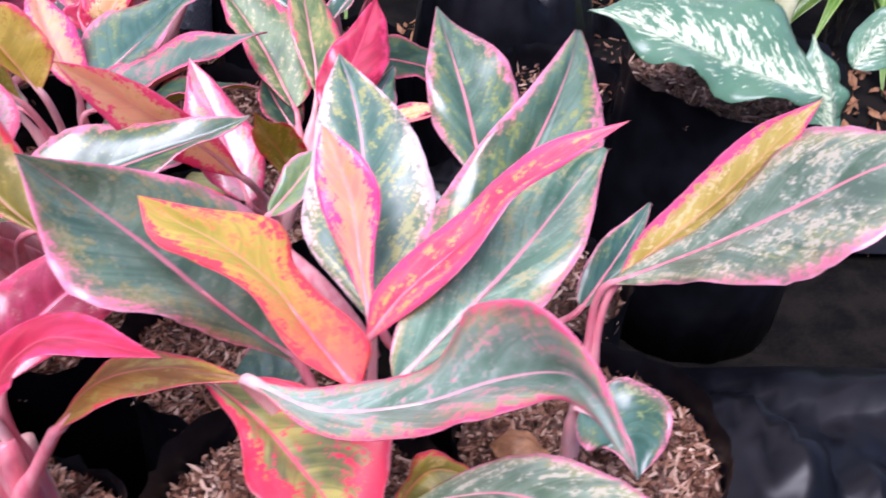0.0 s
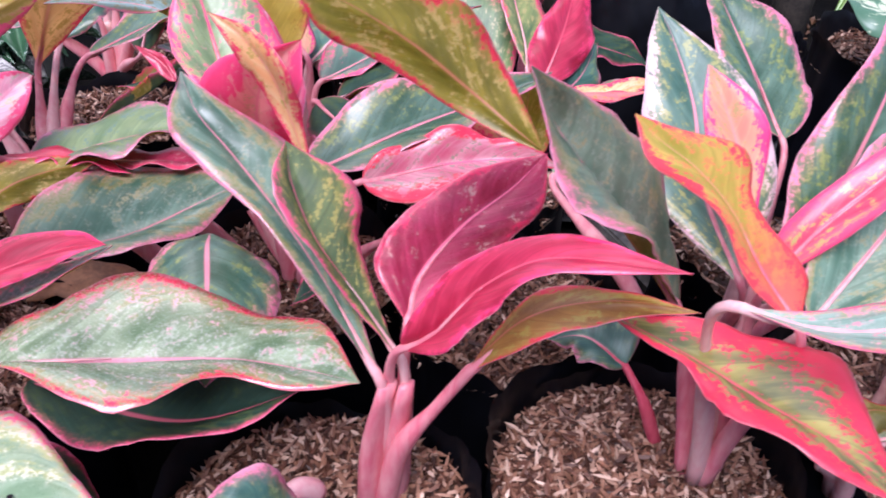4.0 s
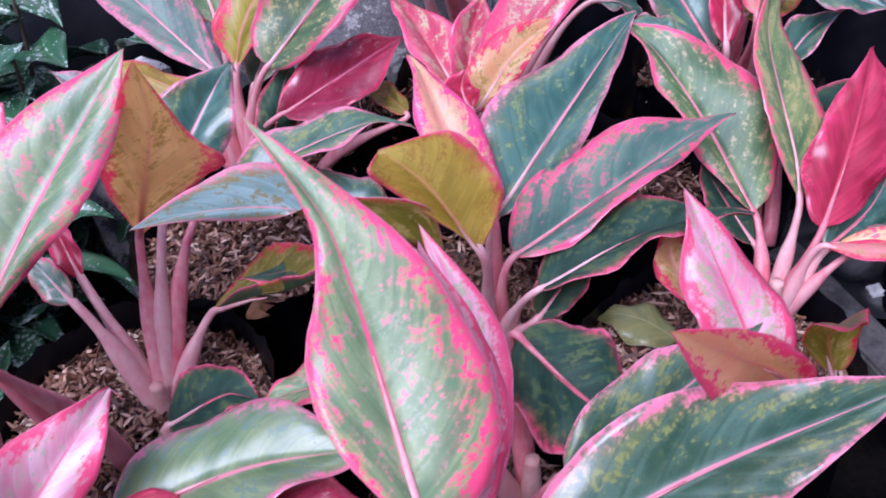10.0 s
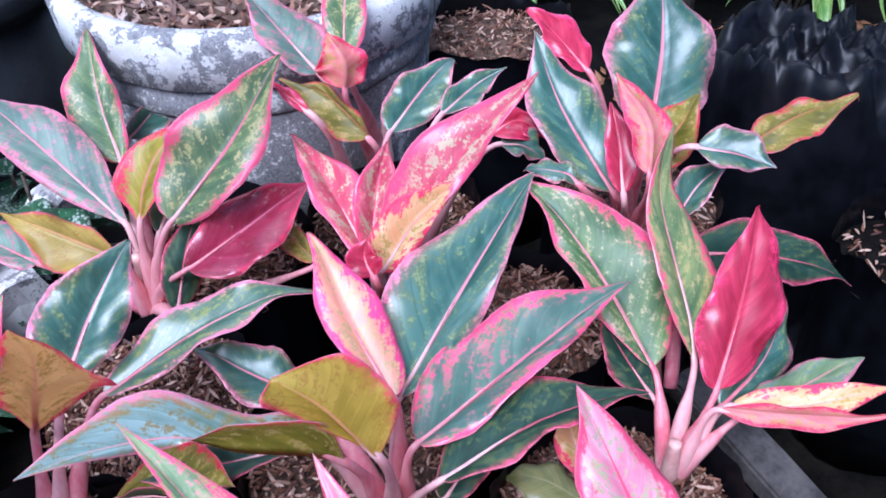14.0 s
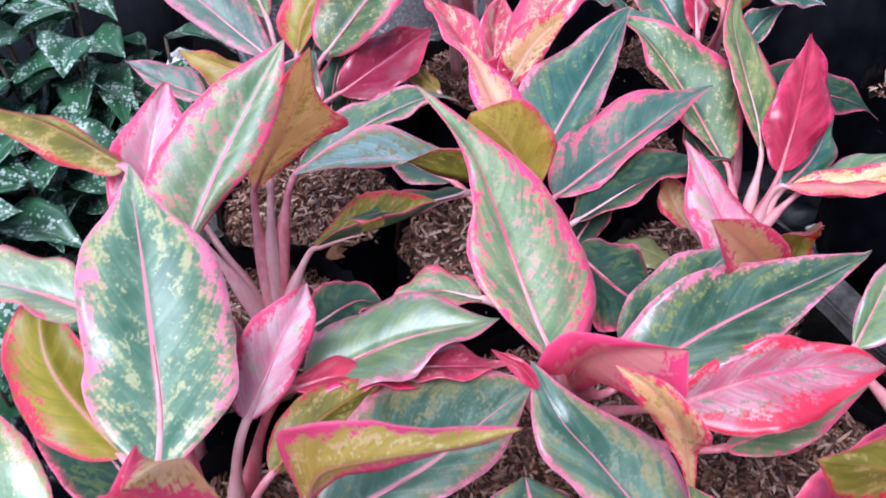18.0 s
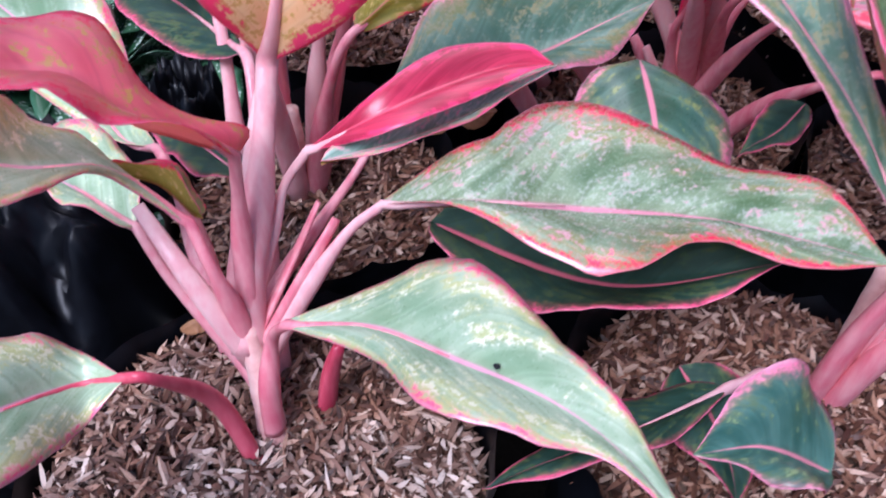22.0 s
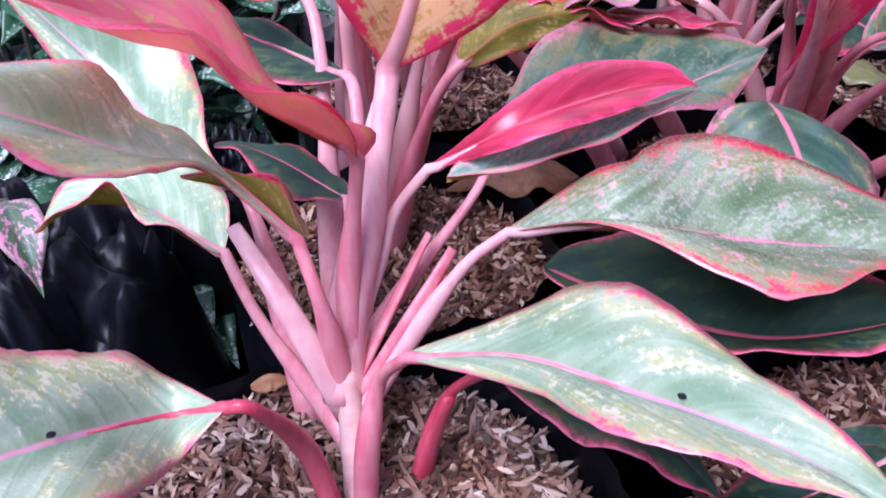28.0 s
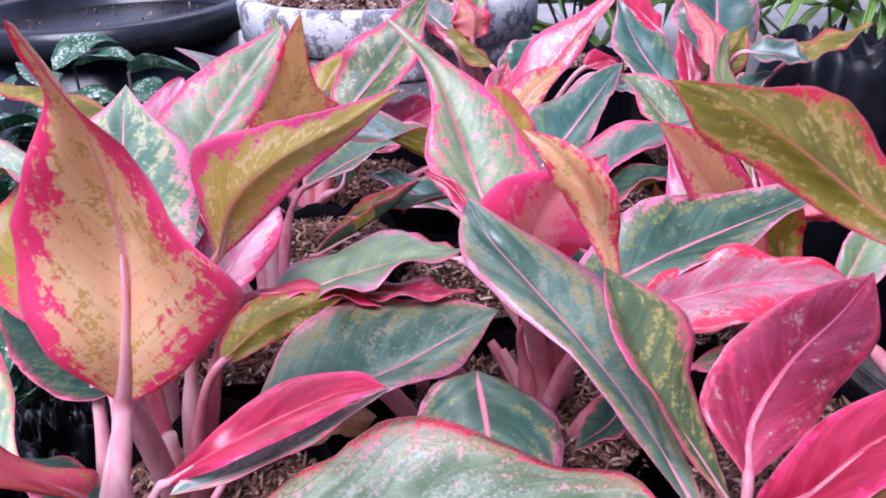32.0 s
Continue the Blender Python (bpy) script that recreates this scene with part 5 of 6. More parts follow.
leaf(bush, "PKG", (-0.253, 0.319, 0.117), (-0.286, 0.432, 0.135), [((-0.258, 0.349, 0.110), (-0.246, 0.351, 0.110), (-0.270, 0.354, 0.110)), ((-0.264, 0.379, 0.116), (-0.248, 0.382, 0.115), (-0.276, 0.383, 0.114)), ((-0.270, 0.404, 0.120), (-0.258, 0.406, 0.120), (-0.277, 0.408, 0.120))])
bush = aglaonema((-0.423, 0.434, 0.000), (-0.423, 0.434, 0.025), "aglaonema with bronze leaf and bundled pink stems")
leaf(bush, "PK", (-0.465, 0.391, 0.115), (-0.462, 0.465, 0.168), [((-0.468, 0.429, 0.142), (-0.449, 0.452, 0.152), (-0.485, 0.414, 0.141))], root=(-0.456, 0.405, 0.004))
leaf(bush, "RD", (-0.465, 0.469, 0.062), (-0.484, 0.490, 0.089), [((-0.475, 0.479, 0.075), (-0.470, 0.482, 0.077), (-0.482, 0.476, 0.073))])
leaf(bush, "PLG", (-0.463, 0.454, 0.060), (-0.488, 0.467, 0.079), [((-0.473, 0.459, 0.067), (-0.472, 0.465, 0.074), (-0.477, 0.453, 0.061))])
leaf(bush, "OLM", (-0.433, 0.480, 0.082), (-0.376, 0.425, 0.207), [((-0.420, 0.471, 0.109), (-0.433, 0.468, 0.115), (-0.400, 0.475, 0.110)), ((-0.402, 0.458, 0.144), (-0.414, 0.442, 0.151), (-0.367, 0.453, 0.144)), ((-0.388, 0.445, 0.173), (-0.396, 0.436, 0.179), (-0.380, 0.451, 0.163))])
leaf(bush, "GM", (-0.410, 0.505, 0.078), (-0.311, 0.573, 0.100), [((-0.366, 0.537, 0.095), (-0.357, 0.524, 0.094), (-0.374, 0.551, 0.097))])
leaf(bush, "G", (-0.424, 0.502, 0.091), (-0.402, 0.565, 0.133), [((-0.417, 0.531, 0.109), (-0.398, 0.535, 0.105), (-0.442, 0.518, 0.113))])
leaf(bush, "GP", (-0.440, 0.373, 0.123), (-0.394, 0.453, 0.196), [((-0.430, 0.393, 0.142), (-0.422, 0.396, 0.139), (-0.457, 0.391, 0.147)), ((-0.420, 0.413, 0.159), (-0.406, 0.413, 0.152), (-0.451, 0.409, 0.161)), ((-0.407, 0.434, 0.178), (-0.395, 0.433, 0.173), (-0.427, 0.435, 0.181))], root=(-0.430, 0.402, 0.004))
leaf(bush, "DK", (-0.399, 0.468, 0.045), (-0.320, 0.432, 0.112), [((-0.375, 0.460, 0.062), (-0.382, 0.484, 0.068), (-0.375, 0.457, 0.074)), ((-0.355, 0.449, 0.077), (-0.365, 0.477, 0.084), (-0.355, 0.445, 0.090)), ((-0.337, 0.440, 0.093), (-0.343, 0.461, 0.098), (-0.338, 0.437, 0.103))])
bush = aglaonema((-0.266, 0.489, 0.000), (-0.266, 0.489, 0.035), "aglaonema with tall green leaves and a yellow curled leaf")
leaf(bush, "LO", (-0.281, 0.457, 0.095), (-0.389, 0.409, 0.146), [((-0.291, 0.452, 0.109), (-0.292, 0.463, 0.116), (-0.287, 0.450, 0.127)), ((-0.319, 0.442, 0.124), (-0.320, 0.453, 0.131), (-0.318, 0.439, 0.139)), ((-0.341, 0.436, 0.137), (-0.353, 0.450, 0.147), (-0.343, 0.433, 0.134)), ((-0.368, 0.423, 0.144), (-0.372, 0.431, 0.149), (-0.369, 0.420, 0.142))])
leaf(bush, "PKO", (-0.264, 0.500, 0.086), (-0.309, 0.568, 0.140), [((-0.289, 0.533, 0.112), (-0.270, 0.536, 0.106), (-0.302, 0.529, 0.117))])
leaf(bush, "G", (-0.263, 0.507, 0.078), (-0.194, 0.632, 0.129), [((-0.232, 0.568, 0.100), (-0.215, 0.560, 0.104), (-0.271, 0.564, 0.099))])
leaf(bush, "GPd", (-0.252, 0.481, 0.077), (-0.146, 0.567, 0.109), [((-0.201, 0.525, 0.092), (-0.210, 0.496, 0.089), (-0.224, 0.543, 0.093))])
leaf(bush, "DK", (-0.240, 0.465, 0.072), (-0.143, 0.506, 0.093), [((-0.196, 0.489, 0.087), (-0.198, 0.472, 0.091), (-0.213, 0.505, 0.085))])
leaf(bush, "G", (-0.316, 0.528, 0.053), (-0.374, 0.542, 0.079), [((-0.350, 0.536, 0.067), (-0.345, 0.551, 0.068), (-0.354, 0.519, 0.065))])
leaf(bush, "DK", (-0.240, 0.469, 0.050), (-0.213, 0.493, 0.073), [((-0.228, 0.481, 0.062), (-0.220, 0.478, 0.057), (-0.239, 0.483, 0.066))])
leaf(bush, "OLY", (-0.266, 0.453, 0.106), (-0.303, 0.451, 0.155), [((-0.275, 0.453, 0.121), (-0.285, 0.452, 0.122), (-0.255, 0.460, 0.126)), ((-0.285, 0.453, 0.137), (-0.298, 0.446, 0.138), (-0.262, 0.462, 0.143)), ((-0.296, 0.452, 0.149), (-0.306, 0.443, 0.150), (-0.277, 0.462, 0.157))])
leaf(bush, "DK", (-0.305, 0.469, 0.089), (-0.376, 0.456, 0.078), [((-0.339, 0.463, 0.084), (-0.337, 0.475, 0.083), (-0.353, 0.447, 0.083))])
bush = aglaonema((-0.129, 0.461, 0.000), (-0.129, 0.461, 0.030), "small aglaonema with rose-pink cupped leaves")
leaf(bush, "PKG", (-0.138, 0.421, 0.049), (-0.181, 0.484, 0.117), [((-0.157, 0.452, 0.080), (-0.135, 0.456, 0.073), (-0.180, 0.447, 0.086))])
leaf(bush, "OR", (-0.168, 0.477, 0.057), (-0.182, 0.508, 0.079), [((-0.178, 0.495, 0.064), (-0.170, 0.503, 0.072), (-0.187, 0.492, 0.063))])
leaf(bush, "OL", (-0.111, 0.449, 0.045), (-0.126, 0.407, 0.117), [((-0.121, 0.446, 0.074), (-0.134, 0.439, 0.081), (-0.103, 0.457, 0.064))])
leaf(bush, "ORB", (-0.136, 0.405, 0.077), (-0.204, 0.347, 0.172), [((-0.154, 0.396, 0.102), (-0.144, 0.393, 0.109), (-0.165, 0.391, 0.094)), ((-0.173, 0.374, 0.131), (-0.163, 0.372, 0.143), (-0.180, 0.367, 0.118)), ((-0.190, 0.358, 0.155), (-0.184, 0.359, 0.163), (-0.194, 0.352, 0.148))])
bush = aglaonema((-0.121, 0.517, 0.000), (-0.121, 0.517, 0.035), "aglaonema with a scarlet upright leaf")
leaf(bush, "RD", (-0.101, 0.533, 0.058), (-0.069, 0.622, 0.114), [((-0.082, 0.578, 0.085), (-0.054, 0.594, 0.086), (-0.105, 0.567, 0.083))])
leaf(bush, "G", (-0.096, 0.534, 0.044), (-0.053, 0.589, 0.073), [((-0.069, 0.559, 0.054), (-0.054, 0.565, 0.043), (-0.084, 0.560, 0.057))])
leaf(bush, "GYO", (-0.110, 0.550, 0.063), (-0.117, 0.650, 0.147), [((-0.112, 0.566, 0.078), (-0.093, 0.581, 0.075), (-0.124, 0.564, 0.084)), ((-0.119, 0.592, 0.099), (-0.099, 0.602, 0.092), (-0.133, 0.583, 0.103)), ((-0.125, 0.617, 0.120), (-0.117, 0.626, 0.118), (-0.135, 0.608, 0.120)), ((-0.123, 0.635, 0.135), (-0.117, 0.641, 0.134), (-0.130, 0.628, 0.135))])
leaf(bush, "GMC", (-0.128, 0.559, 0.046), (-0.200, 0.632, 0.126), [((-0.162, 0.599, 0.089), (-0.133, 0.615, 0.097), (-0.182, 0.598, 0.098))])
leaf(bush, "DK", (-0.127, 0.548, 0.033), (-0.156, 0.583, 0.062), [((-0.142, 0.561, 0.050), (-0.128, 0.575, 0.049), (-0.157, 0.560, 0.050))])
leaf(bush, "RD", (-0.101, 0.523, 0.055), (-0.020, 0.509, 0.066), [((-0.068, 0.515, 0.060), (-0.062, 0.523, 0.060), (-0.070, 0.508, 0.059))])
leaf(bush, "GY", (-0.084, 0.527, 0.049), (-0.013, 0.566, 0.056), [((-0.049, 0.546, 0.052), (-0.039, 0.534, 0.051), (-0.057, 0.556, 0.049))])
leaf(bush, "DK", (-0.097, 0.648, 0.054), (0.020, 0.662, 0.025), [((-0.043, 0.659, 0.045), (-0.043, 0.638, 0.036), (-0.040, 0.679, 0.053))])
leaf(bush, "OR", (-0.092, 0.531, 0.049), (-0.015, 0.528, 0.072), [((-0.057, 0.526, 0.056), (-0.054, 0.517, 0.053), (-0.058, 0.536, 0.060))])
bush = aglaonema((-0.447, 0.645, 0.000), (-0.447, 0.645, 0.050), "aglaonema with olive and purple leaves beside the white pot")
leaf(bush, "GMC", (-0.470, 0.709, 0.079), (-0.505, 0.786, 0.142), [((-0.491, 0.745, 0.108), (-0.477, 0.745, 0.106), (-0.515, 0.741, 0.106))])
leaf(bush, "GMR", (-0.455, 0.660, 0.065), (-0.586, 0.734, 0.122), [((-0.490, 0.684, 0.081), (-0.479, 0.703, 0.089), (-0.500, 0.673, 0.076)), ((-0.532, 0.710, 0.103), (-0.513, 0.726, 0.107), (-0.546, 0.698, 0.098)), ((-0.558, 0.725, 0.115), (-0.549, 0.731, 0.114), (-0.561, 0.719, 0.111))])
leaf(bush, "OLA", (-0.433, 0.639, 0.084), (-0.390, 0.674, 0.137), [((-0.429, 0.650, 0.102), (-0.447, 0.645, 0.105), (-0.409, 0.651, 0.112)), ((-0.416, 0.663, 0.122), (-0.434, 0.664, 0.125), (-0.396, 0.655, 0.125))])
leaf(bush, "GMY", (-0.411, 0.632, 0.088), (-0.341, 0.683, 0.175), [((-0.373, 0.658, 0.130), (-0.355, 0.649, 0.118), (-0.405, 0.669, 0.131))])
leaf(bush, "PU", (-0.401, 0.614, 0.066), (-0.334, 0.679, 0.087), [((-0.369, 0.641, 0.078), (-0.354, 0.620, 0.067), (-0.381, 0.648, 0.089))])
leaf(bush, "OLY", (-0.450, 0.630, 0.059), (-0.524, 0.644, 0.085), [((-0.485, 0.636, 0.072), (-0.480, 0.616, 0.062), (-0.498, 0.655, 0.080))])
leaf(bush, "G", (-0.429, 0.650, 0.065), (-0.415, 0.709, 0.103), [((-0.423, 0.679, 0.084), (-0.407, 0.680, 0.083), (-0.434, 0.668, 0.088))])
leaf(bush, "GMR", (-0.510, 0.640, 0.047), (-0.575, 0.661, 0.065), [((-0.541, 0.653, 0.052), (-0.540, 0.671, 0.057), (-0.535, 0.638, 0.048))])
leaf(bush, "G", (-0.486, 0.761, 0.065), (-0.468, 0.802, 0.080), [((-0.476, 0.782, 0.072), (-0.459, 0.779, 0.067), (-0.486, 0.770, 0.075))])
leaf(bush, "DK", (-0.410, 0.605, 0.040), (-0.401, 0.655, 0.084), [((-0.405, 0.629, 0.069), (-0.394, 0.640, 0.065), (-0.418, 0.628, 0.070))])
leaf(bush, "OL", (-0.328, 0.637, 0.054), (-0.361, 0.669, 0.064), [((-0.346, 0.653, 0.059), (-0.347, 0.641, 0.060), (-0.340, 0.658, 0.064))])
bush = aglaonema((-0.294, 0.670, -0.000), (-0.294, 0.670, 0.035), "aglaonema with red speckled narrow leaves")
leaf(bush, "PKS", (-0.281, 0.599, 0.080), (-0.194, 0.645, 0.179), [((-0.236, 0.628, 0.140), (-0.219, 0.627, 0.145), (-0.253, 0.643, 0.145))])
leaf(bush, "OR", (-0.279, 0.591, 0.086), (-0.234, 0.620, 0.131), [((-0.260, 0.603, 0.113), (-0.257, 0.595, 0.104), (-0.281, 0.606, 0.112))])
leaf(bush, "PKS", (-0.287, 0.613, 0.082), (-0.281, 0.673, 0.121), [((-0.286, 0.645, 0.105), (-0.273, 0.648, 0.107), (-0.298, 0.634, 0.109))])
leaf(bush, "PKS", (-0.287, 0.609, 0.077), (-0.347, 0.698, 0.113), [((-0.319, 0.662, 0.097), (-0.299, 0.663, 0.096), (-0.333, 0.655, 0.106))])
leaf(bush, "G", (-0.288, 0.735, 0.087), (-0.244, 0.792, 0.119), [((-0.267, 0.765, 0.104), (-0.247, 0.762, 0.099), (-0.288, 0.763, 0.105))])
leaf(bush, "G", (-0.251, 0.728, 0.106), (-0.208, 0.761, 0.124), [((-0.231, 0.751, 0.114), (-0.223, 0.736, 0.112), (-0.242, 0.751, 0.116))])
leaf(bush, "RD", (-0.219, 0.705, 0.105), (-0.183, 0.716, 0.098), [((-0.201, 0.721, 0.106), (-0.194, 0.704, 0.102), (-0.205, 0.727, 0.114))])
leaf(bush, "G", (-0.212, 0.701, 0.100), (-0.182, 0.697, 0.091), [((-0.198, 0.702, 0.099), (-0.198, 0.687, 0.097), (-0.198, 0.717, 0.102))])
leaf(bush, "RD", (-0.281, 0.574, 0.098), (-0.284, 0.587, 0.114), [((-0.286, 0.581, 0.106), (-0.277, 0.580, 0.104), (-0.296, 0.580, 0.106))])
bush = aglaonema((-0.116, 0.753, 0.000), (-0.116, 0.753, 0.035), "aglaonema with large green leaves and curled bronze ones")
leaf(bush, "G", (-0.141, 0.678, 0.079), (-0.191, 0.757, 0.149), [((-0.173, 0.720, 0.117), (-0.150, 0.734, 0.117), (-0.199, 0.720, 0.121))])
leaf(bush, "G", (-0.113, 0.722, 0.097), (-0.103, 0.814, 0.174), [((-0.103, 0.768, 0.135), (-0.069, 0.763, 0.125), (-0.141, 0.770, 0.142))])
leaf(bush, "RD", (-0.154, 0.754, 0.124), (-0.195, 0.779, 0.160), [((-0.172, 0.766, 0.141), (-0.165, 0.783, 0.145), (-0.179, 0.760, 0.135))])
leaf(bush, "PU", (-0.129, 0.636, 0.122), (-0.149, 0.680, 0.161), [((-0.130, 0.655, 0.144), (-0.141, 0.650, 0.140), (-0.117, 0.660, 0.141))])
leaf(bush, "OL", (-0.130, 0.664, 0.108), (-0.094, 0.702, 0.134), [((-0.108, 0.679, 0.124), (-0.120, 0.687, 0.134), (-0.092, 0.676, 0.118))])
leaf(bush, "G", (-0.100, 0.657, 0.127), (-0.057, 0.643, 0.122), [((-0.078, 0.652, 0.126), (-0.079, 0.640, 0.120), (-0.070, 0.664, 0.132))])
leaf(bush, "RD", (-0.139, 0.653, 0.096), (-0.147, 0.689, 0.140), [((-0.142, 0.672, 0.119), (-0.132, 0.671, 0.117), (-0.151, 0.669, 0.117))])
leaf(bush, "OL", (-0.063, 0.676, 0.115), (0.004, 0.700, 0.135), [((-0.034, 0.689, 0.126), (-0.044, 0.701, 0.126), (-0.036, 0.671, 0.121))])
leaf(bush, "G", (-0.108, 0.645, 0.083), (-0.075, 0.670, 0.109), [((-0.093, 0.660, 0.099), (-0.087, 0.649, 0.101), (-0.103, 0.663, 0.104))])
leaf(bush, "G", (-0.164, 0.671, 0.090), (-0.198, 0.684, 0.094), [((-0.171, 0.675, 0.096), (-0.184, 0.689, 0.097), (-0.178, 0.671, 0.091))])
bush = aglaonema((-0.303, 0.820, 0.000), (-0.303, 0.820, 0.050), "pink and green aglaonema in front of the whitewashed pot")
leaf(bush, "GMR", (-0.334, 0.745, 0.127), (-0.392, 0.796, 0.166), [((-0.361, 0.770, 0.145), (-0.339, 0.782, 0.143), (-0.370, 0.753, 0.140))])
leaf(bush, "GMY", (-0.319, 0.760, 0.129), (-0.322, 0.825, 0.178), [((-0.321, 0.791, 0.151), (-0.305, 0.792, 0.151), (-0.336, 0.790, 0.152))])
leaf(bush, "RD", (-0.314, 0.725, 0.127), (-0.325, 0.739, 0.159), [((-0.314, 0.729, 0.145), (-0.332, 0.723, 0.141), (-0.297, 0.735, 0.136))])
leaf(bush, "OL", (-0.296, 0.690, 0.111), (-0.353, 0.710, 0.142), [((-0.325, 0.705, 0.133), (-0.327, 0.689, 0.128), (-0.327, 0.719, 0.135))])
leaf(bush, "RD", (-0.330, 0.683, 0.134), (-0.352, 0.693, 0.149), [((-0.340, 0.687, 0.141), (-0.340, 0.691, 0.145), (-0.342, 0.685, 0.139))])

# ---- fallen leaves on the husk ----
DRY = plain_material("dry brown leaf", (0.16, 0.07, 0.03), (0.36, 0.17, 0.075), 60.0, 0.6, 0.6, 0.002)
FADED = blade_material("faded olive leaf", (0.15, 0.17, 0.05), (0.27, 0.28, 0.09), (0.30, 0.26, 0.08), (0.30, 0.28, 0.10), (0.36, 0.36, 0.16), rim_width=0.03, spots=0.3, gloss=0.45)


def fallen(B, T, stations, face, label, seed):
    bm, _, _ = blade_mesh(B, T, stations, seed, ripple=0.16, rows=14, half=4, thick=0.0006)
    return tagged(mesh_object("fallen_leaf", bm, [face, face]), label, "leaf")


fallen((-0.168, 0.497, 0.010), (-0.211, 0.515, 0.010), [((-0.188, 0.506, 0.016), (-0.188, 0.520, 0.014), (-0.195, 0.492, 0.012))], FADED, "small faded olive leaf lying on rice husk", 201)
fallen((-0.399, 0.496, 0.010), (-0.386, 0.507, 0.010), [((-0.394, 0.503, 0.016), (-0.400, 0.508, 0.014), (-0.388, 0.497, 0.012))], DRY, "broken brown leaf lying at the edge of a bag", 202)
fallen((0.007, 0.262, 0.012), (0.038, 0.255, 0.012), [((0.022, 0.258, 0.020), (0.023, 0.268, 0.017), (0.019, 0.249, 0.014))], DRY, "curled reddish brown leaf lying on rice husk", 203)
fallen((-0.338, 0.348, 0.012), (-0.397, 0.327, 0.012), [((-0.364, 0.340, 0.022), (-0.373, 0.354, 0.018), (-0.363, 0.321, 0.015))], DRY, "dry brown leaf caught between two bags", 204)
fallen((-0.436, 0.189, 0.008), (-0.422, 0.196, 0.008), [((-0.430, 0.192, 0.012), (-0.431, 0.196, 0.010), (-0.428, 0.189, 0.009))], DRY, "scrap of dry leaf on rice husk", 205)


# ---- whitewashed pot and black pot behind the bags ----
def whitewash(name, bare):
    """Whitewash flaking off grey cement; the more bare, the more cement shows."""
    m, t, out = graph(name)
    place = t.nodes.new("ShaderNodeTexCoord").outputs[3]
    big, mid, fine = cloud(t, place, 22.0, 5.0, 0.65), cloud(t, place, 75.0, 5.0, 0.7), cloud(t, place, 420.0, 4.0, 0.65)
    level = calc(t, "ADD", calc(t, "MULTIPLY", big, 0.42), calc(t, "ADD", calc(t, "MULTIPLY", mid, 0.38), calc(t, "MULTIPLY", fine, 0.20)))
    flaked = step(t, level, 0.60 - bare, 0.63 - bare)
    moss = step(t, level, 0.66 - 0.5 * bare, 0.72 - 0.5 * bare)
    paint = blend(t, step(t, mid, 0.3, 0.7), (0.58, 0.57, 0.55), (0.80, 0.79, 0.76))
    stone = blend(t, step(t, fine, 0.3, 0.7), (0.13, 0.13, 0.135), (0.30, 0.295, 0.30))
    tone = blend(t, flaked, paint, stone)
    tone = blend(t, calc(t, "MULTIPLY", moss, 0.85), tone, (0.035, 0.032, 0.030))
    t.links.new(tone, out.inputs["Base Color"])
    out.inputs["Roughness"].default_value = 0.85
    bump = node(t, "Bump", _0=0.8, _1=0.004)
    t.links.new(calc(t, "ADD", calc(t, "MULTIPLY", flaked, -0.6), calc(t, "ADD", calc(t, "MULTIPLY", mid, 0.5), calc(t, "MULTIPLY", fine, 0.5))), bump.inputs[2])
    t.links.new(bump.outputs[0], out.inputs["Normal"])
    return m


WHITEWASH = whitewash("worn whitewash", 0.105)
WORN = whitewash("cement with remains of whitewash", 0.16)
PLASTIC = plain_material("black pot plastic", (0.010, 0.011, 0.014), (0.024, 0.026, 0.032), 12.0, 0.30, 0.2, 0.002)


def turned(profile, cx, cy, sides=64, wobble=0.0, seed=0):
    """A turned shape round the upright axis at cx, cy."""
    bm = bmesh.new()
    rings = []
    for r, z in profile:
        ring = []
        for i in range(sides):
            a = 2 * math.pi * i / sides
            f = 1 + wobble * noise.noise(Vector((math.cos(a) * 3, math.sin(a) * 3, z * 14 + seed)))
            ring.append(bm.verts.new((cx + r * f * math.cos(a), cy + r * f * math.sin(a), z)))
        rings.append(ring)
    for a, b in zip(rings, rings[1:]):
        for i in range(sides):
            bm.faces.new((a[i], a[(i + 1) % sides], b[(i + 1) % sides], b[i]))
    bm.faces.new(rings[0][::-1])
    bm.faces.new(rings[-1])
    return bm


def chips(parent, cx, cy, r, z, number, seed, big=1.0, material=None):
    """Husks and wood chips strewn over a disc."""
    rnd = random.Random(seed)
    verts, faces = [], []
    for _ in range(number):
        s, a = math.sqrt(rnd.random()) * 0.96, rnd.uniform(0, 6.283)
        turn = Euler((rnd.gauss(0, 0.5), rnd.gauss(0, 0.5), rnd.uniform(0, 6.283))).to_matrix()
        ln, wd = big * rnd.uniform(0.004, 0.010), big * rnd.uniform(0.0012, 0.0032)
        at = Vector((cx + r * s * math.cos(a), cy + r * s * math.sin(a), z + rnd.uniform(0, 0.005)))
        n0 = len(verts)
        for q in ((-ln, 0, 0.0), (0, wd, -0.0005), (ln, 0, 0.0), (0, -wd, -0.0005), (0, 0, 0.0016 * big)):
            verts.append(at + turn @ Vector(q))
        faces += [(n0, n0 + 4, n0 + 1), (n0 + 1, n0 + 4, n0 + 2), (n0 + 2, n0 + 4, n0 + 3), (n0 + 3, n0 + 4, n0)]
    me = bpy.data.meshes.new("mulch")
    me.from_pydata([tuple(v) for v in verts], [], faces)
    me.materials.append(material or HUSK)
    ob = new("mulch", me)
    if parent is not None:
        ob.parent = parent
        ob.matrix_parent_inverse = parent.matrix_world.inverted()
    return tagged(ob, "pale wood chips and husk", kind="stuff")


cx, cy = -0.42, 0.922
pot = stand("cement_pot", (cx, cy, -0.168), "large round cement pot with peeling whitewash", "plant pot")
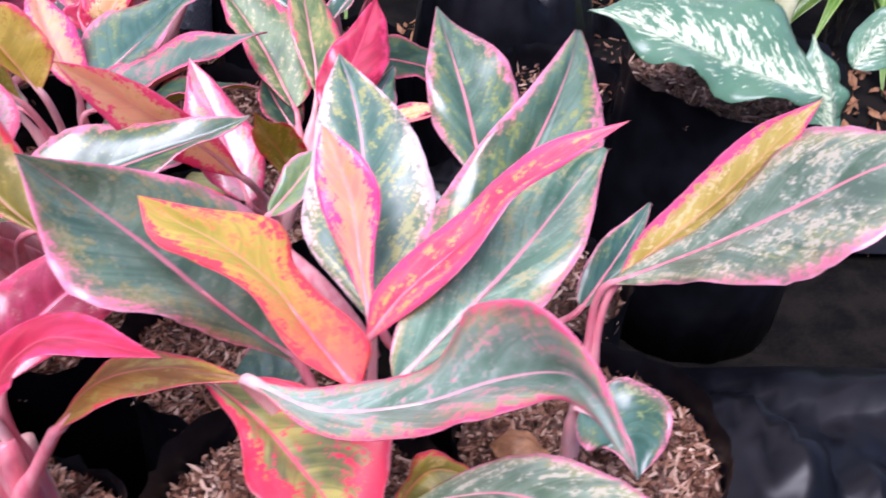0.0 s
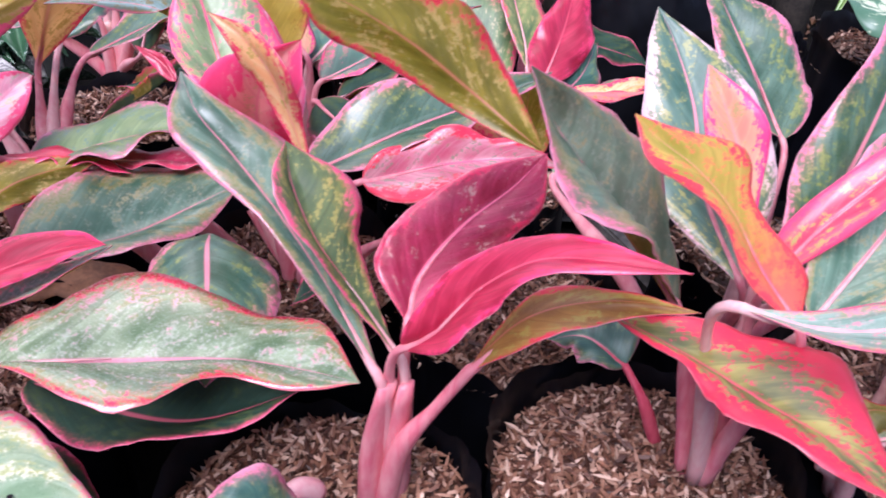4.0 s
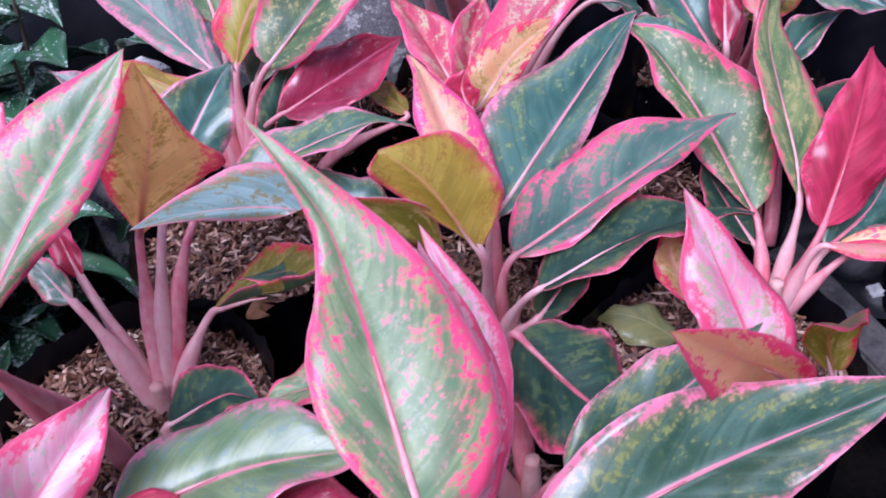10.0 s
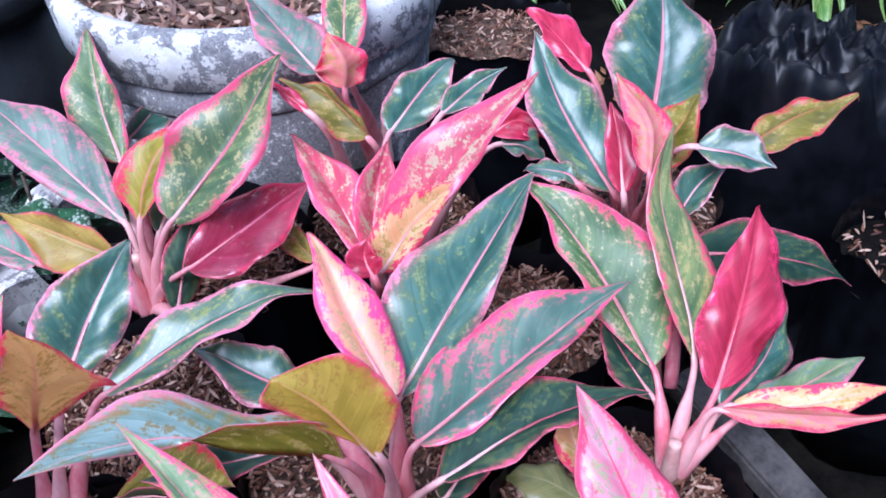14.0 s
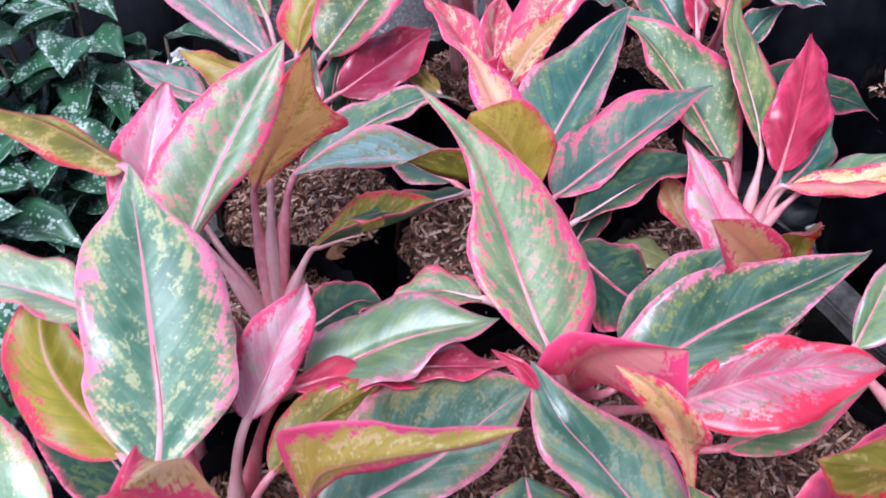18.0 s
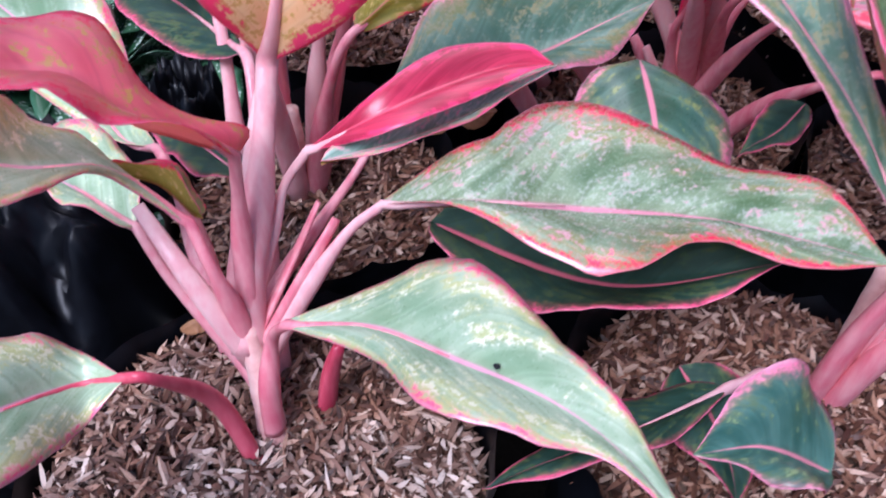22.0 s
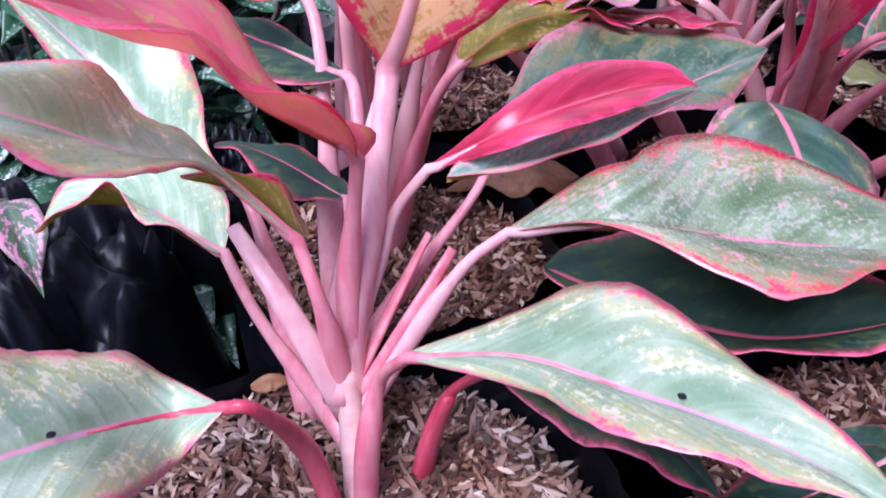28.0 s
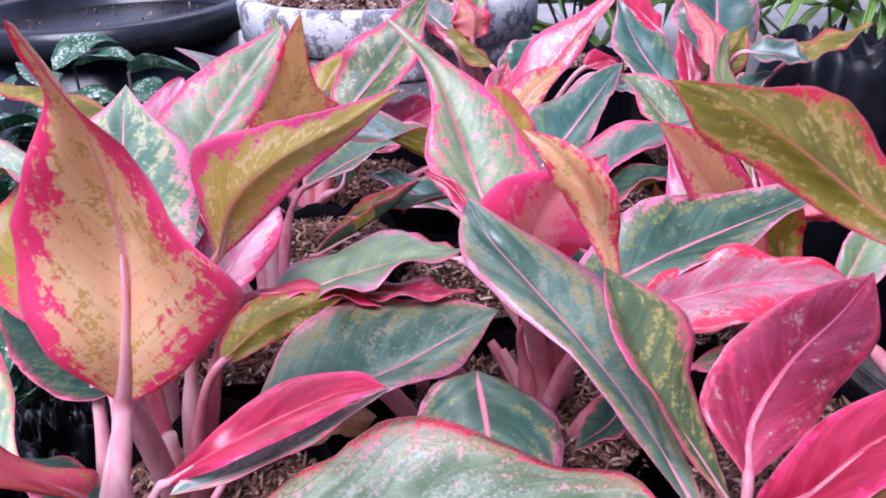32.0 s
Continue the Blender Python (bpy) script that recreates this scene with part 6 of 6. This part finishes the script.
part("body", turned([(0.118, -0.168), (0.126, -0.16), (0.142, -0.02), (0.148, 0.07), (0.150, 0.104)], cx, cy, wobble=0.02), WORN, pot, "grey cement stained with whitewash")
part("rim", turned([(0.150, 0.098), (0.158, 0.102), (0.160, 0.138), (0.155, 0.144), (0.143, 0.143), (0.140, 0.122)], cx, cy, wobble=0.015, seed=3), WHITEWASH, pot, "peeling whitewashed rim")
part("band", turned([(0.1495, 0.074), (0.152, 0.078), (0.1535, 0.098), (0.150, 0.100)], cx, cy, wobble=0.018, seed=3), WORN, pot)
part("soil", turned([(0.139, 0.11), (0.139, 0.128), (0.07, 0.132), (0.004, 0.133)], cx, cy), MULCH, pot)
chips(pot, cx, cy, 0.138, 0.130, 1300, 91, 1.2)
rnd = random.Random(5)
bm = bmesh.new()
for k in range(4):
    a = rnd.uniform(0, 6.28)
    tube(bm, curve_points((cx + 0.02, cy, 0.10), (cx + 0.03, cy, 0.2), (cx + 0.05 * math.cos(a), cy + 0.05 * math.sin(a), 0.3), (cx + 0.09 * math.cos(a), cy + 0.09 * math.sin(a), 0.42), 8), [0.008 - 0.0006 * i for i in range(8)], 8)
tagged(mesh_object("shrub_stem", bm, [plain_material("dark bark", (0.03, 0.022, 0.016), (0.10, 0.07, 0.05), 80.0, 0.9, 0.8, 0.004)]), "dark woody stems rising out of the white pot", "shrub")

cx, cy = -0.768, 0.972
pot = stand("plastic_pot", (cx, cy, -0.168), "large glossy black plastic pot with a rolled rim", "plant pot")
part("body", turned([(0.115, -0.168), (0.12, -0.164), (0.150, 0.10)], cx, cy), PLASTIC, pot)
part("rim", turned([(0.150, 0.092), (0.165, 0.092), (0.169, 0.108), (0.166, 0.121), (0.156, 0.125), (0.148, 0.118), (0.146, 0.09)], cx, cy), PLASTIC, pot, "rolled rim catching the light")
part("soil", turned([(0.146, 0.07), (0.146, 0.088), (0.07, 0.094), (0.004, 0.095)], cx, cy), MULCH, pot)
chips(pot, cx, cy, 0.14, 0.092, 900, 92, 1.2)


# ---- shrubs with small leaves ----
def spotted():
    m, t, out = graph("spotted green leaf")
    uv = t.nodes.new("ShaderNodeUVMap")
    split = t.nodes.new("ShaderNodeSeparateXYZ")
    t.links.new(uv.outputs[0], split.inputs[0])
    off = calc(t, "ABSOLUTE", calc(t, "SUBTRACT", calc(t, "MULTIPLY", split.outputs[1], 2.0), 1.0))
    place = t.nodes.new("ShaderNodeTexCoord").outputs[3]
    info = t.nodes.new("ShaderNodeObjectInfo")
    cells = t.nodes.new("ShaderNodeTexVoronoi")
    cells.inputs["Scale"].default_value = 330.0
    t.links.new(place, cells.inputs[0])
    size = calc(t, "MULTIPLY", step(t, cloud(t, place, 60.0, 3.0, 0.6), 0.32, 0.66), 0.60)
    dots = calc(t, "SUBTRACT", 1.0, step(t, cells.outputs[0], calc(t, "SUBTRACT", size, 0.09), size))
    tone = blend(t, cloud(t, place, 70.0), (0.016, 0.060, 0.028), (0.055, 0.15, 0.070))
    tone = blend(t, calc(t, "MULTIPLY", dots, 0.8), tone, (0.46, 0.55, 0.47))
    tone = blend(t, calc(t, "SUBTRACT", 1.0, step(t, off, 0.02, 0.06)), tone, (0.06, 0.16, 0.07))
    t.links.new(tone, out.inputs["Base Color"])
    out.inputs["Roughness"].default_value = 0.30
    bump = node(t, "Bump", _0=0.5, _1=0.002)
    t.links.new(cloud(t, place, 120.0), bump.inputs[2])
    t.links.new(bump.outputs[0], out.inputs["Normal"])
    return m


SPOTTED = spotted()
TWIG = plain_material("grey twig", (0.04, 0.03, 0.022), (0.12, 0.09, 0.065), 120.0, 0.8, 0.6, 0.002)


def small_leaf(parent, foot, way, length, width, face, seed, droop=0.25, name="leaf", rows=10, half=4):
    way = Vector(way).normalized()
    side = way.cross(Vector((0, 0, 1)))
    side = side.normalized() if side.length > 0.05 else Vector((1, 0, 0))
    rnd = random.Random(seed)
    side = (side + Vector((0, 0, rnd.uniform(-0.5, 0.5)))).normalized()
    foot = Vector(foot)
    mid = foot + way * length * 0.45
    tip = foot + way * length - Vector((0, 0, droop * length))
    up = Vector((0, 0, 0.12 * width))
    bm, _, _ = blade_mesh(foot, tip, [(mid, mid + side * width / 2 + up, mid - side * width / 2 + up)], seed, ripple=0.08, rows=rows, half=half, thick=0.0005)
    return mesh_object(name, bm, [face, face], parent)


def leafy_shrub(name, at, reach, height, stems, per, length, width, face, label, seed, category="shrub", droop=0.25):
    """Upright twigs that carry pairs of small leaves."""
    rnd = random.Random(seed)
    bush = stand(name, at, label, category)
    x, y, z = at
    for k in range(stems):
        a = rnd.uniform(0, 6.283)
        top = (x + reach * rnd.uniform(0.2, 1) * math.cos(a), y + reach * rnd.uniform(0.2, 1) * math.sin(a), z + height * rnd.uniform(0.65, 1))
        pts = curve_points((x + rnd.uniform(-0.02, 0.02), y + rnd.uniform(-0.02, 0.02), z - 0.01), (x + 0.02 * math.cos(a), y + 0.02 * math.sin(a), z + height * 0.4), (top[0], top[1], z + height * 0.6), top, 10)
        twig = part("twig", tube(bmesh.new(), pts, [0.0032 - 0.0002 * i for i in range(10)], 7), TWIG, bush)
        for j in range(per):
            p = pts[2 + int(j * 8 / per)]
            b = rnd.uniform(0, 6.283)
            way = (math.cos(b), math.sin(b) - 0.35, rnd.uniform(-0.1, 0.45))
            small_leaf(twig, p, way, length * rnd.uniform(0.7, 1.2), width * rnd.uniform(0.75, 1.15), face, seed * 97 + k * 31 + j, droop)
    return bush


shrub_label = "dark green shrub with white-spotted leaves"
for k, (x, y, h, n) in enumerate([(-0.66, 0.60, 0.21, 8), (-0.70, 0.74, 0.27, 8), (-0.62, 0.72, 0.20, 7), (-0.74, 0.50, 0.24, 8), (-0.63, 0.46, 0.17, 7), (-0.58, 0.37, 0.13, 6), (-0.78, 0.66, 0.28, 7)]):
    leafy_shrub("spotted_shrub", (x, y, -0.165), 0.085, h, n, 9, 0.074, 0.037, SPOTTED, shrub_label, 40 + k)

FRESH = blade_material("fresh green strap leaf", (0.10, 0.28, 0.03), (0.30, 0.48, 0.10), (0.45, 0.55, 0.16), (0.30, 0.45, 0.10), (0.34, 0.5, 0.14), rim_width=0.03, spots=0.3, glow=0.35)
for k, (x, y, h) in enumerate([(-0.20, 1.50, 0.55), (0.02, 1.65, 0.65), (-0.42, 1.75, 0.6), (0.22, 1.45, 0.5), (0.42, 1.7, 0.6), (-0.75, 1.7, 0.55), (0.62, 1.3, 0.45)]):
    leafy_shrub("strap_leaf_shrub", (x, y, -0.165), 0.22, h, 7, 7, 0.24, 0.028, FRESH, "bright green strap-leaved shrub in the sun beyond the pots", 70 + k, droop=0.45)

# ---- dieffenbachia in a taller bag ----
def cream():
    m, t, out = graph("cream-blotched leaf")
    uv = t.nodes.new("ShaderNodeUVMap")
    split = t.nodes.new("ShaderNodeSeparateXYZ")
    t.links.new(uv.outputs[0], split.inputs[0])
    off = calc(t, "ABSOLUTE", calc(t, "SUBTRACT", calc(t, "MULTIPLY", split.outputs[1], 2.0), 1.0))
    slanted = calc(t, "SUBTRACT", split.outputs[0], calc(t, "MULTIPLY", off, 0.3))
    lane = t.nodes.new("ShaderNodeCombineXYZ")
    t.links.new(calc(t, "MULTIPLY", slanted, 26.0), lane.inputs[0])
    t.links.new(calc(t, "MULTIPLY", split.outputs[1], 9.0), lane.inputs[1])
    place = t.nodes.new("ShaderNodeTexCoord").outputs[3]
    marks = calc(t, "ADD", cloud(t, lane.outputs[0], 1.2, 4.0, 0.7), calc(t, "MULTIPLY", calc(t, "SUBTRACT", 0.55, off), 0.22))
    tone = blend(t, cloud(t, place, 40.0), (0.05, 0.13, 0.07), (0.12, 0.24, 0.15))
    tone = blend(t, step(t, marks, 0.545, 0.60), tone, (0.54, 0.61, 0.42))
    t.links.new(tone, out.inputs["Base Color"])
    out.inputs["Roughness"].default_value = 0.35
    return m


CREAM = cream()
PALE_STEM = plain_material("pale green stem", (0.36, 0.38, 0.20), (0.55, 0.55, 0.34), 60.0, 0.5, 0.3, 0.001)
grow_bag(0.215, 0.605, 0.088, 900, 31, depth=0.222, z=0.055)
plant = stand("dieffenbachia", (0.215, 0.61, 0.055), "dieffenbachia with cream-blotched leaves in a tall black bag", "plant")
for k, (dx, dy, top) in enumerate([(0.0, 0.0, 0.12), (0.03, 0.01, 0.16), (-0.02, 0.02, 0.10)]):
    pts = [(0.215 + dx, 0.61 + dy, 0.03), (0.215 + dx, 0.61 + dy, 0.09), (0.215 + dx * 1.4, 0.61 + dy, 0.055 + top)]
    part("stem", tube(bmesh.new(), pts, [0.010, 0.009, 0.007], 12), PALE_STEM, plant)
bm, _, _ = blade_mesh((0.250, 0.522, 0.088), (0.083, 0.558, 0.132), [((0.171, 0.542, 0.112), (0.193, 0.592, 0.132), (0.145, 0.501, 0.106))], 400)
mesh_object("leaf", bm, [CREAM, CREAM], plant, "cream-blotched green leaf")
bm, _, _ = blade_mesh((0.266, 0.521, 0.053), (0.251, 0.567, 0.116), [((0.256, 0.536, 0.090), (0.240, 0.536, 0.090), (0.277, 0.545, 0.087))], 401)
mesh_object("leaf", bm, [CREAM, CREAM], plant, "cream-blotched green leaf")
bm, _, _ = blade_mesh((0.291, 0.571, 0.089), (0.351, 0.610, 0.130), [((0.312, 0.585, 0.111), (0.304, 0.603, 0.117), (0.323, 0.566, 0.101))], 402)
mesh_object("leaf", bm, [CREAM, CREAM], plant, "cream-blotched green leaf")
bm, _, _ = blade_mesh((0.229, 0.635, 0.107), (0.258, 0.671, 0.160), [((0.241, 0.650, 0.130), (0.214, 0.651, 0.129), (0.268, 0.650, 0.131))], 403)
mesh_object("leaf", bm, [CREAM, CREAM], plant, "cream-blotched green leaf")

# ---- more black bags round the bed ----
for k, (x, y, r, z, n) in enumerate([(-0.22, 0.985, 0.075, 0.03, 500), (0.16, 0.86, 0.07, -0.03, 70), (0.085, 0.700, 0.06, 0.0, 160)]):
    grow_bag(x, y, r, n, 50 + k, depth=0.165 + z, z=z, bed=SHADED_EARTH if k else None)


def film_sheet(x0, y0, x1, y1, z, fold, seed):
    """Black film lying in folds over the ground."""
    bm = bmesh.new()
    n = 44
    rows = []
    for j in range(n + 1):
        row = []
        for i in range(n + 1):
            x, y = x0 + (x1 - x0) * i / n, y0 + (y1 - y0) * j / n
            edge = min(i, j, n - i, n - j) / 6
            p = Vector((x * 7 + seed, y * 7, seed * 0.7))
            h = abs(noise.noise(p)) * 1.0 + 0.5 * abs(noise.noise(p * 2.7)) + 0.2 * noise.noise(p * 6.1)
            row.append(bm.verts.new((x + 0.015 * noise.noise(p + Vector((9, 0, 0))), y + 0.015 * noise.noise(p + Vector((0, 9, 0))), z + max(0.0, h) * fold * min(1.0, edge))))
        rows.append(row)
    for a, b in zip(rows, rows[1:]):
        for i in range(n):
            bm.faces.new((a[i], a[i + 1], b[i + 1], b[i]))
    return tagged(mesh_object("plastic_sheet", bm, [BAG]), "crumpled black plastic film spread over the ground", "plastic sheet")


def slumped_bag(cx, cy, r, top, seed):
    """An empty black bag slumped into a crumpled heap."""
    bm = bmesh.new()
    rows, sides, rings = 30, 72, []
    for j in range(rows + 1):
        s = j / rows
        ring = []
        for i in range(sides):
            a = 2 * math.pi * i / sides
            p = Vector((math.cos(a) * s * 2.6 + seed, math.sin(a) * s * 2.6, seed * 0.3))
            crease = 1.0 - 2.0 * abs(noise.noise(p * 1.3)) - 0.8 * abs(noise.noise(p * 3.4))
            drop = 1.0 if s < 0.55 else 0.5 + 0.5 * math.cos(math.pi * (s - 0.55) / 0.45)
            rad = r * s * (1 + 0.12 * noise.noise(Vector((math.cos(a) * 1.8, math.sin(a) * 1.8, seed))))
            ring.append(bm.verts.new((cx + rad * math.cos(a), cy + rad * math.sin(a), -0.160 + (top + 0.160 + 0.035 * (crease - 0.6)) * drop)))
        rings.append(ring)
    for a, b in zip(rings, rings[1:]):
        for i in range(sides):
            bm.faces.new((a[i], a[(i + 1) % sides], b[(i + 1) % sides], b[i]))
    bmesh.ops.remove_doubles(bm, verts=bm.verts, dist=0.0002)
    bmesh.ops.recalc_face_normals(bm, faces=bm.faces)
    return tagged(mesh_object("plastic_bag", bm, [BAG]), "empty black plastic bag slumped into a crumpled heap", "plastic bag")


slumped_bag(0.055, 0.90, 0.135, 0.075, 4)
slumped_bag(-0.582, 0.262, 0.098, -0.002, 9)
slumped_bag(-0.540, 0.375, 0.062, -0.020, 12)
film_sheet(0.13, -0.05, 0.75, 0.50, -0.154, 0.09, 3)
film_sheet(-0.04, 0.68, 0.55, 0.92, -0.154, 0.10, 5)
film_sheet(-0.80, 0.05, -0.47, 0.34, -0.154, 0.07, 8)

# ---- pink-dotted plant in the side bag ----
DOTTED = blade_material("pink dotted leaf", (0.05, 0.10, 0.05), (0.10, 0.17, 0.08), (0.76, 0.30, 0.44), (0.12, 0.18, 0.09), (0.10, 0.17, 0.08), rim_width=0.02, spots=0.5, gloss=0.5)
plant = stand("polka_dot_plant", (-0.580, 0.255, -0.006), "small plant with pink-dotted and plain green leaves", "plant")
for k, (dx, dy, dz) in enumerate([(0.03, -0.02, 0.045), (0.01, -0.03, 0.06), (-0.03, -0.02, 0.055), (-0.05, 0.0, 0.07), (0.0, 0.03, 0.06)]):
    tip = (-0.580 + dx, 0.255 + dy, -0.006 + dz)
    stalk = part("stalk", tube(bmesh.new(), [(-0.580, 0.255, -0.02), (-0.580 + dx * 0.3, 0.255 + dy * 0.3, dz * 0.6), tip], [0.0016, 0.0014, 0.001], 7), TWIG, plant)
    small_leaf(stalk, tip, (dx, dy - 0.01, -0.004), 0.036, 0.019, DOTTED if k < 3 else FADED, 300 + k, 0.4)

# ---- plank, broken tile, plastic scrap ----
WOOD = plain_material("weathered grey plank", (0.035, 0.032, 0.030), (0.15, 0.135, 0.125), 30.0, 0.85, 1.0, 0.005, 0.0, 160.0)
bm = bmesh.new()
bmesh.ops.create_cube(bm, size=1.0)
bmesh.ops.scale(bm, vec=(0.032, 0.24, 0.016), verts=bm.verts)
bmesh.ops.subdivide_edges(bm, edges=bm.edges, cuts=5, use_grid_fill=True)
for v in bm.verts:
    v.co += 0.0018 * noise.noise_vector(v.co * 60)
bmesh.ops.bevel(bm, geom=[e for e in bm.edges if e.calc_face_angle(0) > 0.8], offset=0.002, segments=2, affect="EDGES")
plank = mesh_object("plank", bm, [WOOD], smooth=False)
plank.matrix_world = pose(-0.012, 0.553, -0.086, 14, 4, 38)
tagged(plank, "weathered grey wooden plank leaning between the bags", "plank")
TILE = plain_material("pale cement shard", (0.36, 0.35, 0.33), (0.62, 0.60, 0.57), 40.0, 0.85, 0.7, 0.002)
bm = bmesh.new()
bmesh.ops.create_cube(bm, size=1.0)
bmesh.ops.scale(bm, vec=(0.035, 0.008, 0.07), verts=bm.verts)
bmesh.ops.bevel(bm, geom=list(bm.edges), offset=0.002, segments=2, affect="EDGES")
shard = mesh_object("cement_shard", bm, [TILE], smooth=False)
shard.matrix_world = pose(-0.500, 0.275, -0.128, 12, 18, 25)
tagged(shard, "pale broken cement shard standing between two bags", "rubble")


def cement_block(x, y, top, wide, deep, seed):
    """A broken piece of whitewashed cement standing on the earth."""
    bm = bmesh.new()
    bmesh.ops.create_cube(bm, size=1.0)
    bmesh.ops.scale(bm, vec=(wide, deep, top + 0.172), verts=bm.verts)
    bmesh.ops.subdivide_edges(bm, edges=bm.edges, cuts=6, use_grid_fill=True)
    for v in bm.verts:
        v.co += 0.007 * noise.noise_vector(v.co * 22 + Vector((seed, 0, 0))) + 0.002 * noise.noise_vector(v.co * 90)
        if v.co.z > 0:
            v.co.z -= 0.35 * abs(v.co.x)
    block = mesh_object("cement_block", bm, [WHITEWASH], smooth=False)
    block.matrix_world = pose(x, y, (top - 0.172) / 2, 4, -5, 20 + 30 * seed)
    return tagged(block, "broken whitewashed cement block among the pots", "rubble")


cement_block(-0.588, 0.705, -0.014, 0.055, 0.040, 1)
cement_block(-0.572, 0.772, 0.012, 0.035, 0.030, 2)
bm = bmesh.new()
bmesh.ops.create_grid(bm, x_segments=6, y_segments=6, size=0.5)
for v in bm.verts:
    v.co = Vector((v.co.x * 0.05, v.co.y * 0.04, 0.12 * 0.05 * noise.noise(v.co * 4)))
bmesh.ops.solidify(bm, geom=list(bm.faces), thickness=0.0012)
scrap = mesh_object("plastic_scrap", bm, [TILE])
scrap.matrix_world = pose(-0.660, 0.857, -0.150, 20, 10, 0)
tagged(scrap, "crumpled white plastic scrap lying among the bags", "litter")
bm = bmesh.new()
bmesh.ops.create_grid(bm, x_segments=6, y_segments=6, size=0.5)
for v in bm.verts:
    v.co = Vector((v.co.x * (0.012 + 0.006 * noise.noise(v.co * 2)), v.co.y * 0.009, 0.4 * 0.014 * noise.noise(v.co * 4 + Vector((1, 0, 0)))))
bmesh.ops.solidify(bm, geom=list(bm.faces), thickness=0.0012)
scrap = mesh_object("plastic_scrap", bm, [TILE])
scrap.matrix_world = pose(-0.0186, 0.6253, -0.069, 35, 10, 30)
tagged(scrap, "crumpled white plastic scrap lying among the bags", "litter")
bm = bmesh.new()
bmesh.ops.create_grid(bm, x_segments=6, y_segments=6, size=0.5)
for v in bm.verts:
    v.co = Vector((v.co.x * 0.03, v.co.y * 0.05, 0.12 * 0.03 * noise.noise(v.co * 4 + Vector((2, 0, 0)))))
bmesh.ops.solidify(bm, geom=list(bm.faces), thickness=0.0012)
scrap = mesh_object("plastic_scrap", bm, [TILE])
scrap.matrix_world = pose(-0.645, 0.885, -0.100, 50, 10, 60)
tagged(scrap, "crumpled white plastic scrap lying among the bags", "litter")

# ---- path, leaf litter and dark trees beyond ----
PAVE = plain_material("sunlit cement path", (0.28, 0.27, 0.25), (0.46, 0.44, 0.41), 6.0, 0.9, 0.5, 0.004)
bm = bmesh.new()
bmesh.ops.create_cube(bm, size=1.0)
bmesh.ops.scale(bm, vec=(6.0, 0.8, 0.05), verts=bm.verts)
bmesh.ops.translate(bm, vec=(0, 1.95, -0.163), verts=bm.verts)
tagged(mesh_object("path", bm, [PAVE], smooth=False), "pale cement path beyond the pots", "path", kind="structure")
litter = chips(None, 0.25, 1.05, 0.42, -0.165, 900, 93, 2.4, DRY)
litter.name = "leaf_litter"
tagged(litter, "dry brown leaf litter on the ground", "litter", kind="stuff")
BARK = plain_material("dark trunk bark", (0.012, 0.010, 0.008), (0.05, 0.04, 0.03), 40.0, 0.9, 1.0, 0.006)
for x, y, r in ((0.02, 1.35, 0.035), (0.36, 1.22, 0.03), (0.75, 1.5, 0.05)):
    bm = tube(bmesh.new(), curve_points((x, y, -0.19), (x + 0.02, y, 0.3), (x - 0.03, y, 0.8), (x + 0.05, y + 0.1, 1.6), 12), [r * (1 - 0.03 * i) for i in range(12)], 14)
    tree = stand("tree", (x, y, -0.168), "slim dark tree trunk with a leafy crown out of view", "tree")
    part("trunk", bm, BARK, tree)
    rnd = random.Random(int(x * 100))
    for k in range(14):
        a = rnd.uniform(0, 6.283)
        small_leaf(tree, (x + 0.05, y + 0.1, 1.25 + 0.025 * k), (math.cos(a), math.sin(a), 0.3), 0.35, 0.12, FRESH, 500 + k, 0.4)
